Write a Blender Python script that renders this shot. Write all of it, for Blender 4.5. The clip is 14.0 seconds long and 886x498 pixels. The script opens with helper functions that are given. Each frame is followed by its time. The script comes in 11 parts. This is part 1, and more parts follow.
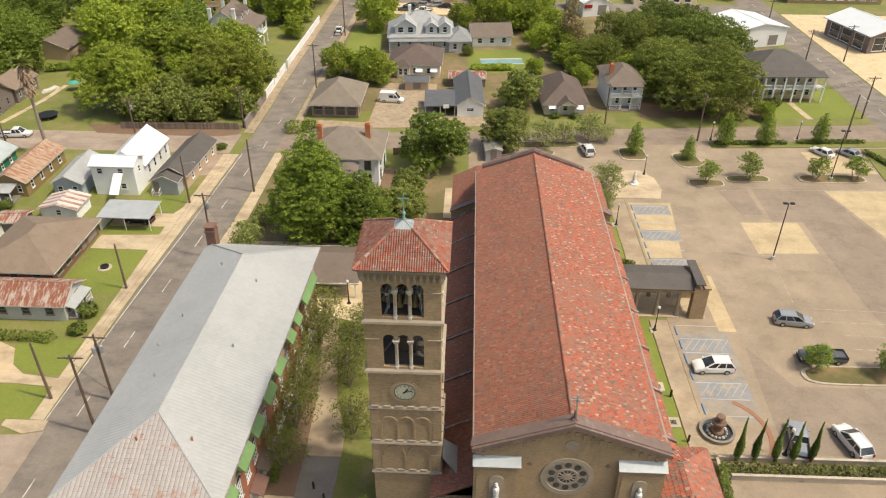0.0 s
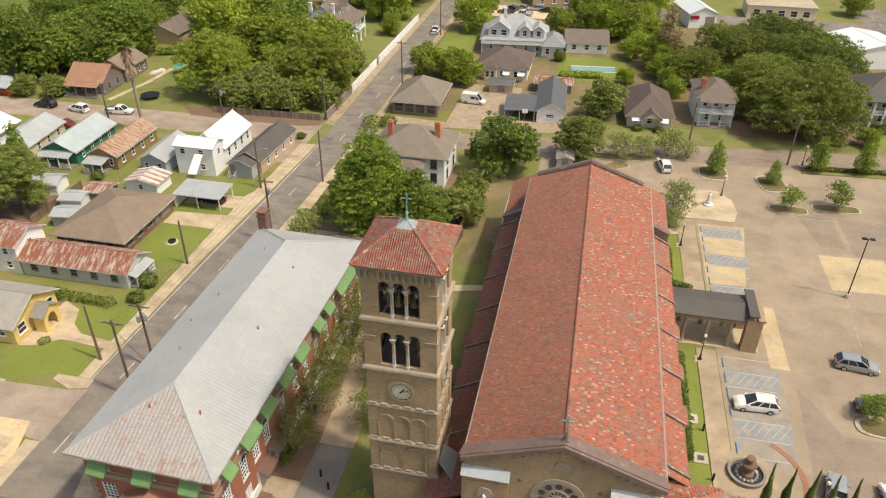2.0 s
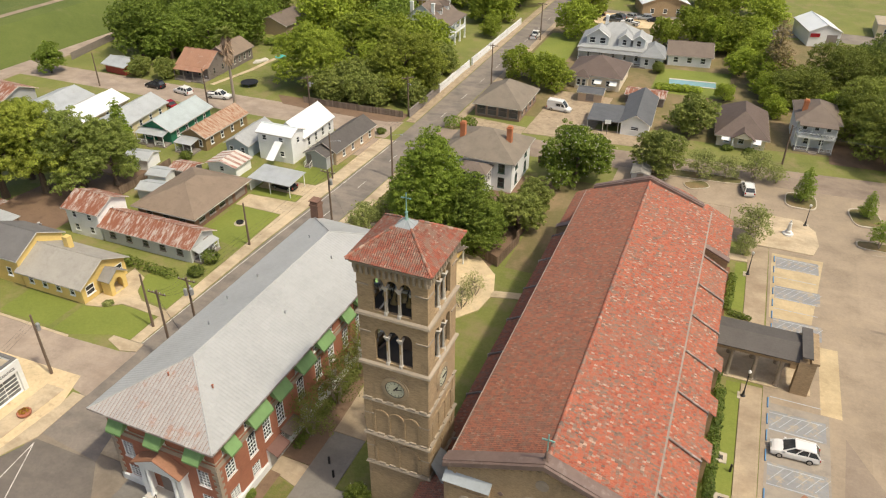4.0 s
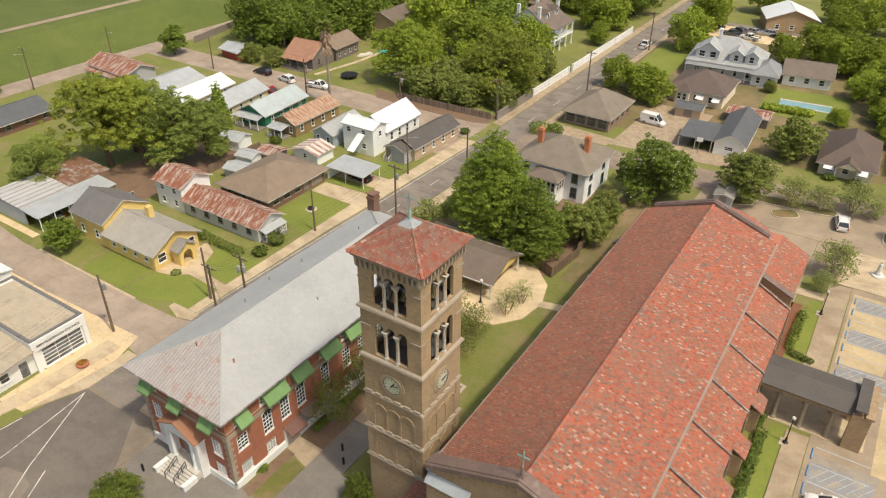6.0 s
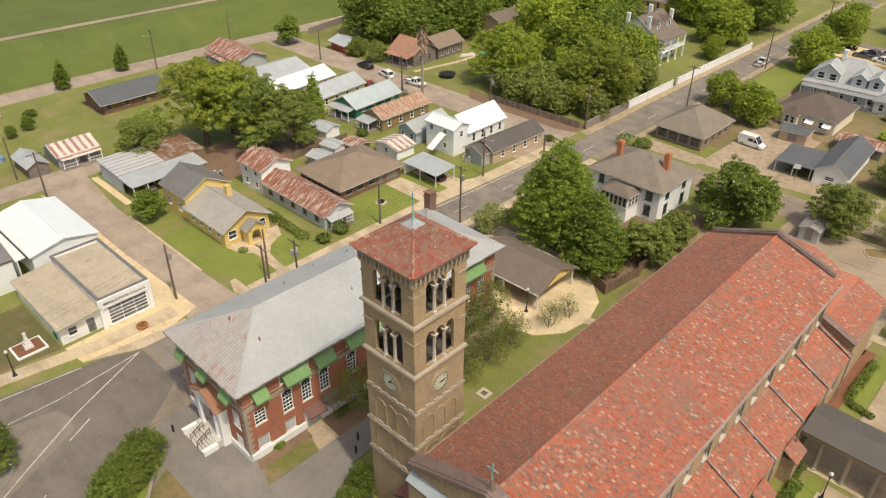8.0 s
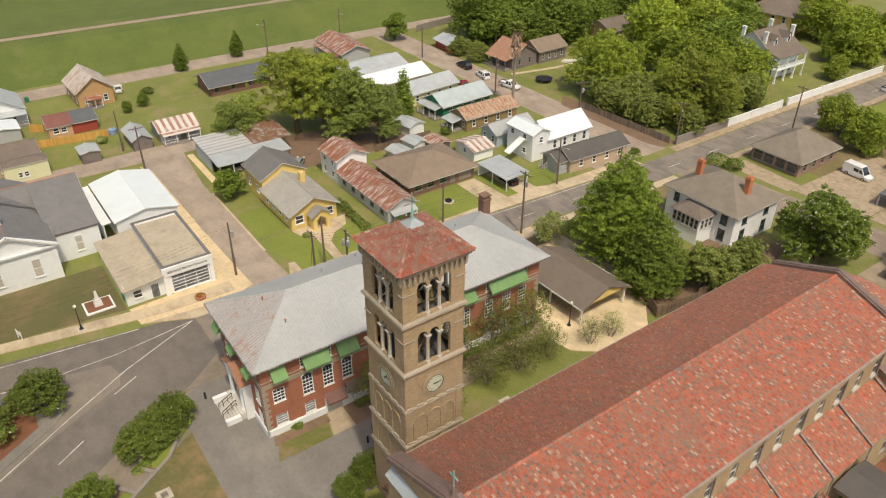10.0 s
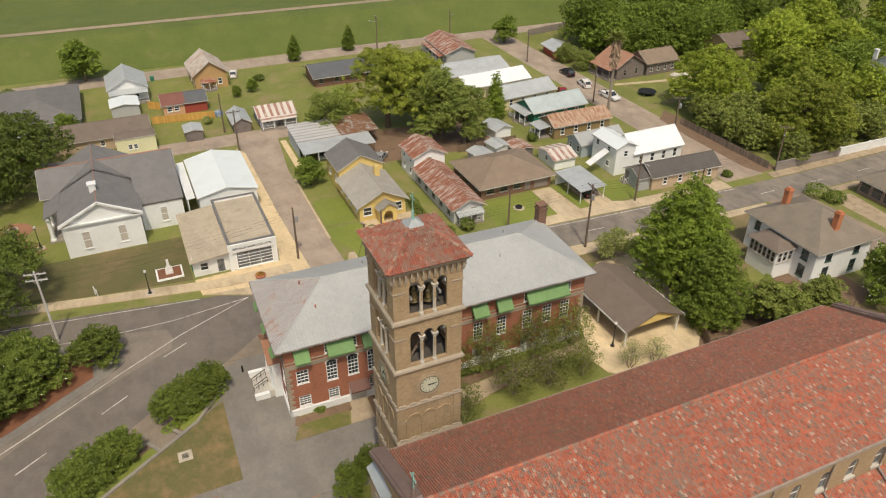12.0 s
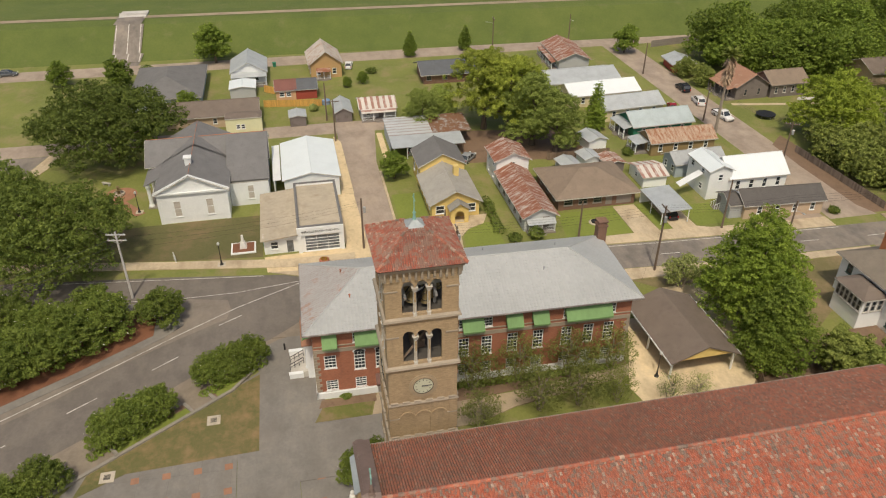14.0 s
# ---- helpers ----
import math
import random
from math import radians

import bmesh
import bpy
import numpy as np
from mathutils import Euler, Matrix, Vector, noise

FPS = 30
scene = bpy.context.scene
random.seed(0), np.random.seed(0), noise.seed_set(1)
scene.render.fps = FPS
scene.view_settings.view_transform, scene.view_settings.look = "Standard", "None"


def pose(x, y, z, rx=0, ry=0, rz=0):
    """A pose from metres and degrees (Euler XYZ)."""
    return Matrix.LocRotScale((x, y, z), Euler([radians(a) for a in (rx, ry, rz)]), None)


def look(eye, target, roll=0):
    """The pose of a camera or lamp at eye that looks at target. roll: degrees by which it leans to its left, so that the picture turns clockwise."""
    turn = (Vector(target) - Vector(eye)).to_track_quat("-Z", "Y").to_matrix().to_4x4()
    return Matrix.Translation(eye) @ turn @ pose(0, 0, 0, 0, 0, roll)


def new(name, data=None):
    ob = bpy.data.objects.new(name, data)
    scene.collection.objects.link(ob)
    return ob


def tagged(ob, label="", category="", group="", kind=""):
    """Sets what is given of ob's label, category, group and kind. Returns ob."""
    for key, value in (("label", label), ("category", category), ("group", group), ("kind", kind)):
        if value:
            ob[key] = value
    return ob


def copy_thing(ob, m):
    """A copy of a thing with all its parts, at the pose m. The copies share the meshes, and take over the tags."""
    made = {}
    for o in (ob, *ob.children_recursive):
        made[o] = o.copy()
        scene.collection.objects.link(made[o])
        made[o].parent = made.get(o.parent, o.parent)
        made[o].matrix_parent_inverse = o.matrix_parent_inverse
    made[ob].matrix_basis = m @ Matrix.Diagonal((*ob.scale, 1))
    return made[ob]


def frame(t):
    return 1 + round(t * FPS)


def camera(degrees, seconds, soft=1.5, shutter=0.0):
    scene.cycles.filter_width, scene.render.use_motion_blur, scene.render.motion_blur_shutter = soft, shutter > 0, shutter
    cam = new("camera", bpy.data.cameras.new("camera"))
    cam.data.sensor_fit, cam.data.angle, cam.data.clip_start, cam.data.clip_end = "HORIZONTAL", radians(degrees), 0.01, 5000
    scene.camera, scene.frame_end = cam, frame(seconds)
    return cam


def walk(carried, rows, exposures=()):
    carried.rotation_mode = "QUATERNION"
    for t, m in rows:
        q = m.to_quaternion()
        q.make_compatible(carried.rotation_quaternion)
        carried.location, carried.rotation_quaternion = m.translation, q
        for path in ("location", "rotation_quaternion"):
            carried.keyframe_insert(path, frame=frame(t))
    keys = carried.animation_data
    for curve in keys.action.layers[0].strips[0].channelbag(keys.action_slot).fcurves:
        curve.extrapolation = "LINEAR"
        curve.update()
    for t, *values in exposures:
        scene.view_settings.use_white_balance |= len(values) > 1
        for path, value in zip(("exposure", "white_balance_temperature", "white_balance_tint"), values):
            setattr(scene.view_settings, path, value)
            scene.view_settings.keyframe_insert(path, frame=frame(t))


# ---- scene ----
cam = camera(62.37, 14.0, 1.15)
ROWS = [
    (0.0, 0.027, -0.005, 61.336, 57.264, 0.408, 2.171),
    (0.5, 1.876, 0.262, 61.310, 57.280, 0.456, 4.543),
    (1.0, 3.817, 0.655, 61.287, 57.299, 0.478, 6.968),
    (1.5, 5.940, 1.030, 61.209, 57.341, 0.390, 9.377),
    (2.0, 7.825, 1.473, 61.209, 57.355, 0.445, 11.780),
    (2.5, 9.917, 2.034, 61.192, 57.380, 0.410, 14.228),
    (3.0, 12.022, 2.663, 61.161, 57.424, 0.394, 16.764),
    (3.5, 14.023, 3.432, 61.142, 57.468, 0.388, 19.357),
    (4.0, 16.050, 4.255, 61.145, 57.481, 0.387, 21.949),
    (4.5, 18.056, 5.170, 61.162, 57.490, 0.389, 24.568),
    (5.0, 20.034, 6.177, 61.192, 57.495, 0.392, 27.211),
    (5.5, 22.033, 7.324, 61.219, 57.478, 0.351, 29.719),
    (6.0, 23.889, 8.478, 61.286, 57.498, 0.456, 32.627),
    (6.5, 25.742, 9.819, 61.340, 57.486, 0.382, 35.301),
    (7.0, 27.499, 11.080, 61.372, 57.501, 0.454, 38.032),
    (7.5, 29.324, 12.628, 61.509, 57.478, 0.486, 40.643),
    (8.0, 31.057, 14.057, 61.556, 57.518, 0.505, 43.416),
    (8.5, 32.717, 15.806, 61.614, 57.486, 0.414, 46.097),
    (9.0, 34.315, 17.543, 61.675, 57.490, 0.407, 48.825),
    (9.5, 35.847, 19.369, 61.729, 57.497, 0.395, 51.561),
    (10.0, 37.307, 21.284, 61.775, 57.507, 0.380, 54.309),
    (10.5, 38.783, 23.317, 61.804, 57.537, 0.258, 56.943),
    (11.0, 40.006, 25.390, 61.892, 57.542, 0.379, 59.832),
    (11.5, 41.158, 27.594, 61.852, 57.592, 0.246, 62.653),
    (12.0, 42.228, 29.854, 61.856, 57.640, 0.256, 65.607),
    (12.5, 43.203, 32.202, 61.906, 57.666, 0.297, 68.539),
    (13.0, 44.146, 34.666, 61.930, 57.706, 0.275, 71.498),
    (13.5, 44.824, 37.255, 61.971, 57.703, 0.297, 74.501),
    (14.0, 45.336, 39.997, 62.026, 57.679, 0.323, 77.721),
]
walk(cam, [(t, pose(x, y, z, tilt, 0, turn) @ pose(0, 0, 0, 0, 0, roll)) for t, x, y, z, tilt, roll, turn in ROWS], exposures=[(0.0, 0.0, 7000, 8), (3.0, -0.05, 7000, 8), (7.0, -0.12, 7000, 8), (11.0, -0.3, 7000, 8), (14.0, -0.43, 7000, 8)])

# world, sun
world = bpy.data.worlds.new("world")
scene.world = world
world.use_nodes = True
wt = world.node_tree
sky = wt.nodes.new("ShaderNodeTexSky")
sky.sky_type = 'NISHITA'
sky.sun_disc = False
sky.sun_elevation = radians(60)
sky.sun_rotation = radians(104)
sky.air_density, sky.dust_density, sky.ozone_density = 1.0, 5.0, 1.0
wt.nodes["Background"].inputs[1].default_value = 0.15
wt.links.new(sky.outputs[0], wt.nodes["Background"].inputs[0])
sun = new("sun", bpy.data.lights.new("sun", 'SUN'))
sun.data.energy, sun.data.angle, sun.data.color = 2.9, radians(2.5), (1.0, 0.92, 0.78)
sun.matrix_world = look((0, 0, 0), (-0.97 * math.cos(radians(60)), 0.24 * math.cos(radians(60)), -math.sin(radians(60))))

# ---- materials ----
MATS = {}


def nd(nt, kind, **kw):
    n = nt.nodes.new("ShaderNode" + kind)
    for k, v in kw.items():
        n.inputs[k.replace("_", " ")].default_value = v
    return n


def ramp(nt, fac, stops):
    r = nt.nodes.new("ShaderNodeValToRGB")
    el = r.color_ramp.elements
    while len(el) < len(stops):
        el.new(0.5)
    for e, (p, c) in zip(el, stops):
        e.position, e.color = p, (*c, 1)
    nt.links.new(fac, r.inputs[0])
    return r.outputs[0]


def mix(nt, fac, a, b, mode='MIX'):
    m = nt.nodes.new("ShaderNodeMix")
    m.data_type, m.blend_type = 'RGBA', mode
    for sock, v in ((m.inputs[0], fac), (m.inputs[6], a), (m.inputs[7], b)):
        if hasattr(v, "is_output"):
            nt.links.new(v, sock)
        elif isinstance(v, (int, float)):
            sock.default_value = v
        else:
            sock.default_value = (*v, 1)
    return m.outputs[2]


def coords(nt, scale=(1, 1, 1), world_space=True, turn=0.0):
    if world_space:
        c = nt.nodes.new("ShaderNodeNewGeometry").outputs["Position"]
    else:
        c = nt.nodes.new("ShaderNodeTexCoord").outputs["Object"]
    m = nt.nodes.new("ShaderNodeMapping")
    m.inputs["Scale"].default_value = scale
    m.inputs["Rotation"].default_value = (0, 0, turn)
    nt.links.new(c, m.inputs["Vector"])
    return m.outputs[0]


def noise_of(nt, vec, scale, detail=4.0, rough=0.6):
    n = nd(nt, "TexNoise", Scale=scale, Detail=detail, Roughness=rough)
    nt.links.new(vec, n.inputs["Vector"])
    return n.outputs["Fac"]


def base_mat(name, rough=0.8, metal=0.0):
    m = bpy.data.materials.new(name)
    m.use_nodes = True
    nt = m.node_tree
    b = nt.nodes["Principled BSDF"]
    b.inputs["Roughness"].default_value, b.inputs["Metallic"].default_value = rough, metal
    MATS[name] = m
    return m, nt, b


def bump(nt, b, height, strength, dist=0.05):
    n = nd(nt, "Bump", Strength=strength, Distance=dist)
    nt.links.new(height, n.inputs["Height"])
    nt.links.new(n.outputs[0], b.inputs["Normal"])


def plain(name, col, dark=0.75, light=1.15, big=0.35, small=6.0, rough=0.8, metal=0.0, stain=None, stain_at=(0.55, 0.75), relief=0.25, stretch=(1, 1, 1), world_space=True, jitter=0.0):
    """A surface with variation at two scales and, if given, stains."""
    m, nt, b = base_mat(name, rough, metal)
    v = coords(nt, stretch, world_space)
    d, l = [tuple(min(1, c * k) for c in col) for k in (dark, light)]
    c = ramp(nt, noise_of(nt, v, big, 5), [(0.3, d), (0.5, col), (0.72, l)])
    fine = noise_of(nt, v, small, 3)
    c = mix(nt, 0.35, c, ramp(nt, fine, [(0.3, d), (0.7, l)]))
    if stain:
        s = noise_of(nt, v, big * 2.3, 7, 0.7)
        c = mix(nt, ramp(nt, s, [(stain_at[0], (0, 0, 0)), (stain_at[1], (1, 1, 1))]), c, stain)
    if jitter:
        oi = nt.nodes.new("ShaderNodeObjectInfo").outputs["Random"]
        hsv = nd(nt, "HueSaturation")
        mr = nd(nt, "MapRange", From_Min=0.0, From_Max=1.0, To_Min=1 - jitter, To_Max=1 + jitter)
        nt.links.new(oi, mr.inputs["Value"])
        nt.links.new(mr.outputs[0], hsv.inputs["Value"])
        nt.links.new(c, hsv.inputs["Color"])
        c = hsv.outputs[0]
    nt.links.new(c, b.inputs["Base Color"])
    if relief:
        bump(nt, b, fine, relief)
    return m


def lined(name, col, axis, pitch, depth=0.4, line=(0.6, 0.6, 0.6), stain=None, stain_at=(0.5, 0.7), rough=0.75, metal=0.0, big=0.4, dark=0.8, light=1.12, stretch=(1, 1, 1), width=0.12, band=None):
    """Boards, ribs or shingle courses: fine relief that repeats along one object axis ('x', 'y' or 'z')."""
    m, nt, b = base_mat(name, rough, metal)
    v = coords(nt, stretch, False)
    d, l = [tuple(min(1, c * k) for c in col) for k in (dark, light)]
    c = ramp(nt, noise_of(nt, v, big, 6), [(0.3, d), (0.5, col), (0.72, l)])
    fine = noise_of(nt, v, 5.0, 3)
    c = mix(nt, 0.3, c, ramp(nt, fine, [(0.3, d), (0.7, l)]))
    if stain:
        s = noise_of(nt, v, big * 1.7, 8, 0.75)
        c = mix(nt, ramp(nt, s, [(stain_at[0], (0, 0, 0)), (stain_at[1], (1, 1, 1))]), c, stain)
    sep = nt.nodes.new("ShaderNodeSeparateXYZ")
    nt.links.new(coords(nt, (1, 1, 1), False), sep.inputs[0])
    k = nt.nodes.new("ShaderNodeMath")
    k.operation = 'DIVIDE'
    k.inputs[1].default_value = pitch
    nt.links.new(sep.outputs["XYZ".index(axis.upper())], k.inputs[0])
    fr = nt.nodes.new("ShaderNodeMath")
    fr.operation = 'FRACT'
    nt.links.new(k.outputs[0], fr.inputs[0])
    if band:
        sheets = ramp(nt, fr.outputs[0], [(0.0, (0.9, 0.9, 0.9)), (band[0], (0.9, 0.9, 0.9)), (band[0] + 0.06, (0, 0, 0)), (1.0, (0, 0, 0))])
        worn = ramp(nt, noise_of(nt, v, 0.9, 5, 0.7), [(0.34, (0.15, 0.15, 0.15)), (0.5, (1, 1, 1))])
        c = mix(nt, mix(nt, 1.0, sheets, worn, 'MULTIPLY'), c, band[1])
    lin = ramp(nt, fr.outputs[0], [(0.0, (0, 0, 0)), (width, (1, 1, 1)), (1.0, (0.75, 0.75, 0.75))])
    c = mix(nt, 0.5, c, mix(nt, 1.0, c, mix(nt, lin, line, (1, 1, 1)), 'MULTIPLY'))
    nt.links.new(c, b.inputs["Base Color"])
    bump(nt, b, lin, depth, 0.06)
    return m


def tiles_mat(name, stops, rough=0.8, wear=None, metal=0.0, big=0.25, fine=0.35, grey=None, pale=None, soft=0.3, spots=(2.0, 0.5, 0.58, 0.75), single=False, pale_at=(2.3, 0.64, 0.69, 0.8), wear_at=(0.5, 0.56, 0.72, 0.8)):
    """Roof pieces: a colour of its own for each piece, weathering and lichen across them."""
    m, nt, b = base_mat(name, rough, metal)
    each = nt.nodes.new("ShaderNodeObjectInfo").outputs["Random"] if single else nt.nodes.new("ShaderNodeNewGeometry").outputs["Random Per Island"]
    c = ramp(nt, each, stops)
    v = coords(nt)
    midc = stops[len(stops) // 2][1]
    g = noise_of(nt, v, big, 6, 0.65)
    c = mix(nt, soft, c, ramp(nt, g, [(0.3, tuple(0.78 * x for x in stops[0][1])), (0.55, midc), (0.75, tuple(1.12 * x for x in midc))]))
    f = noise_of(nt, v, 9.0, 4)
    c = mix(nt, fine, c, mix(nt, 1.0, c, ramp(nt, f, [(0.3, (0.55, 0.55, 0.55)), (0.7, (1.25, 1.25, 1.25))]), 'MULTIPLY'))
    for col, scale, lo, hi, amt in [q for q in (wear and (wear, *wear_at), grey and (grey, *spots), pale and (pale, *pale_at)) if q]:
        s = noise_of(nt, v, scale, 5, 0.65)
        c = mix(nt, ramp(nt, s, [(lo, (0, 0, 0)), (hi, (amt, amt, amt))]), c, col)
    nt.links.new(c, b.inputs["Base Color"])
    bump(nt, b, f, 0.3)
    return m


def brick_mat(name, c1, c2, mortar, big=0.3, stain=(0.1, 0.09, 0.07), axes="xz", amount=0.7):
    """Fine brickwork: courses 7.5 cm high."""
    m, nt, b = base_mat(name, 0.85)
    tc = nt.nodes.new("ShaderNodeTexCoord").outputs["Object"]
    sep = nt.nodes.new("ShaderNodeSeparateXYZ")
    nt.links.new(tc, sep.inputs[0])
    add = nt.nodes.new("ShaderNodeMath")
    nt.links.new(sep.outputs[0], add.inputs[0])
    nt.links.new(sep.outputs[1], add.inputs[1])
    com = nt.nodes.new("ShaderNodeCombineXYZ")
    nt.links.new(add.outputs[0], com.inputs[0])
    nt.links.new(sep.outputs[2], com.inputs[1])
    br = nd(nt, "TexBrick", Scale=1.0, Mortar_Size=0.012, Brick_Width=0.42, Row_Height=0.15)
    br.inputs["Color1"].default_value, br.inputs["Color2"].default_value, br.inputs["Mortar"].default_value = (*c1, 1), (*c2, 1), (*mortar, 1)
    nt.links.new(com.outputs[0], br.inputs["Vector"])
    v = coords(nt)
    g = noise_of(nt, v, big, 6, 0.65)
    c = mix(nt, 0.5, br.outputs[0], ramp(nt, g, [(0.3, tuple(0.75 * x for x in c1)), (0.5, c1), (0.7, tuple(1.15 * x for x in c2))]))
    f = noise_of(nt, coords(nt, (1, 1, 3.5)), 3.0, 5)
    c = mix(nt, 0.4, c, ramp(nt, f, [(0.3, tuple(0.6 * x for x in c1)), (0.7, tuple(1.3 * x for x in c2))]))
    s = noise_of(nt, coords(nt, (1, 1, 0.3)), 0.6, 6, 0.7)
    c = mix(nt, ramp(nt, s, [(0.55, (0, 0, 0)), (0.8, (amount, amount, amount))]), c, stain)
    nt.links.new(c, b.inputs["Base Color"])
    bump(nt, b, br.outputs[1], -0.4, 0.02)
    return m


def glass_mat(name, col=(0.02, 0.025, 0.03), rough=0.08):
    m, nt, b = base_mat(name, rough)
    c = ramp(nt, noise_of(nt, coords(nt), 0.9, 2), [(0.35, col), (0.7, tuple(2.2 * x + 0.01 for x in col))])
    nt.links.new(c, b.inputs["Base Color"])
    b.inputs["Specular IOR Level"].default_value = 0.7
    return m


def leaf_mat(name, dark, midc, light):
    m, nt, b = base_mat(name, 0.6)
    geo = nt.nodes.new("ShaderNodeNewGeometry")
    c = ramp(nt, geo.outputs["Random Per Island"], [(0.0, dark), (0.5, midc), (1.0, light)])
    oi = nt.nodes.new("ShaderNodeObjectInfo").outputs["Random"]
    g = noise_of(nt, coords(nt), 0.5, 4)
    c = mix(nt, 0.5, c, ramp(nt, g, [(0.32, dark), (0.68, light)]))
    hsv = nd(nt, "HueSaturation")
    mr = nd(nt, "MapRange", To_Min=0.8, To_Max=1.2)
    nt.links.new(oi, mr.inputs["Value"])
    nt.links.new(mr.outputs[0], hsv.inputs["Value"])
    nt.links.new(c, hsv.inputs["Color"])
    nt.links.new(hsv.outputs[0], b.inputs["Base Color"])
    b.inputs["Specular IOR Level"].default_value = 0.25
    tr = nt.nodes.new("ShaderNodeBsdfTranslucent")
    nt.links.new(hsv.outputs[0], tr.inputs[0])
    ms = nt.nodes.new("ShaderNodeMixShader")
    ms.inputs[0].default_value = 0.28
    nt.links.new(b.outputs[0], ms.inputs[1])
    nt.links.new(tr.outputs[0], ms.inputs[2])
    nt.links.new(ms.outputs[0], nt.nodes["Material Output"].inputs[0])
    return m


def grass_mat(name, stops, worn, worn_at=(0.55, 0.72)):
    m, nt, b = base_mat(name, 0.9)
    v = coords(nt)
    c = ramp(nt, noise_of(nt, v, 0.09, 6, 0.65), stops)
    f = noise_of(nt, v, 2.2, 6, 0.75)
    c = mix(nt, 0.45, c, ramp(nt, f, [(0.3, stops[0][1]), (0.7, stops[-1][1])]))
    s = noise_of(nt, v, 0.16, 8, 0.7)
    c = mix(nt, ramp(nt, s, [(worn_at[0], (0, 0, 0)), (worn_at[1], (0.8, 0.8, 0.8))]), c, worn)
    nt.links.new(c, b.inputs["Base Color"])
    bump(nt, b, noise_of(nt, v, 6, 3), 0.6, 0.08)
    return m


def paved_mat(name, col, joint, jx, jy, seam=0.012, patch=0.35, stain=(0.12, 0.1, 0.08), turn=0.0, streak=0.65):
    """Poured slabs with joints, patches of another pour and oil stains."""
    m, nt, b = base_mat(name, 0.88)
    v = coords(nt, (1, 1, 1), True, turn)
    br = nd(nt, "TexBrick", Scale=1.0, Mortar_Size=seam, Brick_Width=jx, Row_Height=jy)
    br.offset = 0.0
    br.inputs["Color1"].default_value = (*[c * (1 - patch * 0.45) for c in col], 1)
    br.inputs["Color2"].default_value = (*[min(1, c * (1 + patch * 0.35)) for c in col], 1)
    br.inputs["Mortar"].default_value = (*joint, 1)
    nt.links.new(v, br.inputs["Vector"])
    c = mix(nt, 0.55, br.outputs[0], ramp(nt, noise_of(nt, v, 0.07, 6, 0.65), [(0.3, tuple(0.72 * x for x in col)), (0.55, col), (0.75, tuple(min(1, 1.2 * x) for x in col))]))
    c = mix(nt, 0.3, c, ramp(nt, noise_of(nt, v, 3.0, 5, 0.7), [(0.3, tuple(0.7 * x for x in col)), (0.7, tuple(min(1, 1.25 * x) for x in col))]))
    blot = noise_of(nt, v, 0.22, 7, 0.72)
    c = mix(nt, 0.45, c, mix(nt, 1.0, c, ramp(nt, blot, [(0.36, (0.62, 0.6, 0.58)), (0.5, (1, 1, 1)), (0.64, (1.28, 1.25, 1.16))]), 'MULTIPLY'))
    st = noise_of(nt, coords(nt, (0.55, 1, 1), True, turn), 0.4, 7, 0.62)
    c = mix(nt, ramp(nt, st, [(0.47, (0, 0, 0)), (0.68, (streak, streak, streak))]), c, stain)
    nt.links.new(c, b.inputs["Base Color"])
    bump(nt, b, noise_of(nt, v, 8, 3), 0.2, 0.02)
    return m


grass_mat("grass", [(0.3, (0.108, 0.138, 0.028)), (0.5, (0.178, 0.203, 0.045)), (0.72, (0.255, 0.25, 0.074))], (0.27, 0.21, 0.11), (0.5, 0.66))
grass_mat("lush_lawn", [(0.3, (0.13, 0.172, 0.028)), (0.5, (0.185, 0.228, 0.039)), (0.72, (0.245, 0.265, 0.054))], (0.27, 0.24, 0.1), (0.62, 0.8))
grass_mat("levee_grass", [(0.3, (0.066, 0.1, 0.018)), (0.5, (0.098, 0.134, 0.025)), (0.72, (0.142, 0.165, 0.038))], (0.165, 0.16, 0.066), (0.56, 0.76))
grass_mat("dry_lawn", [(0.3, (0.085, 0.1, 0.027)), (0.5, (0.13, 0.125, 0.042)), (0.72, (0.19, 0.145, 0.068))], (0.3, 0.19, 0.1), (0.46, 0.62))
grass_mat("patchy_lawn", [(0.3, (0.085, 0.11, 0.024)), (0.5, (0.125, 0.14, 0.032)), (0.72, (0.17, 0.165, 0.045))], (0.24, 0.17, 0.095), (0.5, 0.62))
grass_mat("hall_lawn", [(0.3, (0.075, 0.088, 0.025)), (0.5, (0.115, 0.11, 0.04)), (0.72, (0.16, 0.13, 0.058))], (0.2, 0.14, 0.075), (0.48, 0.66))
grass_mat("yard_soil", [(0.3, (0.11, 0.115, 0.036)), (0.5, (0.17, 0.145, 0.06)), (0.72, (0.24, 0.18, 0.092))], (0.3, 0.21, 0.125), (0.46, 0.65))
paved_mat("lot_dark", (0.285, 0.228, 0.175), (0.25, 0.2, 0.155), 6.2, 6.2, 0.006, 0.25, (0.26, 0.205, 0.155), 0.02, 0.4)
paved_mat("lot_pale", (0.52, 0.415, 0.255), (0.4, 0.3, 0.17), 6.2, 3.1, 0.006, 0.2, (0.4, 0.3, 0.18), 0.02)
paved_mat("asphalt_worn", (0.172, 0.15, 0.13), (0.14, 0.12, 0.1), 3.9, 40, 0.004, 0.15, (0.12, 0.105, 0.09))
paved_mat("church_walk", (0.4, 0.32, 0.225), (0.24, 0.18, 0.12), 1.5, 1.5, 0.012, 0.3, (0.26, 0.19, 0.13))
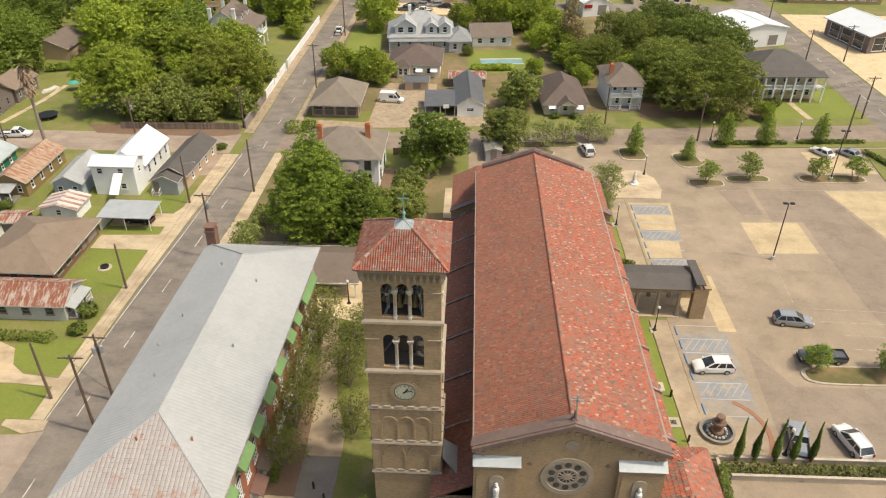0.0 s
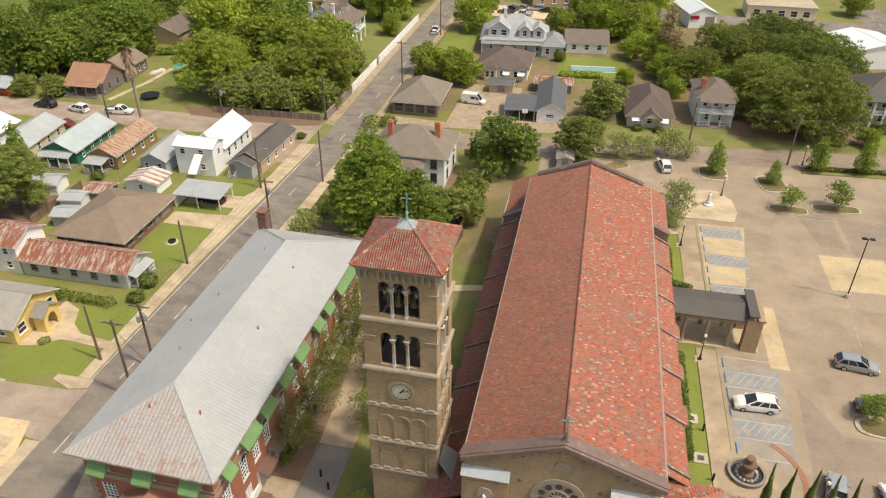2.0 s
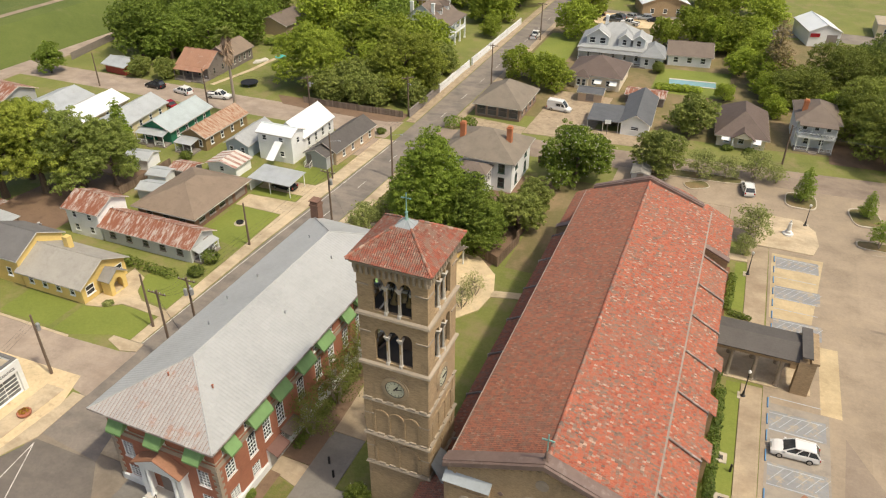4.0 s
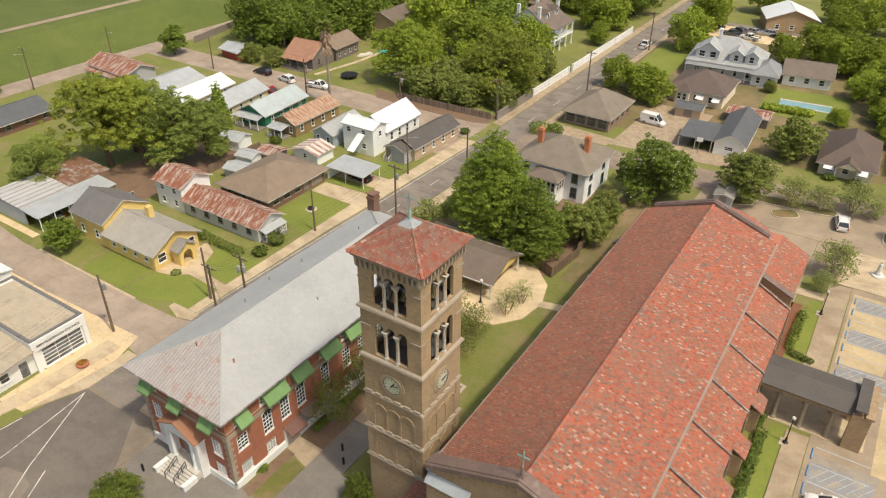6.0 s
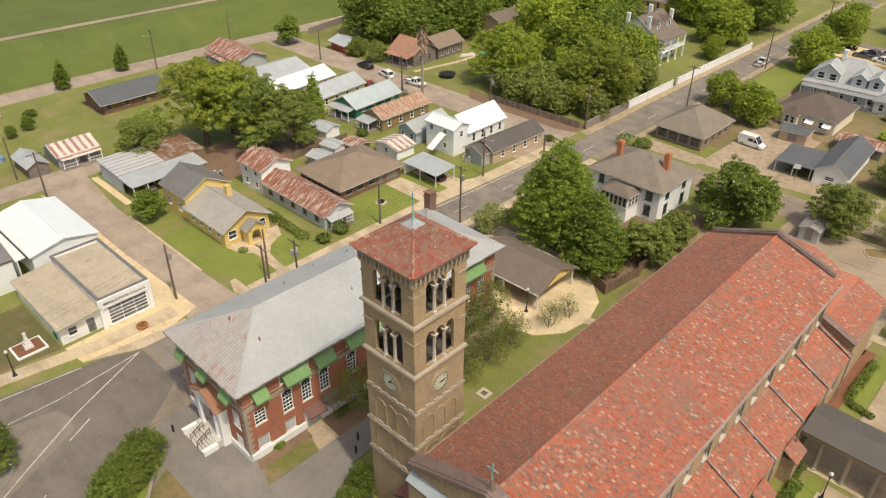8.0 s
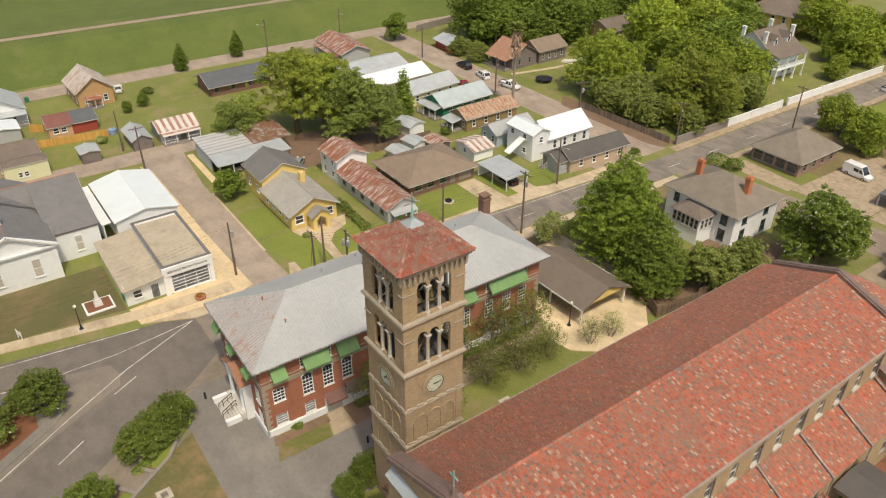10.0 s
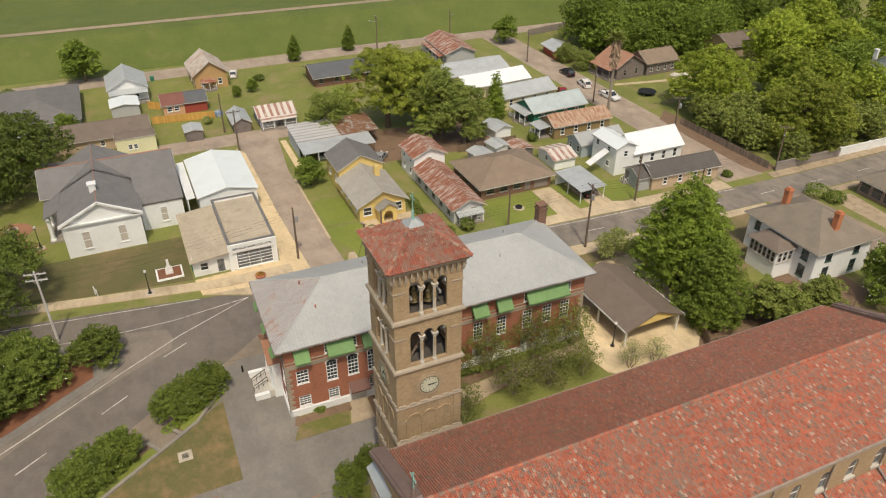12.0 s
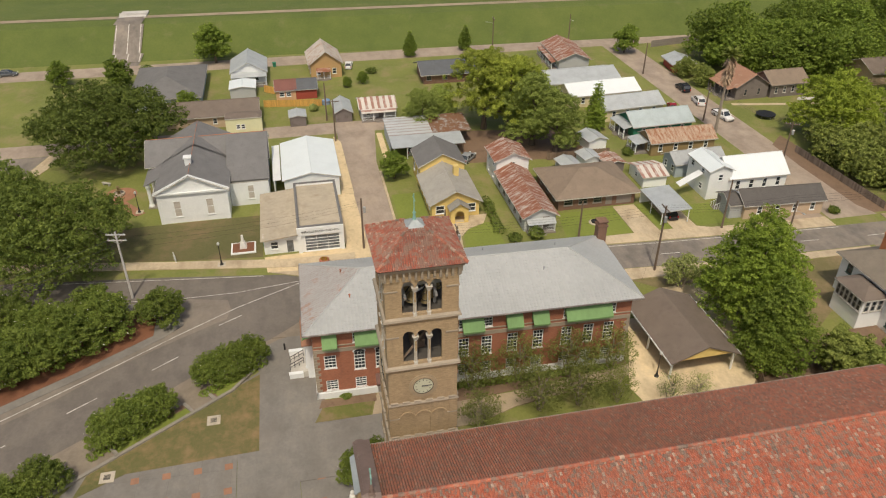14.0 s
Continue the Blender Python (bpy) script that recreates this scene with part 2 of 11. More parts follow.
paved_mat("grid_concrete", (0.215, 0.2, 0.18), (0.1, 0.09, 0.08), 3.3, 3.2, 0.022, 0.25, (0.17, 0.15, 0.13), 0.05)
paved_mat("verge_concrete", (0.25, 0.208, 0.16), (0.19, 0.155, 0.12), 3.0, 3.0, 0.008, 0.25, (0.19, 0.15, 0.115))
paved_mat("asphalt_pale", (0.225, 0.193, 0.16), (0.19, 0.165, 0.14), 4.2, 40, 0.004, 0.2, (0.17, 0.14, 0.115))
paved_mat("asphalt", (0.242, 0.21, 0.178), (0.17, 0.15, 0.135), 3.9, 40, 0.004, 0.15, (0.11, 0.1, 0.095))
paved_mat("street_brown", (0.37, 0.3, 0.24), (0.22, 0.18, 0.15), 4, 6, 0.006, 0.2, (0.26, 0.2, 0.16))
paved_mat("street_dark", (0.29, 0.23, 0.178), (0.2, 0.16, 0.13), 4, 6, 0.006, 0.3, (0.2, 0.15, 0.12))
paved_mat("lot_concrete", (0.345, 0.275, 0.2), (0.28, 0.22, 0.16), 6.2, 6.2, 0.006, 0.5, (0.28, 0.225, 0.17), 0.02, 0.4)
paved_mat("sidewalk", (0.54, 0.44, 0.305), (0.4, 0.32, 0.22), 1.8, 1.8, 0.01, 0.25, (0.3, 0.22, 0.14))
paved_mat("plaza_concrete", (0.215, 0.2, 0.18), (0.15, 0.135, 0.12), 3.3, 3.2, 0.008, 0.25, (0.18, 0.16, 0.14))
paved_mat("apron_concrete", (0.68, 0.55, 0.36), (0.5, 0.4, 0.27), 3.0, 3.0, 0.006, 0.2, (0.5, 0.39, 0.25))
plain("bare_sand", (0.66, 0.52, 0.32), small=2.0, stain=(0.35, 0.25, 0.16))
plain("worn_sand", (0.4, 0.315, 0.215), small=2.0, stain=(0.25, 0.19, 0.13), stain_at=(0.48, 0.66))
plain("mulch", (0.2, 0.085, 0.045), small=5.0, relief=0.8)
plain("dirt", (0.2, 0.13, 0.085), small=3.0, relief=0.6, stain=(0.12, 0.075, 0.05))
plain("white_line", (0.66, 0.63, 0.58), dark=0.65, small=3.0, stain=(0.25, 0.22, 0.19), stain_at=(0.5, 0.64))
plain("faded_line", (0.46, 0.42, 0.36), dark=0.75, small=3.0, stain=(0.3, 0.25, 0.19), stain_at=(0.44, 0.58))
plain("faded_blue_line", (0.4, 0.43, 0.46), dark=0.75, small=3.0, stain=(0.4, 0.35, 0.28), stain_at=(0.48, 0.62))
plain("stop_blue", (0.1, 0.27, 0.52), dark=0.8, small=5.0, rough=0.7)
plain("blue_line", (0.12, 0.25, 0.5), dark=0.7, small=4.0, stain=(0.42, 0.4, 0.36), stain_at=(0.48, 0.62))
plain("bay_wash", (0.3, 0.262, 0.22), dark=0.75, small=1.2, stain=(0.345, 0.3, 0.24), stain_at=(0.45, 0.62), big=0.25)
plain("blue_wash", (0.265, 0.27, 0.275), dark=0.8, small=3.0, stain=(0.4, 0.33, 0.24), stain_at=(0.5, 0.66))
plain("kerb_grey", (0.27, 0.245, 0.21), small=4.0, stain=(0.18, 0.155, 0.13))
plain("kerb_stone", (0.5, 0.44, 0.35), small=4.0, stain=(0.25, 0.2, 0.15))
CLAY = [(0.0, (0.15, 0.118, 0.1)), (0.1, (0.24, 0.185, 0.15)), (0.17, (0.3, 0.17, 0.125)), (0.22, (0.33, 0.095, 0.058)), (0.5, (0.445, 0.13, 0.077)), (0.9, (0.51, 0.158, 0.092))]
tiles_mat("clay_tile", CLAY + [(0.93, (0.48, 0.24, 0.165)), (0.96, (0.48, 0.36, 0.285)), (1.0, (0.54, 0.44, 0.355))], 0.85, wear=(0.24, 0.17, 0.13), grey=(0.25, 0.2, 0.165), pale=(0.52, 0.42, 0.34), spots=(3.0, 0.5, 0.58, 0.6), pale_at=(6.0, 0.64, 0.68, 0.6), wear_at=(0.2, 0.5, 0.7, 0.45), soft=0.14, fine=0.5)
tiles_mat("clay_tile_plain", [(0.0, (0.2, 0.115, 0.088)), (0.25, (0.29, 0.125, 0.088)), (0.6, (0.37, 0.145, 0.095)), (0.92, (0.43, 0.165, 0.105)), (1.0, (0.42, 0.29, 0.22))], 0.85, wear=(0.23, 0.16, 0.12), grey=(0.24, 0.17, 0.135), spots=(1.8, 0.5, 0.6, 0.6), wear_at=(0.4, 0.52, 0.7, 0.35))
tiles_mat("clay_tile_loose", [(0.0, (0.22, 0.08, 0.055)), (0.4, (0.3, 0.09, 0.058)), (0.9, (0.36, 0.11, 0.07)), (1.0, (0.4, 0.24, 0.18))], 0.85, grey=(0.25, 0.165, 0.13), pale=(0.5, 0.4, 0.32), spots=(1.7, 0.46, 0.56, 0.85), pale_at=(3.0, 0.6, 0.66, 0.7), single=True)
tiles_mat("clay_tile_tower", [(0.0, (0.17, 0.07, 0.05)), (0.4, (0.26, 0.088, 0.06)), (0.9, (0.32, 0.108, 0.072)), (1.0, (0.36, 0.22, 0.17))], 0.85, grey=(0.25, 0.165, 0.13), pale=(0.5, 0.4, 0.32), spots=(1.7, 0.46, 0.56, 0.85), pale_at=(3.0, 0.6, 0.66, 0.7))
tiles_mat("metal_tile", [(0.0, (0.42, 0.432, 0.43)), (0.5, (0.45, 0.462, 0.46)), (1.0, (0.48, 0.492, 0.49))], 0.42, None, 0.1, 0.12, 0.08, None, None, 0.5)
tiles_mat("rusty_metal_tile", [(0.0, (0.41, 0.38, 0.36)), (0.5, (0.45, 0.43, 0.41)), (1.0, (0.48, 0.465, 0.45))], 0.5, (0.4, 0.235, 0.17), 0.1, 0.25, 0.1, wear_at=(0.55, 0.57, 0.66, 0.8))
plain("rust_sheet", (0.3, 0.16, 0.1), small=3.0)
brick_mat("tan_brick", (0.325, 0.235, 0.138), (0.44, 0.322, 0.198), (0.28, 0.22, 0.15), amount=0.6)
brick_mat("dark_brick", (0.19, 0.105, 0.075), (0.24, 0.13, 0.09), (0.22, 0.17, 0.13))
brick_mat("red_brick", (0.335, 0.125, 0.075), (0.39, 0.155, 0.092), (0.34, 0.2, 0.14), stain=(0.16, 0.08, 0.06), amount=0.5)
plain("buff_stone", (0.36, 0.28, 0.185), small=3.0, stain=(0.28, 0.22, 0.15))
plain("limestone", (0.35, 0.295, 0.23), small=3.0, stain=(0.28, 0.24, 0.19), stretch=(1, 1, 2))
plain("pale_stone", (0.52, 0.49, 0.44), small=3.0, stain=(0.4, 0.37, 0.33))
plain("tile_bed", (0.1, 0.058, 0.044), small=4.0)
plain("aged_trim", (0.5, 0.48, 0.44), small=3.0, stain=(0.36, 0.33, 0.29))
plain("coping_metal", (0.185, 0.13, 0.112), rough=0.55, small=2.0, stain=(0.3, 0.25, 0.22))
plain("lead_sheet", (0.4, 0.44, 0.46), rough=0.5, metal=0.25, small=2.0)
plain("gutter_metal", (0.33, 0.28, 0.235), rough=0.5, small=2.0, stain=(0.26, 0.22, 0.18), stain_at=(0.5, 0.62))
plain("pipe_metal", (0.2, 0.17, 0.16), rough=0.5, small=2.0, stain=(0.36, 0.33, 0.3), stain_at=(0.5, 0.6))
plain("verdigris", (0.22, 0.4, 0.36), rough=0.6, small=5.0, stain=(0.14, 0.2, 0.17))
plain("white_paint", (0.78, 0.8, 0.8), dark=0.88, light=1.05, rough=0.6, small=4.0, relief=0.1)
plain("cream_paint", (0.72, 0.62, 0.42), dark=0.88, rough=0.7, relief=0.1)
plain("yellow_paint", (0.72, 0.54, 0.2), dark=0.85, rough=0.7, relief=0.1)
# near-black: the shade of unlit rooms put into the colour
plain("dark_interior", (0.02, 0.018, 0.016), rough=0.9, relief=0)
plain("dark_boards", (0.09, 0.08, 0.07), small=3.0)
plain("dark_iron", (0.2, 0.125, 0.09), rough=0.6, small=5.0)
plain("bronze", (0.26, 0.2, 0.1), rough=0.45, metal=0.5, small=5.0)
plain("black_metal", (0.03, 0.03, 0.032), rough=0.45, metal=0.4, relief=0.05)
plain("grey_steel", (0.42, 0.43, 0.44), rough=0.45, metal=0.4, relief=0.05)
plain("pole_wood", (0.16, 0.115, 0.085), small=4.0, stretch=(3, 3, 0.3), relief=0.5)
plain("pole_concrete", (0.55, 0.53, 0.5), small=4.0)
plain("green_awning", (0.17, 0.3, 0.12), dark=0.85, light=1.25, rough=0.75, small=2.0, stretch=(1, 1, 0.4))
plain("canopy_cloth", (0.16, 0.085, 0.07), rough=0.8, small=3.0)
plain("clock_face", (0.55, 0.56, 0.43), rough=0.4, relief=0, small=8.0)
plain("bark", (0.12, 0.09, 0.065), small=5.0, stretch=(3, 3, 0.6), relief=0.9)
plain("pale_bark", (0.3, 0.25, 0.2), small=5.0, stretch=(3, 3, 0.6), relief=0.6)
plain("chimney_brick", (0.4, 0.15, 0.09), small=6.0, stain=(0.15, 0.08, 0.06), relief=0.6)
plain("portico_tile", (0.33, 0.165, 0.1), small=5.0, stain=(0.22, 0.12, 0.08), relief=0.6)
plain("orange_brick", (0.5, 0.19, 0.09), small=6.0, relief=0.5)
plain("grey_wood", (0.25, 0.22, 0.2), small=5.0, stretch=(1, 1, 4), relief=0.4)
plain("fence_wood", (0.2, 0.14, 0.1), small=5.0, stretch=(4, 4, 0.5), relief=0.5, jitter=0.25)
plain("old_fence_wood", (0.23, 0.18, 0.14), small=5.0, stretch=(4, 4, 0.5), relief=0.5, jitter=0.3)
plain("new_fence_wood", (0.6, 0.34, 0.09), small=5.0, stretch=(4, 4, 0.5), relief=0.4, jitter=0.12)
plain("teal_cloth", (0.06, 0.36, 0.3), rough=0.7, small=4.0)
plain("white_statue", (0.7, 0.69, 0.66), small=4.0, rough=0.6)
plain("pool_water", (0.24, 0.42, 0.45), rough=0.1, relief=0.05)
plain("flat_roof_tan", (0.45, 0.385, 0.29), small=1.5, stain=(0.33, 0.27, 0.19), big=0.2)
plain("tyre", (0.02, 0.02, 0.02), rough=0.85, relief=0)
plain("alloy", (0.5, 0.5, 0.5), rough=0.3, metal=0.9, relief=0)
for n_, c_ in (("white", (0.75, 0.75, 0.74)), ("silver", (0.38, 0.4, 0.42)), ("grey", (0.13, 0.14, 0.15)), ("red", (0.3, 0.02, 0.03)), ("black", (0.02, 0.02, 0.025))):
    plain("car_" + n_, c_, dark=0.95, light=1.04, rough=0.25, relief=0, metal=0.3 if n_ in ("silver", "grey") else 0.0)
plain("lamp_red", (0.4, 0.02, 0.02), rough=0.2, relief=0)
plain("lamp_clear", (0.7, 0.7, 0.68), rough=0.1, relief=0)
glass_mat("glass")
glass_mat("pale_glass", (0.09, 0.1, 0.11), 0.12)
glass_mat("rose_glass", (0.025, 0.027, 0.03), 0.45)
for n_, c_, st_ in (("white_siding", (0.84, 0.86, 0.86), None), ("grey_siding", (0.42, 0.43, 0.44), None), ("green_siding", (0.03, 0.2, 0.12), None), ("brown_siding", (0.27, 0.19, 0.09), None), ("tan_siding", (0.5, 0.38, 0.27), None),
                    ("cream_siding", (0.68, 0.6, 0.4), None), ("blue_siding", (0.4, 0.46, 0.5), None), ("lime_siding", (0.68, 0.68, 0.44), None), ("orange_siding", (0.5, 0.32, 0.15), None), ("red_siding", (0.32, 0.06, 0.04), None), ("weathered_siding", (0.2, 0.17, 0.16), (0.12, 0.1, 0.09)),
                    ("yellow_siding", (0.7, 0.52, 0.2), None), ("pale_siding", (0.66, 0.69, 0.7), None), ("ash_siding", (0.54, 0.56, 0.56), None), ("pale_cream_siding", (0.78, 0.7, 0.57), None), ("pink_siding", (0.6, 0.36, 0.22), None), ("pink_brown_siding", (0.3, 0.2, 0.15), (0.22, 0.15, 0.11))):
    lined(n_, c_, 'z', 0.2, 0.22, (0.72, 0.72, 0.72), st_, dark=0.9, light=1.06)
for n_, c_ in (("brown_shingle", (0.18, 0.142, 0.115)), ("blue_shingle", (0.26, 0.275, 0.285)), ("silver_shingle", (0.38, 0.395, 0.4)), ("umber_shingle", (0.135, 0.1, 0.085)), ("drab_shingle", (0.225, 0.19, 0.15)), ("worn_shingle", (0.37, 0.35, 0.31)), ("grey_shingle", (0.17, 0.165, 0.16)), ("tan_shingle", (0.25, 0.19, 0.14)), ("slate_shingle", (0.115, 0.122, 0.132)), ("dark_shingle", (0.105, 0.095, 0.088)), ("light_shingle", (0.29, 0.275, 0.245)), ("pale_shingle", (0.185, 0.18, 0.178))):
    lined(n_, c_, 'z', 0.075, 0.35, (0.7, 0.7, 0.7), tuple(0.8 * x for x in c_), dark=0.85, light=1.15)
lined("white_metal_roof", (0.73, 0.79, 0.81), 'x', 0.45, 0.6, (0.7, 0.7, 0.7), rough=0.4, dark=0.93, light=1.03, width=0.08)
lined("white_metal_roof_y", (0.78, 0.82, 0.84), 'y', 0.45, 0.6, (0.7, 0.7, 0.7), rough=0.4, dark=0.93, light=1.03, width=0.08)
lined("tin_roof", (0.5, 0.53, 0.54), 'y', 0.3, 0.6, (0.6, 0.6, 0.6), (0.36, 0.3, 0.26), (0.62, 0.78), rough=0.45, metal=0.2)
lined("tin_roof_x", (0.5, 0.53, 0.54), 'x', 0.3, 0.6, (0.6, 0.6, 0.6), (0.36, 0.3, 0.26), (0.62, 0.78), rough=0.45, metal=0.2)
lined("rusty_roof", (0.5, 0.43, 0.38), 'y', 0.3, 0.6, (0.6, 0.55, 0.5), (0.27, 0.1, 0.055), (0.42, 0.52), rough=0.75, stretch=(0.5, 2.6, 1))
lined("rusty_roof_x", (0.5, 0.43, 0.38), 'x', 0.3, 0.6, (0.6, 0.55, 0.5), (0.27, 0.1, 0.055), (0.42, 0.52), rough=0.75, stretch=(2.6, 0.5, 1))
lined("rust_sheet_roof", (0.37, 0.2, 0.13), 'x', 0.6, 0.5, (0.7, 0.65, 0.6), (0.5, 0.42, 0.36), (0.58, 0.68), rough=0.8)
lined("patched_roof_x", (0.5, 0.52, 0.53), 'x', 1.25, 0.3, (0.7, 0.68, 0.65), (0.38, 0.31, 0.27), (0.6, 0.74), rough=0.55, stretch=(2, 0.5, 1), band=(0.3, (0.33, 0.28, 0.25)))
lined("pale_rust_roof", (0.54, 0.49, 0.44), 'x', 0.3, 0.5, (0.6, 0.6, 0.6), (0.42, 0.28, 0.2), (0.48, 0.6), rough=0.7)
lined("leafy_rust_roof", (0.34, 0.33, 0.32), 'x', 0.3, 0.5, (0.6, 0.6, 0.6), (0.2, 0.1, 0.055), (0.4, 0.5), rough=0.85)
lined("orange_rust_roof", (0.46, 0.34, 0.25), 'y', 0.3, 0.6, (0.6, 0.55, 0.5), (0.3, 0.13, 0.065), (0.44, 0.6), rough=0.75, big=0.6, stretch=(0.6, 2.2, 1))
lined("red_tin_roof", (0.22, 0.09, 0.07), 'x', 0.3, 0.5, (0.6, 0.6, 0.6), (0.3, 0.2, 0.16), (0.6, 0.75), rough=0.6)
lined("teal_roof", (0.47, 0.54, 0.55), 'y', 0.3, 0.6, (0.7, 0.7, 0.7), rough=0.45, metal=0.1)
lined("striped_roof", (0.62, 0.58, 0.53), 'y', 1.35, 0.3, (0.7, 0.65, 0.6), (0.36, 0.17, 0.11), (0.6, 0.72), rough=0.6, stretch=(0.6, 2.0, 1), band=(0.42, (0.3, 0.125, 0.085)))
leaf_mat("leaf_oak", (0.064, 0.095, 0.018), (0.151, 0.207, 0.036), (0.219, 0.27, 0.056))
leaf_mat("leaf_bright", (0.089, 0.14, 0.019), (0.192, 0.274, 0.038), (0.257, 0.333, 0.057))
leaf_mat("leaf_pine", (0.16, 0.205, 0.028), (0.335, 0.395, 0.055), (0.425, 0.47, 0.085))
leaf_mat("leaf_live", (0.1, 0.132, 0.024), (0.22, 0.27, 0.048), (0.29, 0.325, 0.07))
leaf_mat("leaf_evergreen", (0.145, 0.2, 0.042), (0.31, 0.395, 0.085), (0.415, 0.48, 0.125))
leaf_mat("leaf_kerb", (0.075, 0.112, 0.019), (0.165, 0.225, 0.038), (0.235, 0.285, 0.058))
leaf_mat("leaf_grey", (0.138, 0.166, 0.047), (0.294, 0.34, 0.107), (0.414, 0.449, 0.16))
leaf_mat("leaf_myrtle", (0.085, 0.105, 0.026), (0.2, 0.23, 0.058), (0.3, 0.32, 0.09))
leaf_mat("leaf_cypress", (0.115, 0.175, 0.024), (0.24, 0.34, 0.049), (0.324, 0.41, 0.076))
leaf_mat("leaf_feather", (0.092, 0.148, 0.019), (0.214, 0.304, 0.04), (0.324, 0.41, 0.064))
leaf_mat("leaf_sunny", (0.158, 0.22, 0.025), (0.33, 0.42, 0.048), (0.415, 0.485, 0.072))
plain("blind_tan", (0.5, 0.46, 0.4), small=3.0, stretch=(1, 1, 6), dark=0.7)
plain("green_frame", (0.05, 0.1, 0.085), rough=0.5, relief=0.05)
leaf_mat("leaf_dark", (0.039, 0.07, 0.015), (0.105, 0.161, 0.03), (0.187, 0.254, 0.051))
leaf_mat("leaf_olive", (0.132, 0.172, 0.037), (0.29, 0.349, 0.077), (0.37, 0.41, 0.112))
leaf_mat("leaf_dry", (0.186, 0.144, 0.07), (0.374, 0.297, 0.146), (0.493, 0.411, 0.211))
leaf_mat("leaf_thatch", (0.22, 0.15, 0.095), (0.4, 0.29, 0.2), (0.52, 0.4, 0.3))
leaf_mat("flowers_white", (0.7, 0.68, 0.55), (0.75, 0.73, 0.62), (0.8, 0.8, 0.7))
leaf_mat("flowers_orange", (0.25, 0.1, 0.02), (0.5, 0.2, 0.03), (0.3, 0.25, 0.04))


# ---- tools ----
class Geo:
    """Collects faces; done() links them as one mesh object."""

    def __init__(self):
        self.v, self.f, self.m = [], [], []

    def face(self, pts, m=0):
        n = len(self.v)
        self.v += [tuple(p) for p in pts]
        self.f.append(tuple(range(n, n + len(pts))))
        self.m.append(m)

    def solid(self, pts, faces, m=0):
        n = len(self.v)
        self.v += [tuple(p) for p in pts]
        for f in faces:
            self.f.append(tuple(n + i for i in f))
            self.m.append(m)

    def box(self, x0, x1, y0, y1, z0, z1, m=0, taper=0.0):
        a, t = min(x1 - x0, y1 - y0) * 0.5, taper
        self.solid([(x0, y0, z0), (x1, y0, z0), (x1, y1, z0), (x0, y1, z0), (x0 + t, y0 + t, z1), (x1 - t, y0 + t, z1), (x1 - t, y1 - t, z1), (x0 + t, y1 - t, z1)],
                   [(3, 2, 1, 0), (4, 5, 6, 7), (0, 1, 5, 4), (1, 2, 6, 5), (2, 3, 7, 6), (3, 0, 4, 7)], m)

    def prism(self, poly, z0, z1, m=0, cap=True):
        n = len(poly)
        self.solid([(x, y, z0) for x, y in poly] + [(x, y, z1) for x, y in poly],
                   [(i, (i + 1) % n, n + (i + 1) % n, n + i) for i in range(n)] + ([tuple(range(n, 2 * n)), tuple(range(n - 1, -1, -1))] if cap else []), m)

    def loft(self, rings, m=0, cap=True):
        n = len(rings[0])
        pts = [p for r in rings for p in r]
        fs = [(k * n + i, k * n + (i + 1) % n, (k + 1) * n + (i + 1) % n, (k + 1) * n + i) for k in range(len(rings) - 1) for i in range(n)]
        if cap:
            fs += [tuple(range(n - 1, -1, -1)), tuple((len(rings) - 1) * n + i for i in range(n))]
        self.solid(pts, fs, m)

    def cyl(self, x, y, z0, z1, r0, r1=None, n=10, m=0):
        r1 = r0 if r1 is None else r1
        self.loft([[(x + r * math.cos(6.28319 * i / n), y + r * math.sin(6.28319 * i / n), z) for i in range(n)] for z, r in ((z0, r0), (z1, r1))], m)

    def turned(self, x, y, prof, n=12, m=0):
        self.loft([[(x + r * math.cos(6.28319 * i / n), y + r * math.sin(6.28319 * i / n), z) for i in range(n)] for r, z in prof], m)

    def rod(self, a, b, r, n=6, m=0, r1=None):
        a, b = Vector(a), Vector(b)
        q = (b - a).to_track_quat('Z', 'Y')
        r1 = r if r1 is None else r1
        self.loft([[tuple(c + q @ Vector((rr * math.cos(6.28319 * i / n), rr * math.sin(6.28319 * i / n), 0))) for i in range(n)] for c, rr in ((a, r), (b, r1))], m)

    def slab(self, pts, t, m=0):
        """A sheet of thickness t under a flat polygon in space."""
        p = [Vector(q) for q in pts]
        nrm = (p[1] - p[0]).cross(p[2] - p[0]).normalized() * t
        n = len(p)
        self.solid(p + [q - nrm for q in p], [tuple(range(n)), tuple(range(2 * n - 1, n - 1, -1))] + [(i, n + i, n + (i + 1) % n, (i + 1) % n) for i in range(n)], m)

    def wall(self, a, b, z0, z1, t, holes=(), m=0, seg=8):
        """An upright wall from a to b, its outer face to the right of the way a to b, with holes that go through it.
        holes: (middle along, width, sill, top, arched)."""
        a, b = Vector((a[0], a[1], 0)), Vector((b[0], b[1], 0))
        u, length = (b - a).normalized(), (b - a).length
        inn = Vector((-u.y, u.x, 0)) * t

        def P(s, z, k):
            q = a + u * s + (inn if k else Vector((0, 0, 0)))
            return (q.x, q.y, z)

        def quad(s0, s1, za0, zb0, za1, zb1):
            self.face([P(s0, za0, 0), P(s1, zb0, 0), P(s1, zb1, 0), P(s0, za1, 0)], m)
            self.face([P(s1, zb0, 1), P(s0, za0, 1), P(s0, za1, 1), P(s1, zb1, 1)], m)
        rows = {}
        s = 0.0
        hs = sorted(holes)
        groups = []
        for h in hs:
            if groups and abs(groups[-1][0][0] - h[0]) < 0.01:
                groups[-1].append(h)
            else:
                groups.append([h])
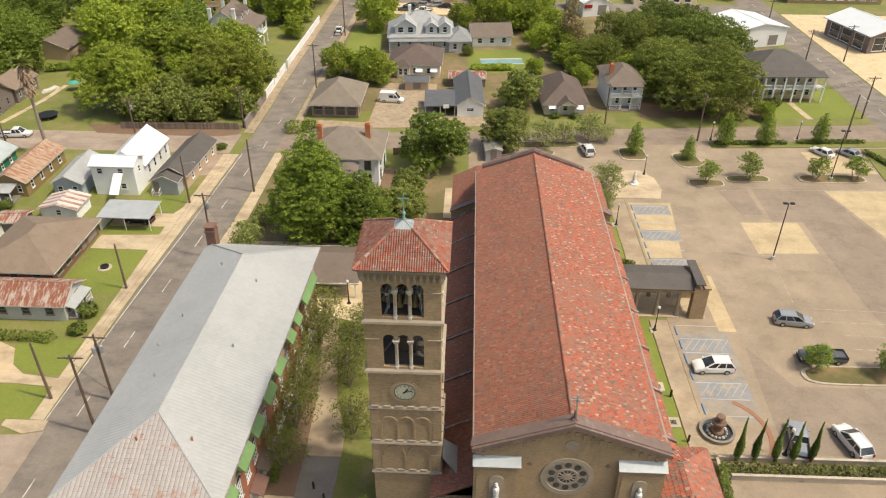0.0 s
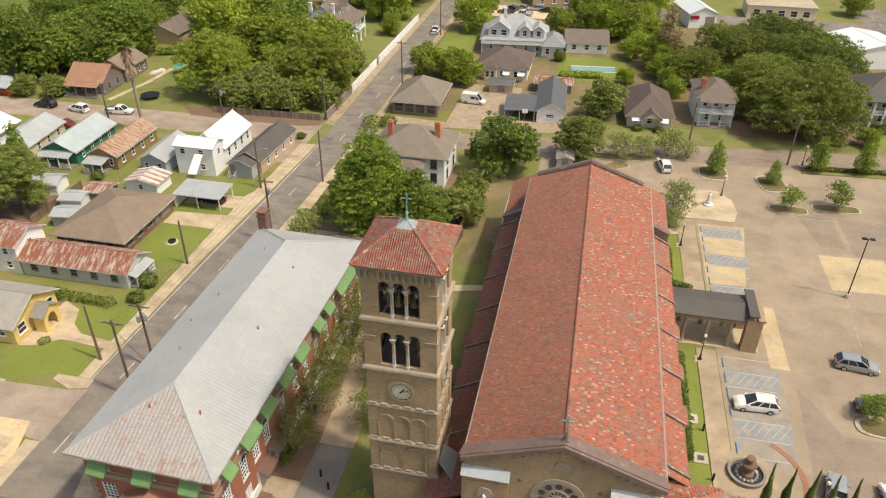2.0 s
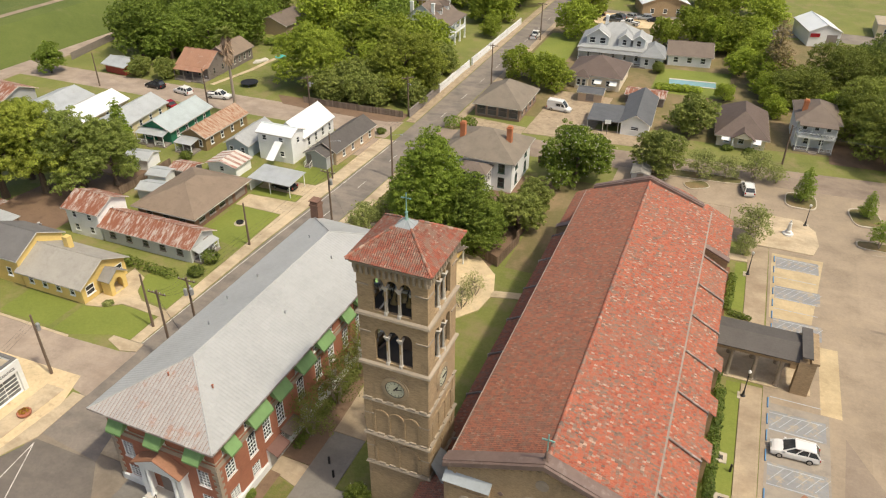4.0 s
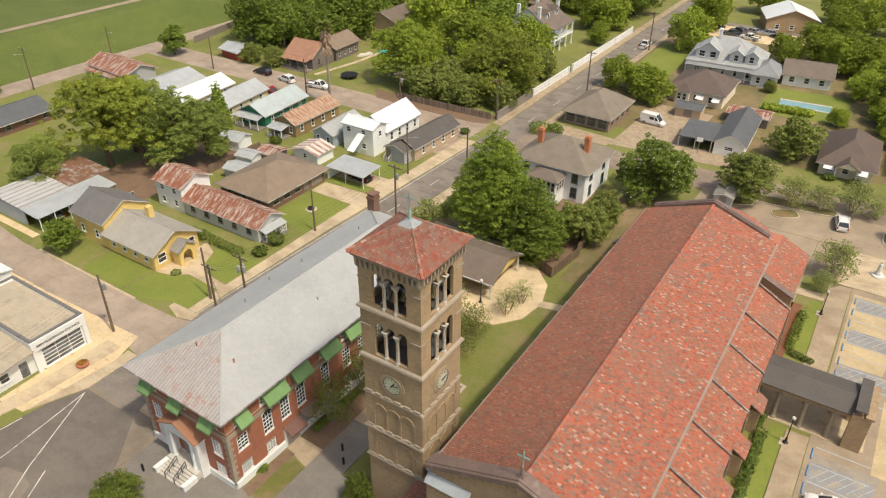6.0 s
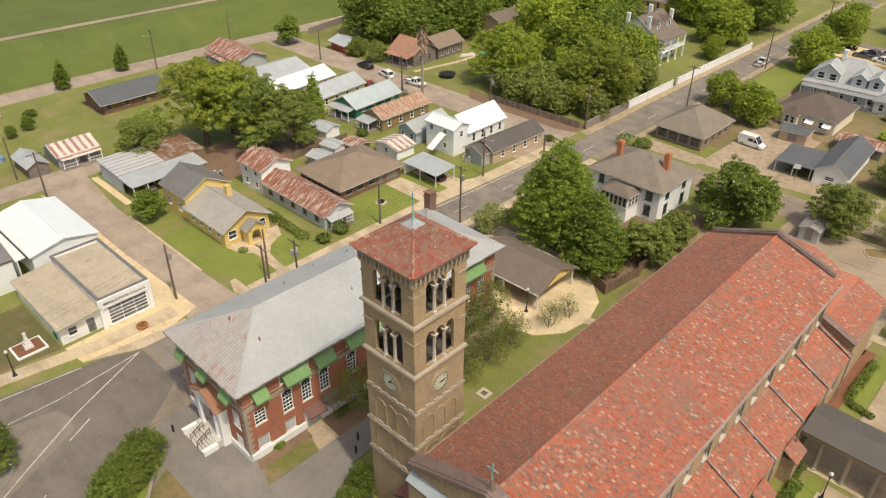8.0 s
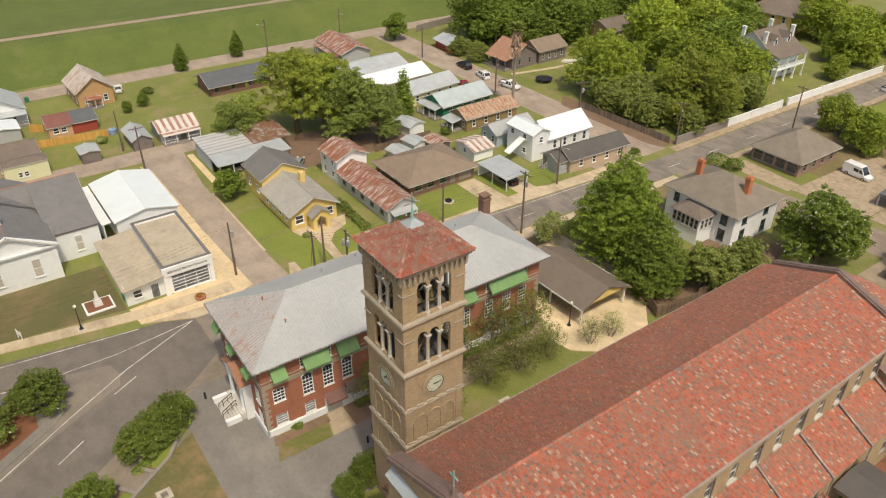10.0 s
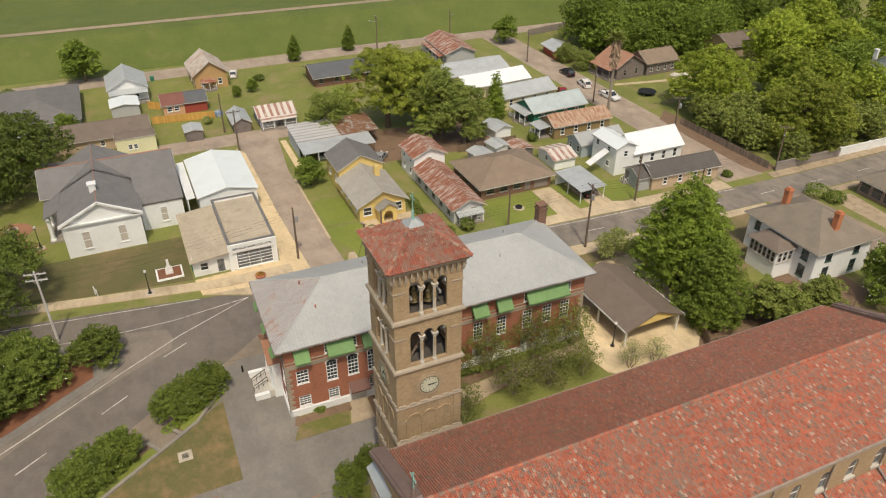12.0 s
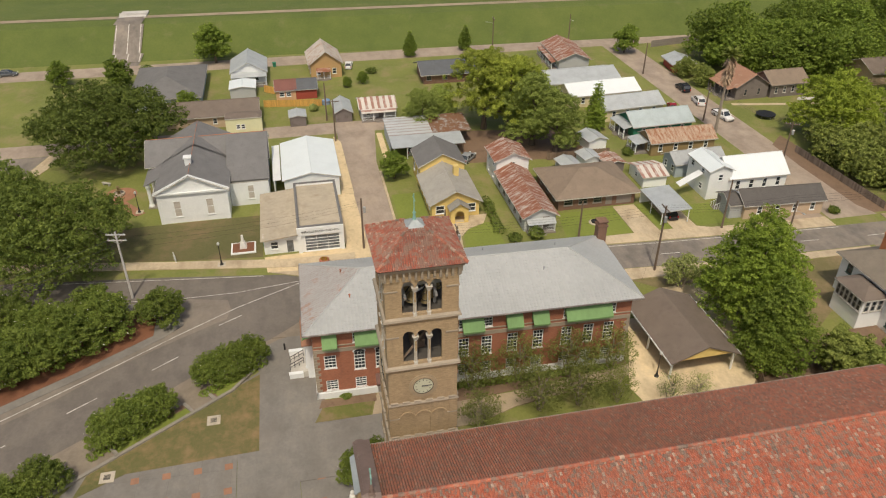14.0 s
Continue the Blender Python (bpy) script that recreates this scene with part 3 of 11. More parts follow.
        for gset in groups:
            c, w = gset[0][0], max(h[1] for h in gset)
            quad(s, c - w / 2, z0, z0, z1, z1)
            zb = z0
            for h in sorted(gset, key=lambda k: k[2]):
                _, hw, sill, top, arch = h
                l, r = c - hw / 2, c + hw / 2
                zn = z1
                later = [k[2] for k in gset if k[2] > sill]
                if later:
                    zn = (top + min(later)) / 2
                quad(c - w / 2, c + w / 2, zb, zb, sill, sill)
                if hw < w:
                    quad(c - w / 2, l, sill, sill, zn, zn)
                    quad(r, c + w / 2, sill, sill, zn, zn)
                spring = top - hw / 2 if arch else top
                n = seg if arch else 1
                xs = [l + hw * i / n for i in range(n + 1)]
                zs = [spring + math.sqrt(max(0, (hw / 2) ** 2 - (x - c) ** 2)) if arch else top for x in xs]
                for i in range(n):
                    quad(xs[i], xs[i + 1], zs[i], zs[i + 1], zn, zn)
                    self.face([P(xs[i], zs[i], 0), P(xs[i], zs[i], 1), P(xs[i + 1], zs[i + 1], 1), P(xs[i + 1], zs[i + 1], 0)], m)
                self.face([P(l, sill, 0), P(l, sill, 1), P(l, spring, 1), P(l, spring, 0)], m)
                self.face([P(r, sill, 1), P(r, sill, 0), P(r, spring, 0), P(r, spring, 1)], m)
                self.face([P(l, sill, 1), P(l, sill, 0), P(r, sill, 0), P(r, sill, 1)], m)
                zb = zn
            s = c + w / 2
        quad(s, length, z0, z0, z1, z1)
        self.face([P(0, z1, 0), P(length, z1, 0), P(length, z1, 1), P(0, z1, 1)], m)

    def mesh(self, name, mats):
        me = bpy.data.meshes.new(name)
        me.from_pydata(self.v, [], self.f)
        for k in mats:
            me.materials.append(MATS[k])
        if len(mats) > 1:
            me.polygons.foreach_set("material_index", self.m)
        me.update()
        return me

    def done(self, name, mats, parent=None, label="", at=None):
        ob = new(name, self.mesh(name, mats if isinstance(mats, (list, tuple)) else [mats]))
        if parent:
            ob.parent = parent
        if at is not None:
            ob.matrix_basis = at
        if label:
            ob["label"] = label
        return ob


def share(name, me, parent=None, at=None, label=""):
    ob = new(name, me)
    if parent:
        ob.parent = parent
    if at is not None:
        ob.matrix_basis = at
    if label:
        ob["label"] = label
    return ob


def thing(name, x, y, rz=0.0, label="", category="", group="", z=0.0, kind=""):
    e = new(name)
    e.matrix_basis = pose(x, y, z, 0, 0, rz)
    return tagged(e, label, category, group, kind)


def ears(poly):
    """Triangles of a simple polygon, anticlockwise."""
    idx = list(range(len(poly)))
    area = sum(a[0] * b[1] - b[0] * a[1] for a, b in zip(poly, poly[1:] + poly[:1]))
    if area < 0:
        idx.reverse()

    def side(a, b, c):
        return (b[0] - a[0]) * (c[1] - a[1]) - (b[1] - a[1]) * (c[0] - a[0])
    out = []
    while len(idx) > 3:
        for k in range(len(idx)):
            a, b, c = idx[k - 1], idx[k], idx[(k + 1) % len(idx)]
            A, B, C = poly[a], poly[b], poly[c]
            if side(A, B, C) <= 1e-9:
                continue
            if any(side(A, B, poly[q]) >= 0 and side(B, C, poly[q]) >= 0 and side(C, A, poly[q]) >= 0 for q in idx if q not in (a, b, c)):
                continue
            out.append((a, b, c))
            idx.pop(k)
            break
        else:
            idx.pop(0)
    out.append(tuple(idx))
    return out


def sheet(name, poly, z, mat, label, thick=0.0, category=""):
    """Flat ground: a polygon with its sides going down by thick."""
    n = len(poly)
    fs = ears(list(poly))
    v = [(x, y, z) for x, y in poly]
    if thick:
        v += [(x, y, z - thick) for x, y in poly]
        cw = sum(a[0] * b[1] - b[0] * a[1] for a, b in zip(poly, poly[1:] + poly[:1])) < 0
        for i in range(n):
            q = (i, (i + 1) % n, n + (i + 1) % n, n + i)
            fs.append(q if cw else q[::-1])
    me = bpy.data.meshes.new(name)
    me.from_pydata(v, [], fs)
    me.update()
    me.materials.append(MATS[mat])
    return tagged(new(name, me), label, category or name.split("_")[0], "", "structure")


def strip(pts, w0, w1):
    """The outline of a band that runs along pts, from w0 to w1 to its left."""
    L, R = [], []
    for i, p in enumerate(pts):
        a, b = pts[max(0, i - 1)], pts[min(len(pts) - 1, i + 1)]
        d = Vector((b[0] - a[0], b[1] - a[1])).normalized()
        n = Vector((-d.y, d.x))
        L.append((p[0] + n.x * w0, p[1] + n.y * w0))
        R.append((p[0] + n.x * w1, p[1] + n.y * w1))
    return L + R[::-1]


def tile_field(g, o, u, v, rows_of, width, tw, th, arch=0.05, lift=0.02, m=0, rng=None, seg=2, gap=0.0):
    """Roof pieces on a slope. o: corner at the eave; u: along the eave; v: up the slope; rows_of(s): the span (l, r) along u at s up the slope."""
    o, u, v = Vector(o), Vector(u).normalized(), Vector(v)
    length = v.length
    v = v.normalized()
    nrm = u.cross(v).normalized()
    rng = rng or random.Random(1)
    rows = int(length / th)
    th = length / rows
    for j in range(rows):
        s0, s1 = j * th, (j + 1) * th + th * 0.12
        l, r = rows_of((j + 0.5) * th)
        k0, k1 = math.floor(l / tw), math.ceil(r / tw)
        for k in range(k0, k1):
            a, b = max(l, (k + gap) * tw), min(r, (k + 1 - gap) * tw)
            if b - a < tw * 0.2:
                continue
            hz = lift + rng.uniform(0, lift * 0.6)
            bot, top = [], []
            for i in range(seg + 1):
                x = a + (b - a) * i / seg
                h = arch * (1 - abs(2 * (x - k * tw) / tw - 1)) if seg == 2 else arch * math.sin(math.pi * min(1, max(0, (x - k * tw) / tw)))
                bot.append(o + u * x + v * s0 + nrm * (hz + h + lift))
                top.append(o + u * x + v * min(s1, length) + nrm * (h + lift * 0.3))
            n = len(g.v)
            low = [p - nrm * (lift + hz + (arch * 0.6 if 0 < i < seg else 0.0)) for i, p in enumerate(bot)]
            g.v += [tuple(p) for p in bot + top + low]
            q = seg + 1
            for i in range(seg):
                g.f.append((n + i, n + i + 1, n + q + i + 1, n + q + i))
                g.f.append((n + 2 * q + i, n + 2 * q + i + 1, n + i + 1, n + i))
                g.m += [m, m]


WIN = {}


def window(parent, x, y, z, face, w, h, style="sash", frame_mat="white_paint", pane_mat="glass", name="window", arched=False, deep=0.0):
    """A window as a part: frame, with its pane as a sub-part. (x, y, z): the middle on the wall; face: degrees the wall looks to (0 is -y)."""
    key = (round(w, 2), round(h, 2), style, frame_mat, pane_mat, deep)
    if key not in WIN:
        g = Geo()
        t, d = 0.09, 0.07
        xs, zs = [-w / 2, -w / 2 + t, w / 2 - t, w / 2], [-h / 2, -h / 2 + t, h / 2 - t, h / 2]
        cols, rows = (2 if style == "grid" else 0), (4 if style == "grid" and h > 2 else 3 if style == "grid" else 1 if style != "plain" else 0)
        for i in range(cols):
            q = -w / 2 + t + (w - 2 * t) * (i + 1) / (cols + 1)
            xs += [q - 0.02, q + 0.02]
        for i in range(rows):
            q = -h / 2 + t + (h - 2 * t) * (i + 1) / (rows + 1)
            zs += [q - 0.028, q + 0.028]
        xs, zs = sorted(xs), sorted(zs)
        nx, nz = len(xs), len(zs)
        pts = [(x, y, z) for y in (-d, 0.05) for z in zs for x in xs]
        bar = lambda i, j: 0 <= i < nx - 1 and 0 <= j < nz - 1 and (i % 2 == 0 or j % 2 == 0)
        at = lambda i, j, k: k * nx * nz + j * nx + i
        fs = []
        for j in range(nz - 1):
            for i in range(nx - 1):
                if not bar(i, j):
                    continue
                fs += [(at(i, j, 0), at(i + 1, j, 0), at(i + 1, j + 1, 0), at(i, j + 1, 0))]
                for di, dj, a, b in ((-1, 0, (i, j + 1), (i, j)), (1, 0, (i + 1, j), (i + 1, j + 1)), (0, -1, (i, j), (i + 1, j)), (0, 1, (i + 1, j + 1), (i, j + 1))):
                    if not bar(i + di, j + dj):
                        fs.append((at(*b, 0), at(*a, 0), at(*a, 1), at(*b, 1)))
        g.solid(pts, fs)
        sl = Geo()
        sl.box(-w / 2 - 0.07, w / 2 + 0.07, -d - 0.09, 0.06, -h / 2 - 0.1, -h / 2 - 0.004)
        p = Geo()
        p.box(-w / 2 + t * 0.8, w / 2 - t * 0.8, 0.0, 0.03, -h / 2 + 0.04, h / 2 - t * 0.8)
        WIN[key] = (g.mesh("window", [frame_mat]), p.mesh("pane", [pane_mat]), sl.mesh("sill", [frame_mat]))
    fm, pm, sm = WIN[key]
    ob = share(name, fm, parent, pose(x, y, z, 0, 0, face) @ Matrix.Translation((0, deep, 0)))
    share("pane", pm, ob)
    share("sill", sm, ob)
    return ob


def roof_planes(kind, x0, x1, y0, y1, ze, zr, axis):
    """Roof slopes of a rectangle as lists of corners; axis: the way of the ridge."""
    xm, ym = (x0 + x1) / 2, (y0 + y1) / 2
    if kind == "hip":
        if axis == "y":
            k = min((x1 - x0) / 2, (y1 - y0) / 2 - 0.01)
            a, b = (xm, y0 + k, zr), (xm, y1 - k, zr)
            return [[(x0, y0, ze), (x1, y0, ze), a], [(x1, y0, ze), (x1, y1, ze), b, a], [(x1, y1, ze), (x0, y1, ze), b], [(x0, y1, ze), (x0, y0, ze), a, b]]
        k = min((y1 - y0) / 2, (x1 - x0) / 2 - 0.01)
        a, b = (x0 + k, ym, zr), (x1 - k, ym, zr)
        return [[(x0, y0, ze), (x1, y0, ze), b, a], [(x1, y0, ze), (x1, y1, ze), b], [(x1, y1, ze), (x0, y1, ze), a, b], [(x0, y1, ze), (x0, y0, ze), a]]
    if axis == "y":
        return [[(x1, y0, ze), (x1, y1, ze), (xm, y1, zr), (xm, y0, zr)], [(x0, y1, ze), (x0, y0, ze), (xm, y0, zr), (xm, y1, zr)]]
    return [[(x0, y0, ze), (x1, y0, ze), (x1, ym, zr), (x0, ym, zr)], [(x1, y1, ze), (x0, y1, ze), (x0, ym, zr), (x1, ym, zr)]]


def house(name, label, cx, cy, w, d, rz=0.0, h=2.9, rise=1.6, kind="gable", axis="y", wall="white_siding", roof="grey_shingle", over=0.45, wins=(), doors=(), chimneys=(), porch=None, group="houses", category="house", pillars=0.5, trim="white_paint", at_z=0.0, pane="glass", wstyle="sash", rake=None, wframe=None):
    """A house: walls, roof, windows, doors. wins: (side, along, sill, width, height); sides s, n, e, w."""
    e = thing(name, cx, cy, rz, label, category, group, at_z)
    x0, x1, y0, y1 = -w / 2, w / 2, -d / 2, d / 2
    g = Geo()
    t = 0.18
    by = {"s": [], "e": [], "n": [], "w": []}
    for s, a, sill, ww, hh in list(wins) + [(s, a, 0.35, ww, hh) for s, a, ww, hh in doors]:
        by[s].append((a, ww, sill, sill + hh))

    def holes(s, length, flip):
        out = []
        for a, ww, z0, z1 in by[s]:
            q = length / 2 + (a if not flip else -a)
            out.append((round(q, 3), ww - 0.08, z0 + 0.04, min(z1, h + 0.0) - 0.04, False))
        return out
    if kind == "gable" and axis == "x":
        for xx in (x0, x1):
            g.loft([[(q, y0, h - 0.01), (q, y1, h - 0.01), (q, 0, h + rise - 0.06)] for q in (xx, xx + (t if xx < 0 else -t))])
    elif kind == "gable":
        for yy in (y0, y1):
            g.loft([[(x0, q, h - 0.01), (x1, q, h - 0.01), (0, q, h + rise - 0.06)] for q in (yy, yy + (t if yy < 0 else -t))])
    g.wall((x0, y0), (x1, y0), 0.0, h, t, holes("s", w, False))
    g.wall((x1, y0), (x1, y1), 0.0, h, t, holes("e", d, False))
    g.wall((x1, y1), (x0, y1), 0.0, h, t, holes("n", w, True))
    g.wall((x0, y1), (x0, y0), 0.0, h, t, holes("w", d, True))
    g.done("wall", wall, e)
    k = Geo()
    # floor coloured near black, for the darkness indoors
    k.box(x0 + t, x1 - t, y0 + t, y1 - t, 0.25, 0.3)
    k.done("floor_slab", "dark_interior", e)
    slope = rise / ((w if axis == "y" else d) / 2)
    o = over
    ze = h - slope * o
    r = Geo()
    for p in roof_planes(kind, x0 - o, x1 + o, y0 - o, y1 + o, ze + 0.06, h + rise + 0.06, axis):
        r.slab(p, 0.12)
    rf = r.done("roof", roof, e)
    for a, b in (((x0 - o, y0 - o), (x1 + o, y0 - o)), ((x1 + o, y0 - o), (x1 + o, y1 + o)), ((x1 + o, y1 + o), (x0 - o, y1 + o)), ((x0 - o, y1 + o), (x0 - o, y0 - o))):
        ends = kind == "gable" and ((axis == "y" and a[1] == b[1]) or (axis == "x" and a[0] == b[0]))
        if not ends:
            f = Geo()
            f.box(min(a[0], b[0]) - 0.03, max(a[0], b[0]) + 0.03, min(a[1], b[1]) - 0.03, max(a[1], b[1]) + 0.03, ze - 0.16, ze + 0.0)
            f.done("fascia", "aged_trim" if trim == "white_paint" else trim, e)
        else:
            mid = ((a[0] + b[0]) / 2, (a[1] + b[1]) / 2)
            for q in (a, b):
                f = Geo()
                f.rod((q[0], q[1], ze - 0.05), (mid[0], mid[1], h + rise - 0.06), 0.07, 4)
                f.done("bargeboard", "aged_trim" if trim == "white_paint" else trim, e)
    rc = Geo()
    if kind == "gable":
        if axis == "y":
            rc.rod((0, y0 - o, h + rise + 0.07), (0, y1 + o, h + rise + 0.07), 0.09, 6)
        else:
            rc.rod((x0 - o, 0, h + rise + 0.07), (x1 + o, 0, h + rise + 0.07), 0.09, 6)
        rc.done("ridge_cap", roof, rf)
    for s, a, sill, ww, hh in wins:
        px, py, fc = {"s": (a, y0, 0), "n": (a, y1, 180), "e": (x1, a, 90), "w": (x0, a, -90)}[s]
        window(e, px, py, sill + hh / 2, fc, ww, hh, wstyle, wframe or trim, pane)
    for s, a, ww, hh in doors:
        px, py, fc = {"s": (a, y0, 0), "n": (a, y1, 180), "e": (x1, a, 90), "w": (x0, a, -90)}[s]
        dg = Geo()
        dg.box(-ww / 2, ww / 2, -0.02, 0.04, -hh / 2, hh / 2)
        dg.box(-ww / 2 - 0.08, -ww / 2, -0.05, 0.04, -hh / 2, hh / 2 + 0.08)
        dg.box(ww / 2, ww / 2 + 0.08, -0.05, 0.04, -hh / 2, hh / 2 + 0.08)
        dg.box(-ww / 2, ww / 2, -0.05, 0.04, hh / 2, hh / 2 + 0.08)
        dg.done("door", "grey_wood", e, at=pose(px, py, 0.35 + hh / 2, 0, 0, fc))
    for (qx, qy, qw, qh) in chimneys:
        c = Geo()
        c.box(qx - qw / 2, qx + qw / 2, qy - qw / 2, qy + qw / 2, h * 0.5, h + qh)
        c.box(qx - qw / 2 - 0.08, qx + qw / 2 + 0.08, qy - qw / 2 - 0.08, qy + qw / 2 + 0.08, h + qh - 0.3, h + qh - 0.1)
        c.box(qx - qw / 2 + 0.1, qx + qw / 2 - 0.1, qy - qw / 2 + 0.1, qy + qw / 2 - 0.1, h + qh, h + qh + 0.18)
        c.done("chimney", "orange_brick", rf)
    if porch:
        side, depth, ph, pmat, npost, along, width = porch
        p = thing("porch", 0, 0)
        p.parent = e
        for key in ("label", "category", "group", "kind"):
            if key in p:
                del p[key]
        base = {"s": (0, y0, 0), "n": (0, y1, 180), "e": (x1, 0, 90), "w": (x0, 0, -90)}[side]
        p.matrix_basis = pose(base[0], base[1], 0, 0, 0, base[2]) @ Matrix.Translation((along, 0, 0))
        a = Geo()
        a.slab([(-width / 2, -depth, ph - 0.45), (width / 2, -depth, ph - 0.45), (width / 2, 0.0, ph), (-width / 2, 0.0, ph)], 0.1)
        a.done("porch_roof", pmat, p)
        b = Geo()
        b.box(-width / 2, width / 2, -depth, -0.01, 0.0, 0.3)
        b.box(-0.7, 0.7, -depth - 0.5, -depth, 0.0, 0.16)
        b.done("porch_floor", "grey_wood", p)
        pc = Geo()
        pc.box(-0.07, 0.07, -0.07, 0.07, 0.3, ph - 0.5)
        pc.box(-0.11, 0.11, -0.11, 0.11, ph - 0.62, ph - 0.5)
        pm = pc.mesh("post", [trim])
        for i in range(npost):
            share("post", pm, p, Matrix.Translation((-width / 2 + 0.2 + (width - 0.4) * i / max(1, npost - 1), -depth + 0.2, 0)))
        rl = Geo()
        for zz in (0.55, 1.15):
            rl.box(-width / 2 + 0.2, -0.8, -depth + 0.17, -depth + 0.23, zz, zz + 0.06)
            rl.box(0.8, width / 2 - 0.2, -depth + 0.17, -depth + 0.23, zz, zz + 0.06)
        n = int(width / 0.3)
        for i in range(n):
            q = -width / 2 + 0.25 + (width - 0.5) * i / n
            if abs(q) > 0.8:
                rl.box(q - 0.02, q + 0.02, -depth + 0.18, -depth + 0.22, 0.6, 1.15)
        rl.done("railing", trim, p)["kind"] = "stuff"
    return e


def leaf_cloud(blobs, count, size, rng, up=0.35, shell=0.55, drop=0.0, loose=0.55):
    """Small leaf sprays through the outer part of clumps (x, y, z, rx, ry, rz), thicker on their upper side."""
    vol = np.array([b[3] * b[4] + b[4] * b[5] + b[3] * b[5] for b in blobs])
    pick = rng.choice(len(blobs), count, p=vol / vol.sum())
    B = np.array(blobs)[pick]
    d = rng.normal(size=(count, 3))
    d /= np.linalg.norm(d, axis=1)[:, None]
    flip = (d[:, 2] < 0) & (rng.random(count) < 0.5)
    d[flip, 2] *= -1
    rad = shell + (1.0 - shell) * rng.random(count) ** 0.6 + 0.22 * (rng.random(count) < 0.08)
    c = B[:, :3] + d * B[:, 3:] * rad[:, None]
    nrm = d + rng.normal(size=(count, 3)) * loose
    nrm[:, 2] += up
    nrm /= np.linalg.norm(nrm, axis=1)[:, None]
    t = np.cross(nrm, rng.normal(size=(count, 3)))
    t /= np.linalg.norm(t, axis=1)[:, None]
    s = np.cross(nrm, t)
    L = size * (0.55 + 0.9 * rng.random(count))[:, None]
    W = L * (0.5 + 0.3 * rng.random(count))[:, None]
    bend = nrm * L * 0.18
    v = np.stack([c - t * L, c + t * L * 0.6 - s * W - bend, c + t * L * 0.6 + s * W - bend], 1)
    v[:, :, 2] -= drop * rng.random(count)[:, None]
    return v.reshape(-1, 3)


def leaf_mesh(name, verts, mat, flowers=0, rng=None):
    me = bpy.data.meshes.new(name)
    n = len(verts) // 3
    me.vertices.add(len(verts))
    me.vertices.foreach_set("co", verts.ravel())
    me.loops.add(3 * n)
    me.loops.foreach_set("vertex_index", np.arange(3 * n))
    me.polygons.add(n)
    me.polygons.foreach_set("loop_start", np.arange(0, 3 * n, 3))
    me.polygons.foreach_set("loop_total", np.full(n, 3))
    me.materials.append(MATS[mat])
    if flowers:
        me.materials.append(MATS["flowers_white"])
        bloom = rng.random(n) < flowers
        tri = verts.reshape(-1, 3, 3)
        mid = tri.mean(1, keepdims=True)
        out = mid - np.array([0, 0, mid[:, :, 2].mean()])
        out /= np.linalg.norm(out, axis=2, keepdims=True)
        tri = np.where(bloom[:, None, None], mid + out * 0.3 + (tri - mid) * 0.7, tri)
        me.vertices.foreach_set("co", np.ascontiguousarray(tri).ravel())
        me.polygons.foreach_set("material_index", bloom.astype(np.int32))
    me.update()
    me.validate()
    return me


def envelope(shape, f):
    """The crown's half-width (0 to 1) at a height f (0: its foot, 1: its top)."""
    if shape == "egg":
        return max(0.04, 1 - f ** 1.7) ** 0.78 * min(1.0, 0.66 + f * 2.2)
    if shape == "cone":
        return max(0.05, 1.02 - f) ** 0.8 * min(1.0, 0.6 + f * 4)
    if shape == "wide":
        return max(0.03, 1 - max(0.0, (f - 0.25) / 0.75) ** 2) ** 0.5 * min(1.0, 0.55 + f * 1.8)
    k = (f - 0.42) / (0.58 if f > 0.42 else 0.56)
    return math.sqrt(max(0.03, 1 - k * k))


def lobes_of(shape, r, zb, h, rng):
    """The large masses that a crown is made of: (x, y, z, rx, ry, rz)."""
    hc, out = (h - zb), []
    if shape in ("egg", "cone"):
        tiers = 7
        for k in range(tiers):
            f = (k + 0.35) / tiers
            env = envelope(shape, f)
            n = max(1, int(2 + 4.5 * env)) if f < 0.85 else 1
            w = r * (0.2 + 0.26 * env)
            for i in range(n):
                a = 6.283 * (i + 0.5 * (k % 2)) / n + rng.normal() * 0.22
                q = max(0.0, r * env - w * 0.85) * (1 + 0.12 * rng.normal()) if n > 1 else 0.0
                out.append((q * math.cos(a), q * math.sin(a), zb + hc * (f + rng.normal() * 0.02), w, w, hc * 0.13))
        out.append((0, 0, zb + hc * 0.93, r * 0.16, r * 0.16, hc * 0.09))
        return out
    flat = shape == "wide"
    n = 13 if flat else 10
    for i in range(n):
        a = i * 2.39996 + rng.normal() * 0.25
        f = (i + 0.5) / n
        f = 0.12 + 0.72 * f
        w = r * (rng.uniform(0.3, 0.42) if flat else rng.uniform(0.36, 0.5))
        q = max(0.0, r * envelope(shape, f) * rng.uniform(0.86, 1.08) - w * 0.9)
        z = zb + hc * f
        out.append((q * math.cos(a), q * math.sin(a), z, w, w, min(w * 0.8, hc * (0.26 if flat else 0.34))))
    out.append((0, 0, h - hc * 0.3, r * 0.42, r * 0.42, hc * 0.3))
    return out


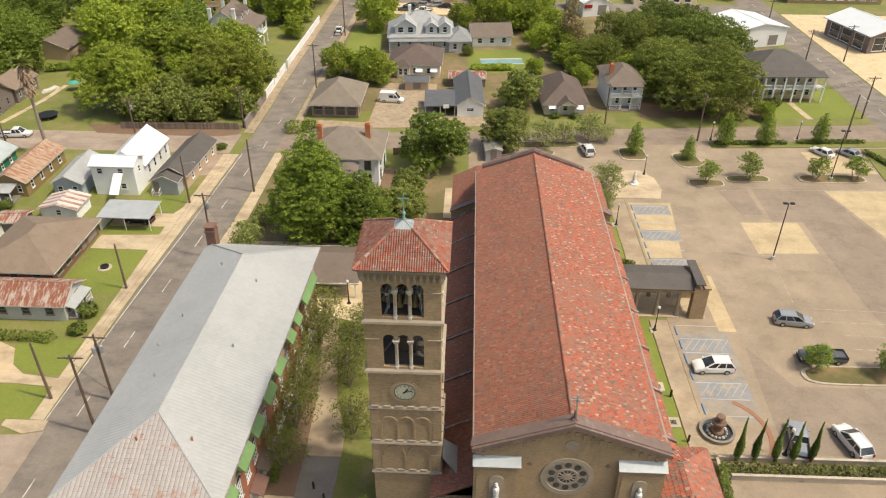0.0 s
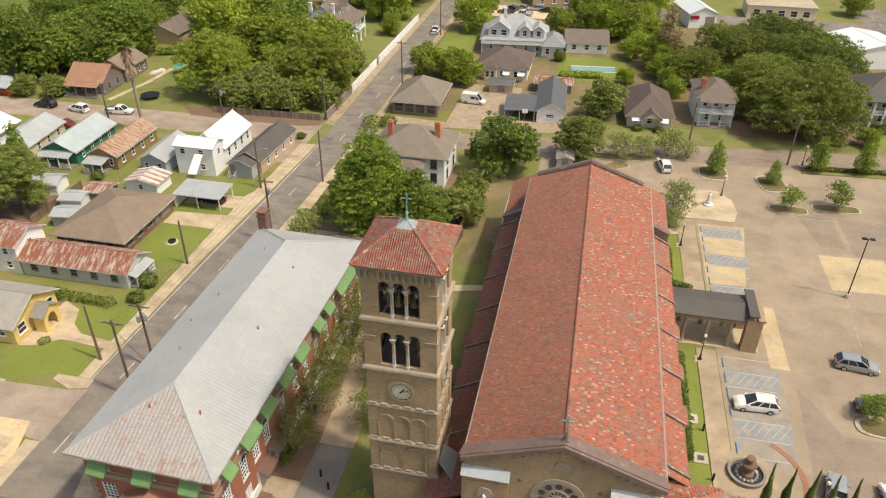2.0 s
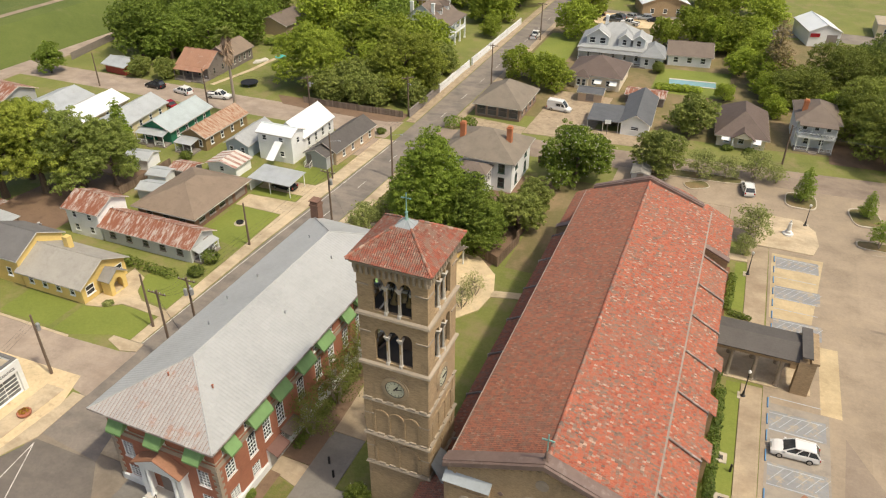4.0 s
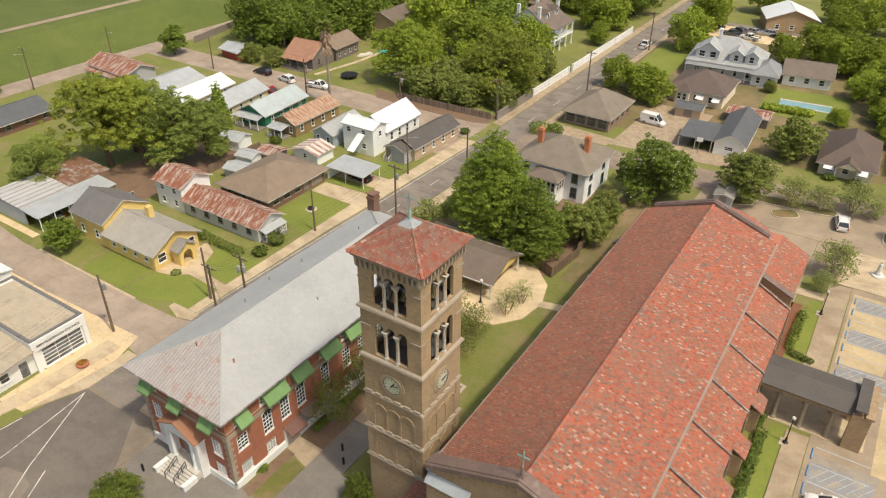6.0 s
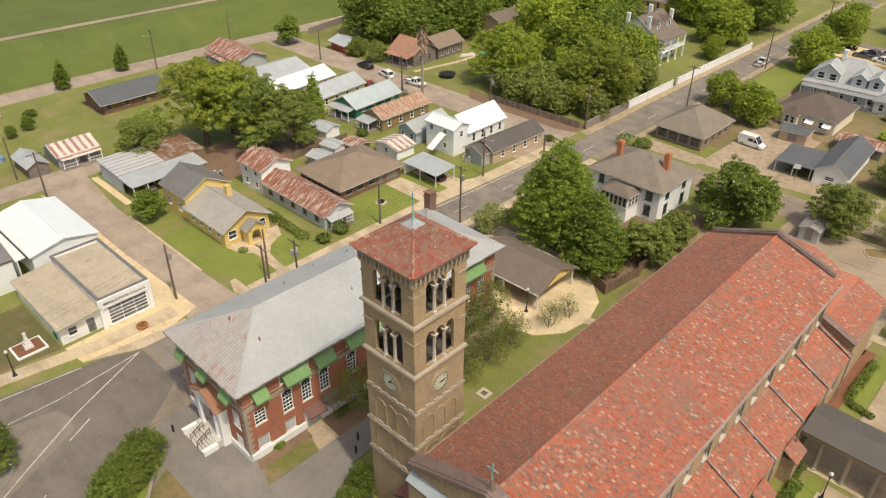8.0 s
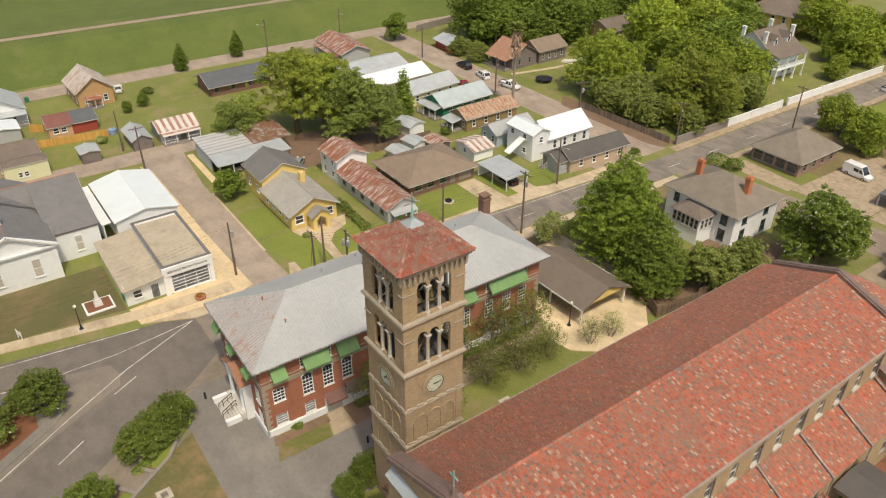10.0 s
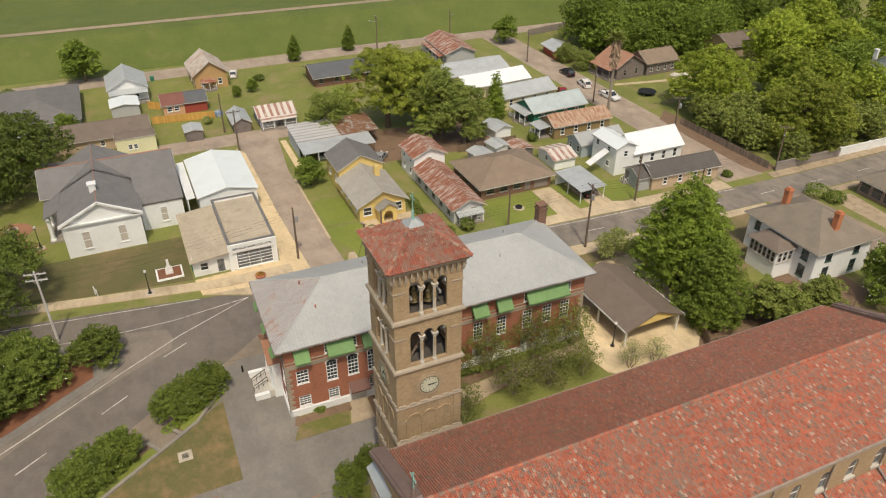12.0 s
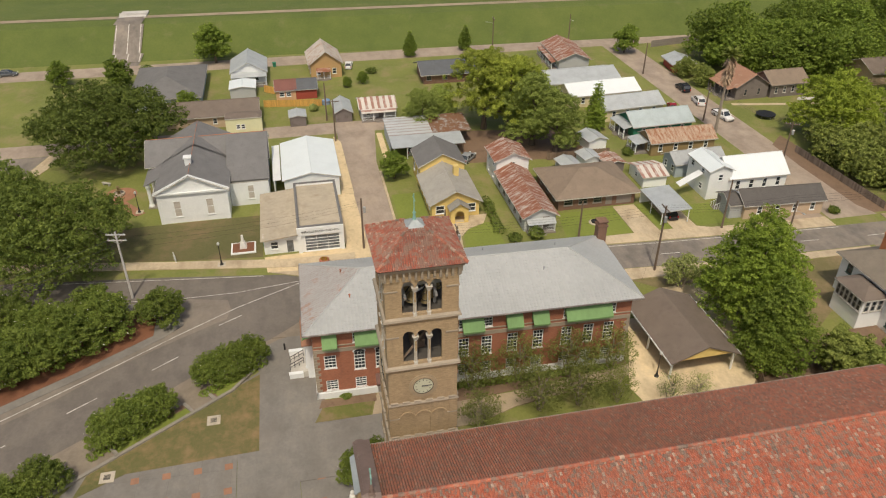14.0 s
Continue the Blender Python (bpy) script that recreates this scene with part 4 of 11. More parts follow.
def clumps_of(lobes, w, rng, gaps=0.2, flat=0.55):
    """Leaf clumps over the outside of the lobes, with gaps, and a few within."""
    L = np.array(lobes)
    out = []
    for k, (x, y, z, rx, ry, rz) in enumerate(lobes):
        n = max(5, int(2.5 * (rx * ry + rx * rz + ry * rz) / (w * w)))
        for i in range(n):
            dz = 1 - 2 * (i + 0.5) / n
            if dz < -0.75 or rng.random() < gaps:
                continue
            a = i * 2.39996 + k
            s = math.sqrt(1 - dz * dz)
            k_out = rng.uniform(0.55, 1.0) + 0.2 * rng.random() ** 3
            p = np.array([x + rx * s * math.cos(a) * k_out, y + ry * s * math.sin(a) * k_out, z + rz * dz * k_out]) + rng.normal(size=3) * w * 0.3
            inside = (((p - L[:, :3]) / L[:, 3:]) ** 2).sum(1)
            inside[k] = 9
            if inside.min() < 0.4:
                continue
            q = w * (0.45 + 0.75 * rng.random() ** 1.5)
            out.append((p[0], p[1], p[2], q * rng.uniform(0.85, 1.25), q * rng.uniform(0.85, 1.25), q * flat))
        out.append((x, y, z, rx * 0.5, ry * 0.5, rz * 0.5))
    return out


def tree(name, label, x, y, h, r, mat="leaf_oak", seed=0, count=3000, leaf=0.34, bare=0.3, blobs=14, shape="round", bark="bark", stems=1, flowers=0.0, group="trees", lean=0.0, gaps=0.22):
    """A tree: tapered trunk with limbs, and a crown of leaf sprays in uneven clumps."""
    rng = np.random.default_rng(seed + 11)
    e = thing(name, x, y, seed * 37 % 360, label, "tree", group)
    zb = h * bare
    B = []
    pa = rng.random() * 6.283
    if shape == "spire":
        for i in range(blobs):
            f = (i + 0.5) / blobs
            rr = r * min(1.0, 0.62 + 2.4 * f) * (1.04 - f) ** 0.7
            B.append((rng.normal() * 0.08, rng.normal() * 0.08, zb + (h - zb) * f, rr, rr, (h - zb) / blobs))
    elif shape == "layers":
        for i in range(blobs):
            a = i * 2.4 + rng.random()
            f = rng.random() ** 0.8
            q = r * (0.12 + 0.8 * rng.random()) * envelope("round", 0.1 + 0.85 * f) * (1 + 0.2 * math.sin(3 * a + pa))
            w = r * (0.05 + 0.08 * rng.random())
            B.append((q * math.cos(a), q * math.sin(a), zb + (h - zb) * (0.05 + 0.88 * f), w, w, h * 0.035))
        core = B
    else:
        core = lobes_of(shape, r, zb, h, rng)
        tiered = shape in ("egg", "cone")
        B = clumps_of(core, max(0.3, (0.25 if tiered else 0.24) * r ** 0.5), rng, gaps, 0.42 if tiered else 0.6)
    g = Geo()
    tr = max(0.09, 0.028 * h + 0.012 * r)
    top = h * (0.55 if shape in ("round", "wide") else 0.86)
    for k in range(stems):
        a = 6.283 * k / stems
        o = 0.0 if stems == 1 else 0.22
        bx, by = o * math.cos(a), o * math.sin(a)
        tx, ty = bx * 5 + lean, by * 5
        rr = tr / math.sqrt(stems)
        pts = [(bx, by, -0.1, rr * 1.35), (bx + (tx - bx) * 0.15, by + (ty - by) * 0.15, h * 0.08, rr), (bx + (tx - bx) * 0.5, by + (ty - by) * 0.5, zb, rr * 0.8), (tx, ty, top, rr * 0.28)]
        g.loft([[(px + q * math.cos(6.283 * i / 7), py + q * math.sin(6.283 * i / 7), pz) for i in range(7)] for px, py, pz, q in pts])
        if stems > 1:
            g.done("stem", bark, e)
            g = Geo()
    limbs = core[:18] if shape in ("round", "wide", "layers") else []
    for b in limbs:
        z0 = min(top * 0.95, max(zb * 0.75, b[2] - 0.45 * math.hypot(b[0], b[1])))
        mid = (b[0] * 0.5, b[1] * 0.5, (z0 + b[2]) / 2 + 0.1 * h * 0.3)
        g.rod((0, 0, z0), mid, tr * 0.42, 5, 0, tr * 0.28)
        g.rod(mid, (b[0] * 0.95, b[1] * 0.95, b[2]), tr * 0.28, 5, 0, tr * 0.08)
        if stems > 1:
            g.done("limb", bark, e)
            g = Geo()
    if stems == 1:
        g.done("trunk", bark, e)
    v = leaf_cloud(B, int(count * 1.35), leaf * 0.9, rng, up=0.25, shell=0.45, loose=0.5)
    share("crown", leaf_mesh("crown", v, mat, flowers, rng), e)
    return e


def put(proto, x, y, rz=0, s=1.0, sz=None, label=""):
    c = copy_thing(proto, pose(x, y, 0, 0, 0, rz))
    c.scale = (s, s, sz or s)
    if label:
        c["label"] = label
    return c


# ---- ground, roads, pavements ----
def ground():
    prof = [(-1600, 0), (-300, 0), (-225, 0.2), (-197, 1.5), (-180, 6.9), (-176.5, 7.1), (-170.5, 7.1), (-167, 6.6), (-158, 1.2), (-155.5, 0), (-100, 0), (0, 0), (120, 0), (1600, 0)]
    ys = [-1600, -300, -100, 0, 100, 200, 400, 1600]
    me = bpy.data.meshes.new("ground")
    n = len(ys)
    me.from_pydata([(x + (0.0 if not -210 < x < -150 else (y - 50) * 0.035 if -300 < y < 500 else 0.0), y, z) for x, z in prof for y in ys], [],
                   [(i * n + j, (i + 1) * n + j, (i + 1) * n + j + 1, i * n + j + 1) for i in range(len(prof) - 1) for j in range(n - 1)])
    me.materials.append(MATS["grass"])
    me.materials.append(MATS["levee_grass"])
    for p in me.polygons:
        p.material_index = 1 if p.center.x < -150 else 0
    tagged(new("ground", me), "flat green and dry lawn ground with a grassy levee", "ground", "", "structure")


ground()
ROAD = [(-46.4, 40), (-38, 40), (-33.4, 34.2), (-27.6, 24.0), (-20.8, 14.8), (-16.0, 7.6), (-6, -10), (8, -40), (-4, -44), (-15, -12), (-24.8, 2), (-29.9, 10.5), (-36.2, 20.0), (-38.6, 22.6), (-41.5, 21.5), (-45.2, 15), (-46.6, 0), (-50, -40), (-58, -40), (-53.4, 0), (-50.8, 20), (-48.2, 36)]
sheet("road_bed", [(-47.4, 41.5), (-34.5, 41.5), (-29, 33), (-10, 6), (-6, -8), (-20, -6), (-44, 20)], 0.018, "verge_concrete", "tan concrete edge of the junction")
sheet("road_junction", ROAD, 0.03, "asphalt_worn", "worn grey asphalt road junction with white lines")
sheet("road_shoulder", [(-37.1, 18.9), (-31.4, 10.2), (-26.5, 2.0), (-19.6, -11.3), (-16.2, -9.6), (-26.6, 8.3), (-30.6, 13.3), (-34.6, 20.0), (-38.9, 28.0), (-40.9, 28.5), (-43.3, 28.0), (-44.7, 22.4), (-41.2, 18.8)], 0.035, "asphalt_pale", "paler worn shoulder and painted island of the road")
sheet("road_main", [(-47.6, 41), (-38, 40), (-40.9, 50), (-40.9, 60), (-39.6, 84), (-38.5, 100), (-38.0, 115), (-37.5, 140), (-36.9, 180), (-36.3, 300), (-43.3, 300), (-43.9, 175), (-44.0, 135), (-44.5, 118), (-45.4, 102), (-46.4, 84), (-47.0, 60)], 0.032, "asphalt", "worn grey two-lane asphalt road")
sheet("road_cross", [(-46.4, 127.5), (-46.4, 136.5), (-146.4, 136.0), (-146.4, 127.5)], 0.03, "street_brown", "brown side street of worn paving")
sheet("road_north", [(-37.8, 129), (-37.8, 137), (86, 148.5), (86, 139.5)], 0.03, "street_dark", "brown street before the far houses")
sheet("road_side", [(-48.5, 47.6), (-48.5, 55.0), (-60, 54.6), (-84, 54.8), (-99.5, 56.5), (-99.5, 48.5), (-60, 48)], 0.03, "street_brown", "narrow brown side street")
sheet("road_back", [(-99.5, -40), (-99.5, 62), (-105.5, 62), (-105.5, -40)], 0.034, "street_brown", "narrow brown back street")
sheet("road_river", [(-146.5, -80), (-146.5, 300), (-154.0, 300), (-154.0, -80)], 0.03, "street_brown", "pinkish road along the levee foot")
sheet("road_east", [(86, 60), (95.5, 60), (95.5, 300), (86, 300)], 0.03, "asphalt", "grey two-lane road at the edge of the car park")
sheet("road_far", [(-37.4, 236), (86, 236), (86, 246), (-37.4, 246)], 0.028, "asphalt", "far grey street")
sheet("road_ramp", [(-154, -5.4), (-154, 1.8), (-157.0, 2.0), (-157.0, -5.2)], 0.032, "asphalt", "asphalt ramp foot")
# ramp and path on the levee
g = Geo()
RAMP = [(-156.8, 0.14), (-159.6, 1.5), (-168.5, 6.95), (-172.4, 7.45), (-177.5, 7.45)]
for (x0, z0), (x1, z1) in zip(RAMP, RAMP[1:]):
    g.solid([(x0, -5.2, z0), (x0, 2.0, z0), (x1, 2.8, z1), (x1, -4.4, z1)], [(0, 1, 2, 3)])
tagged(g.done("road_levee_ramp", "asphalt"), "grey asphalt ramp climbing the levee", "road", "", "structure")
g = Geo()
for y in range(-120, 320, 40):
    a, b = -174.6 + (y - 50) * 0.035, -174.6 + (y - 10) * 0.035
    g.solid([(a, y, 7.17), (a + 2.6, y, 7.17), (b + 2.6, y + 40, 7.17), (b, y + 40, 7.17)], [(0, 1, 2, 3)])
tagged(g.done("path_levee", "lot_concrete"), "pale gravel path on the levee crown", "path", "", "structure")
g = Geo()
g.box(-180.5, -174.0, -4.4, 2.8, 6.9, 7.5)
g.box(-176, -175.6, -4.4, 2.8, 7.501, 8.1)
tagged(g.done("levee_slab", "pole_concrete"), "pale concrete slab on the levee crown", "slab", "", "structure")

# pavements with kerbs
level = 0.0
for nm, poly, mt, lab in (
        ("pavement_west", [(-48.8, 57.2), (-47.2, 57.2), (-46.6, 84), (-45.6, 102), (-44.7, 118), (-44.3, 127), (-47.3, 127), (-48.0, 106), (-48.8, 104)], "sidewalk", "sand-coloured concrete pavement along the road"),
        ("pavement_corner", [(-51.5, 56.2), (-48.6, 55.1), (-46.5, 55.7), (-46.6, 57.15), (-51.5, 57.15)], "sidewalk", "sand-coloured concrete corner"),
        ("pavement_east", [(-38.3, 41), (-34.6, 41), (-34.6, 81), (-36.3, 86), (-35.9, 128), (-37.5, 128), (-37.8, 115), (-38.3, 100), (-39.4, 84), (-40.7, 60), (-40.7, 50)], "sidewalk", "sand-coloured concrete pavement"),
        ("pavement_east_far", [(-37.1, 138), (-35.4, 138), (-34.9, 300), (-36.2, 300)], "worn_sand", "sand-coloured concrete pavement"),
        ("pavement_west_far", [(-46.2, 137), (-44.2, 137), (-44.1, 175), (-43.5, 300), (-45.4, 300)], "worn_sand", "sand-coloured concrete pavement"),
        ("pavement_south", [(-60.5, -12), (-58.3, -12), (-52.9, 20), (-50.1, 36.5), (-49.6, 47), (-52.2, 47), (-52.4, 36.5), (-55.0, 20)], "sidewalk", "pale concrete pavement beside a lawn"),
        ("pavement_verge", [(-33.2, 34.2), (-27.4, 24.0), (-20.6, 14.8), (-15.8, 7.6), (-9.5, -3), (-6.5, 3.0), (-14.0, 14.0), (-24.0, 29.0), (-29.2, 33.4), (-31.5, 35.2)], "verge_concrete", "concrete kerbside strip with planted bays"),
        ("pavement_island", [(-38.7, 22.4), (-41.4, 21.3), (-45.0, 15), (-46.4, 0), (-48.5, -25), (-17, -12), (-25.0, 2), (-30.1, 10.6), (-36.4, 20.1)], "plaza_concrete", "concrete traffic island"),
        ("pavement_plaza", [(-32.8, 34.8), (-33.6, 37.6), (-33.6, 40), (-16.7, 40), (-16.7, 53.4), (-12.8, 53.4), (-12.8, 46.5), (-8.6, 46.5), (-8.6, 36.5), (1.5, 36.5), (1.5, 42), (20, 42), (20, 30), (-13.7, 30), (-13.7, 32.5), (-26.6, 32.6), (-30.2, 30.5)], "plaza_concrete", "grey concrete forecourt between the buildings"),
        ("pavement_hall", [(-38.0, 40.9), (-33.3, 34.0), (-33.0, 38), (-33.3, 40.9)], "verge_concrete", "tan paving between road and brick hall"),
        ("yard_hall_strip", [(-34.7, 41), (-33.0, 41), (-33.4, 78), (-34.7, 78)], "dirt", "bare earth along the brick hall"),
        ("yard_stair_bed", [(-33.2, 37.4), (-30.2, 37.2), (-30.1, 39.2), (-33.0, 39.4)], "dirt", "bare brown planting bed beside a stair"),
        ("yard_hall_bed", [(-20.2, 48.3), (-16.75, 48.2), (-16.75, 57), (-19.0, 78), (-20.0, 78)], "dirt", "bare earth under garden trees"),
        ("yard_church_bed", [(20.2, 86.5), (21.9, 86.5), (21.9, 105), (20.2, 105)], "mulch", "mulched bed along the church"),
        ("pavement_church_link", [(20.2, 107.2), (24.2, 107.4), (24.2, 109.2), (20.2, 109.0)], "sidewalk", "short concrete path to the church"),
        ("kerb_side_street", [(-57, 54.6), (-80, 54.8), (-80, 55.2), (-57, 55.0)], "sidewalk", "pale concrete kerb of the side street"),
        ("pavement_walk", [(-16.7, 53.45), (-12.8, 53.45), (-12.9, 57), (-14.6, 62), (-17.0, 78), (-18.8, 78), (-17.0, 62)], "church_walk", "grey concrete garden walk"),
        ("pavement_apron", [(-27.5, 82), (-14.9, 76.5), (-12.0, 77.2), (-9.4, 80.5), (-8.7, 85), (-10.0, 89.5), (-13.5, 93), (-17.5, 94.6), (-20.5, 96), (-33.5, 96), (-33.5, 90), (-27.5, 89)], "apron_concrete", "rounded pale concrete apron before the carport"),
        ("pavement_link", [(-9.0, 84.0), (-2.7, 85.6), (-2.7, 87.0), (-8.9, 85.6)], "sidewalk", "narrow concrete path to the church"),
        ("lot", [(27.4, 54.8), (86, 54.8), (86, 138.5), (20.8, 135), (0, 133), (0, 124.5), (20.8, 124.5), (20.8, 113), (27.2, 113), (27.4, 80)], "lot_concrete", "stained sand-coloured concrete car park"),
        ("lot_rear", [(0, 103.5), (20.7, 103.5), (20.7, 124.4), (0, 124.4)], "lot_concrete", "stained concrete paving behind the church"),
        ("lot_south", [(27.4, -30), (86, -30), (86, 54.7), (27.4, 54.7)], "lot_concrete", "stained concrete yard beyond a hedge"),
        ("lot_front", [(20.05, 30), (27.3, 30), (27.3, 54.7), (24.9, 54.8), (24.9, 57), (20.05, 50)], "lot_concrete", "concrete paving beside the church front"),
        ("pavement_church", [(25.0, 55), (27.3, 55), (27.3, 79), (24.9, 79)], "church_walk", "concrete walk along a lawn strip"),
        ("pavement_church_far", [(24.4, 88), (27.1, 88), (27.1, 112.8), (24.2, 112.8)], "church_walk", "concrete walk along a lawn strip"),
        ("pavement_statue", [(25.0, 113.2), (33.5, 113.2), (34.4, 116.5), (34.0, 121), (31.8, 124), (26, 124), (25, 119)], "sidewalk", "concrete island around a statue"),
        ("drive_council", [(-49.3, 33.6), (-48.0, 45.0), (-49.6, 49.6), (-56, 49.4), (-72, 49.0), (-72, 45.8), (-54.0, 45.9), (-53.6, 33.2)], "bare_sand", "pale concrete forecourt"),
        ("drive_council_side", [(-72.1, 46.9), (-72.1, 49.1), (-95, 48.9), (-98, 47.6)], "bare_sand", "sandy strip beside a building"),
        ("drive_bungalow", [(-48.7, 92.7), (-48.7, 97.2), (-58.0, 96.7), (-58.0, 92.8)], "sidewalk", "wide concrete drive across a lawn"),
        ("drive_carport", [(-48.7, 99.7), (-48.7, 103.9), (-58, 103.6), (-58, 99.6)], "sidewalk", "short concrete drive"),
        ("drive_grey_house", [(-46.6, 118), (-49.6, 118), (-49.6, 126.8), (-46.6, 126.8)], "street_brown", "brown paved corner beside a house"),
        ("drive_yellow_walk", [(-48.7, 62.6), (-48.7, 64.0), (-53.5, 64.6), (-55.6, 66.2), (-57.0, 69.2), (-60.0, 70.6), (-60.0, 60.8), (-57.4, 61.4), (-55.4, 63.0), (-53.0, 62.9)], "sidewalk", "curved pale concrete garden walk"),
        ("lot_van", [(-21.5, 141), (-20.8, 168), (-8, 168), (-8.2, 142.2)], "worn_sand", "sandy yard with a parked van"),
        ("lot_garage", [(-8, 142.2), (10, 144), (10, 150), (-8, 149)], "worn_sand", "sandy drive"),
        ("lot_far_cars", [(-29, 229), (0, 229), (0, 242), (-29, 242)], "bare_sand", "far car park"),
        ("lot_far_east", [(96, 150), (150, 150), (150, 236), (96, 236)], "bare_sand", "bright concrete yard beyond the road"),
        ("drive_bays", [(-98, 56.6), (-84, 56.4), (-84, 57.6), (-98, 57.8)], "bare_sand", "sandy verge before a shelter")):
    level += 0.0012
    tall = 0.1 + level if nm.startswith("pavement") else 0.045
    sheet(nm, poly, tall, mt, lab, tall + 0.05)
sheet("lawn_plaza", [(-26.4, 32.4), (-13.8, 32.3), (-13.4, 18.4), (-11.0, 13.5), (-14.2, 14.5), (-24.2, 29.0)], 0.13, "dry_lawn", "dry brown lawn triangle with two drain grates", 0.1)
sheet("pavement_front", [(-8.55, 36.55), (1.45, 36.55), (1.45, 42), (-7.9, 42), (-7.9, 46.4), (-8.55, 46.4)], 0.1, "plaza_concrete", "grey concrete paving beside the church front", 0.1)
sheet("yard_verge", [(-20.2, 39.6), (-18.9, 39.2), (-18.9, 46.0), (-20.2, 46.1)], 0.126, "dirt", "bare brown strip along the brick hall", 0.1)
sheet("yard_bay", [(-28.2, 31.6), (-23.2, 27.6), (-24.6, 26.2), (-29.6, 30.6)], 0.15, "dirt", "bare earth in a planted bay", 0.1)
sheet("yard_bay_near", [(-21.6, 25.0), (-16.4, 17.4), (-17.8, 16.4), (-23.0, 23.8)], 0.15, "dirt", "bare earth in a planted bay", 0.1)
sheet("lawn_bay", [(-28.6, 32.4), (-24.3, 29.0), (-23.3, 27.6), (-24.2, 27.0), (-25.2, 28.3), (-29.2, 31.6)], 0.16, "lush_lawn", "green strip of ground-cover in a planted bay", 0.1)
sheet("lawn_bay_near", [(-21.4, 24.7), (-16.4, 17.3), (-17.3, 16.7), (-22.3, 24.1)], 0.16, "lush_lawn", "green strip of ground-cover in a planted bay", 0.1)
sheet("pavement_base", [(-27.5, 33), (-13.0, 33), (-12.4, 18), (-8.6, 10), (-14.4, 14.2), (-24.4, 29.2)], 0.094, "plaza_concrete", "concrete edging round a lawn", 0.08)
sheet("lawn_verge", [(-18.9, 39.6), (-16.72, 38.6), (-16.72, 45), (-18.9, 45.6)], 0.13, "patchy_lawn", "small lawn beside the brick building", 0.1)
sheet("lawn_tower", [(-12.75, 46.6), (-8.0, 46.6), (-8.0, 62), (-14.2, 62), (-12.8, 57)], 0.06, "grass", "shaded lawn strip beside the bell tower", 0.05)
sheet("yard_roadside", [(-36.2, 86.5), (-33.6, 89.5), (-33.6, 96.2), (-20.5, 96.2), (-20, 106), (-35.8, 128)], 0.019, "yard_soil", "dry yard beside the road")
sheet("yard_dirt", [(-18.5, 93.7), (-11.5, 91.0), (-9.5, 104), (-9.5, 122), (-20, 122)], 0.02, "dirt", "bare brown earth under trees")
sheet("lawn_rear", [(-9.4, 92), (-2.6, 92), (-2.6, 124), (-9.4, 124)], 0.022, "yard_soil", "dry olive lawn behind the church")
sheet("pavement_pad", [(-4.0, 104.8), (-2.6, 104.8), (-2.6, 115.4), (-4.0, 115.3)], 0.1, "sidewalk", "narrow concrete pad behind the church", 0.1)
sheet("yard_north", [(-36.6, 149), (84, 160), (84, 234), (-36.6, 234)], 0.012, "yard_soil", "worn dry yards between houses")
sheet("yard_front", [(10, 150.5), (66, 155), (66, 160), (10, 160)], 0.016, "yard_soil", "worn dry front yards")
sheet("lawn_hall", [(-53.8, 33.0), (-54.2, 30), (-55.3, 20), (-58, 4), (-66, 2), (-67.2, 14), (-67.2, 33.0)], 0.016, "hall_lawn", "thin dry lawn before a white hall")
sheet("pavement_side_door", [(-20.2, 46.2), (-16.72, 45.2), (-16.72, 48.1), (-20.2, 48.2)], 0.1, "church_walk", "short concrete path to a side door", 0.1)
sheet("pavement_forecourt", [(-48.25, 36.2), (-46.5, 40.2), (-46.5, 47.1), (-48.3, 47.1), (-48.05, 45), (-49.2, 33.8)], 0.11, "sidewalk", "sand-coloured concrete pavement", 0.12)
sheet("road_side_mouth", [(-48.6, 47.5), (-46.35, 47.15), (-46.35, 55.6), (-48.6, 55.0)], 0.033, "street_brown", "mouth of the brown side street")
sheet("yard_mulch", [(-44.6, 10.5), (-45.6, -3), (-46.5, -22), (-19.5, -11.5), (-26.4, 1.8), (-31.3, 10.0), (-37.0, 18.6), (-41.0, 18.6)], 0.14, "mulch", "red-brown mulch bed under shrubs", 0.05)
sheet("yard_sand", [(-34, 140), (-21.6, 140), (-21.6, 144), (-34, 145)], 0.022, "worn_sand", "brown sandy ground")
sheet("lawn_pool", [(-1, 176), (17, 177), (16, 196), (-1, 194)], 0.02, "lush_lawn", "bright lawn round a pool")
sheet("lawn_villa", [(-34.4, 186), (-24.5, 187), (-25, 214), (-34.4, 214)], 0.02, "lush_lawn", "bright mown lawn beside a villa")
sheet("lawn_mansion", [(66.5, 150.5), (85.5, 152.5), (85.5, 170), (78.8, 170), (78.5, 161.5), (66.5, 160)], 0.023, "lush_lawn", "mown lawn before a galleried house")
sheet("drive_mansion", [(72.6, 150.8), (74.0, 150.9), (73.0, 160.4), (71.6, 160.3)], 0.05, "sidewalk", "narrow garden path to a gallery")
sheet("yard_oak", [(37, 149.5), (66, 151.5), (66, 160), (37, 160)], 0.021, "dirt", "bare shaded earth under an oak")
sheet("yard_pine", [(-96, 72), (-80, 72), (-78, 98), (-92, 98)], 0.021, "dirt", "bare earth under pines")
sheet("road_park", [(-86.5, -40), (-86.5, -12.4), (-93.5, -9.8), (-99.4, -8.0), (-99.4, -40)], 0.031, "asphalt", "grey paved yard beside a small park")
sheet("pavement_park", [(-99.4, -7.9), (-93.6, -9.6), (-86.6, -12.2), (-86.6, -9.6), (-93, -7.0), (-99.4, -5.2)], 0.09, "sidewalk", "pale concrete path round a small park", 0.1)
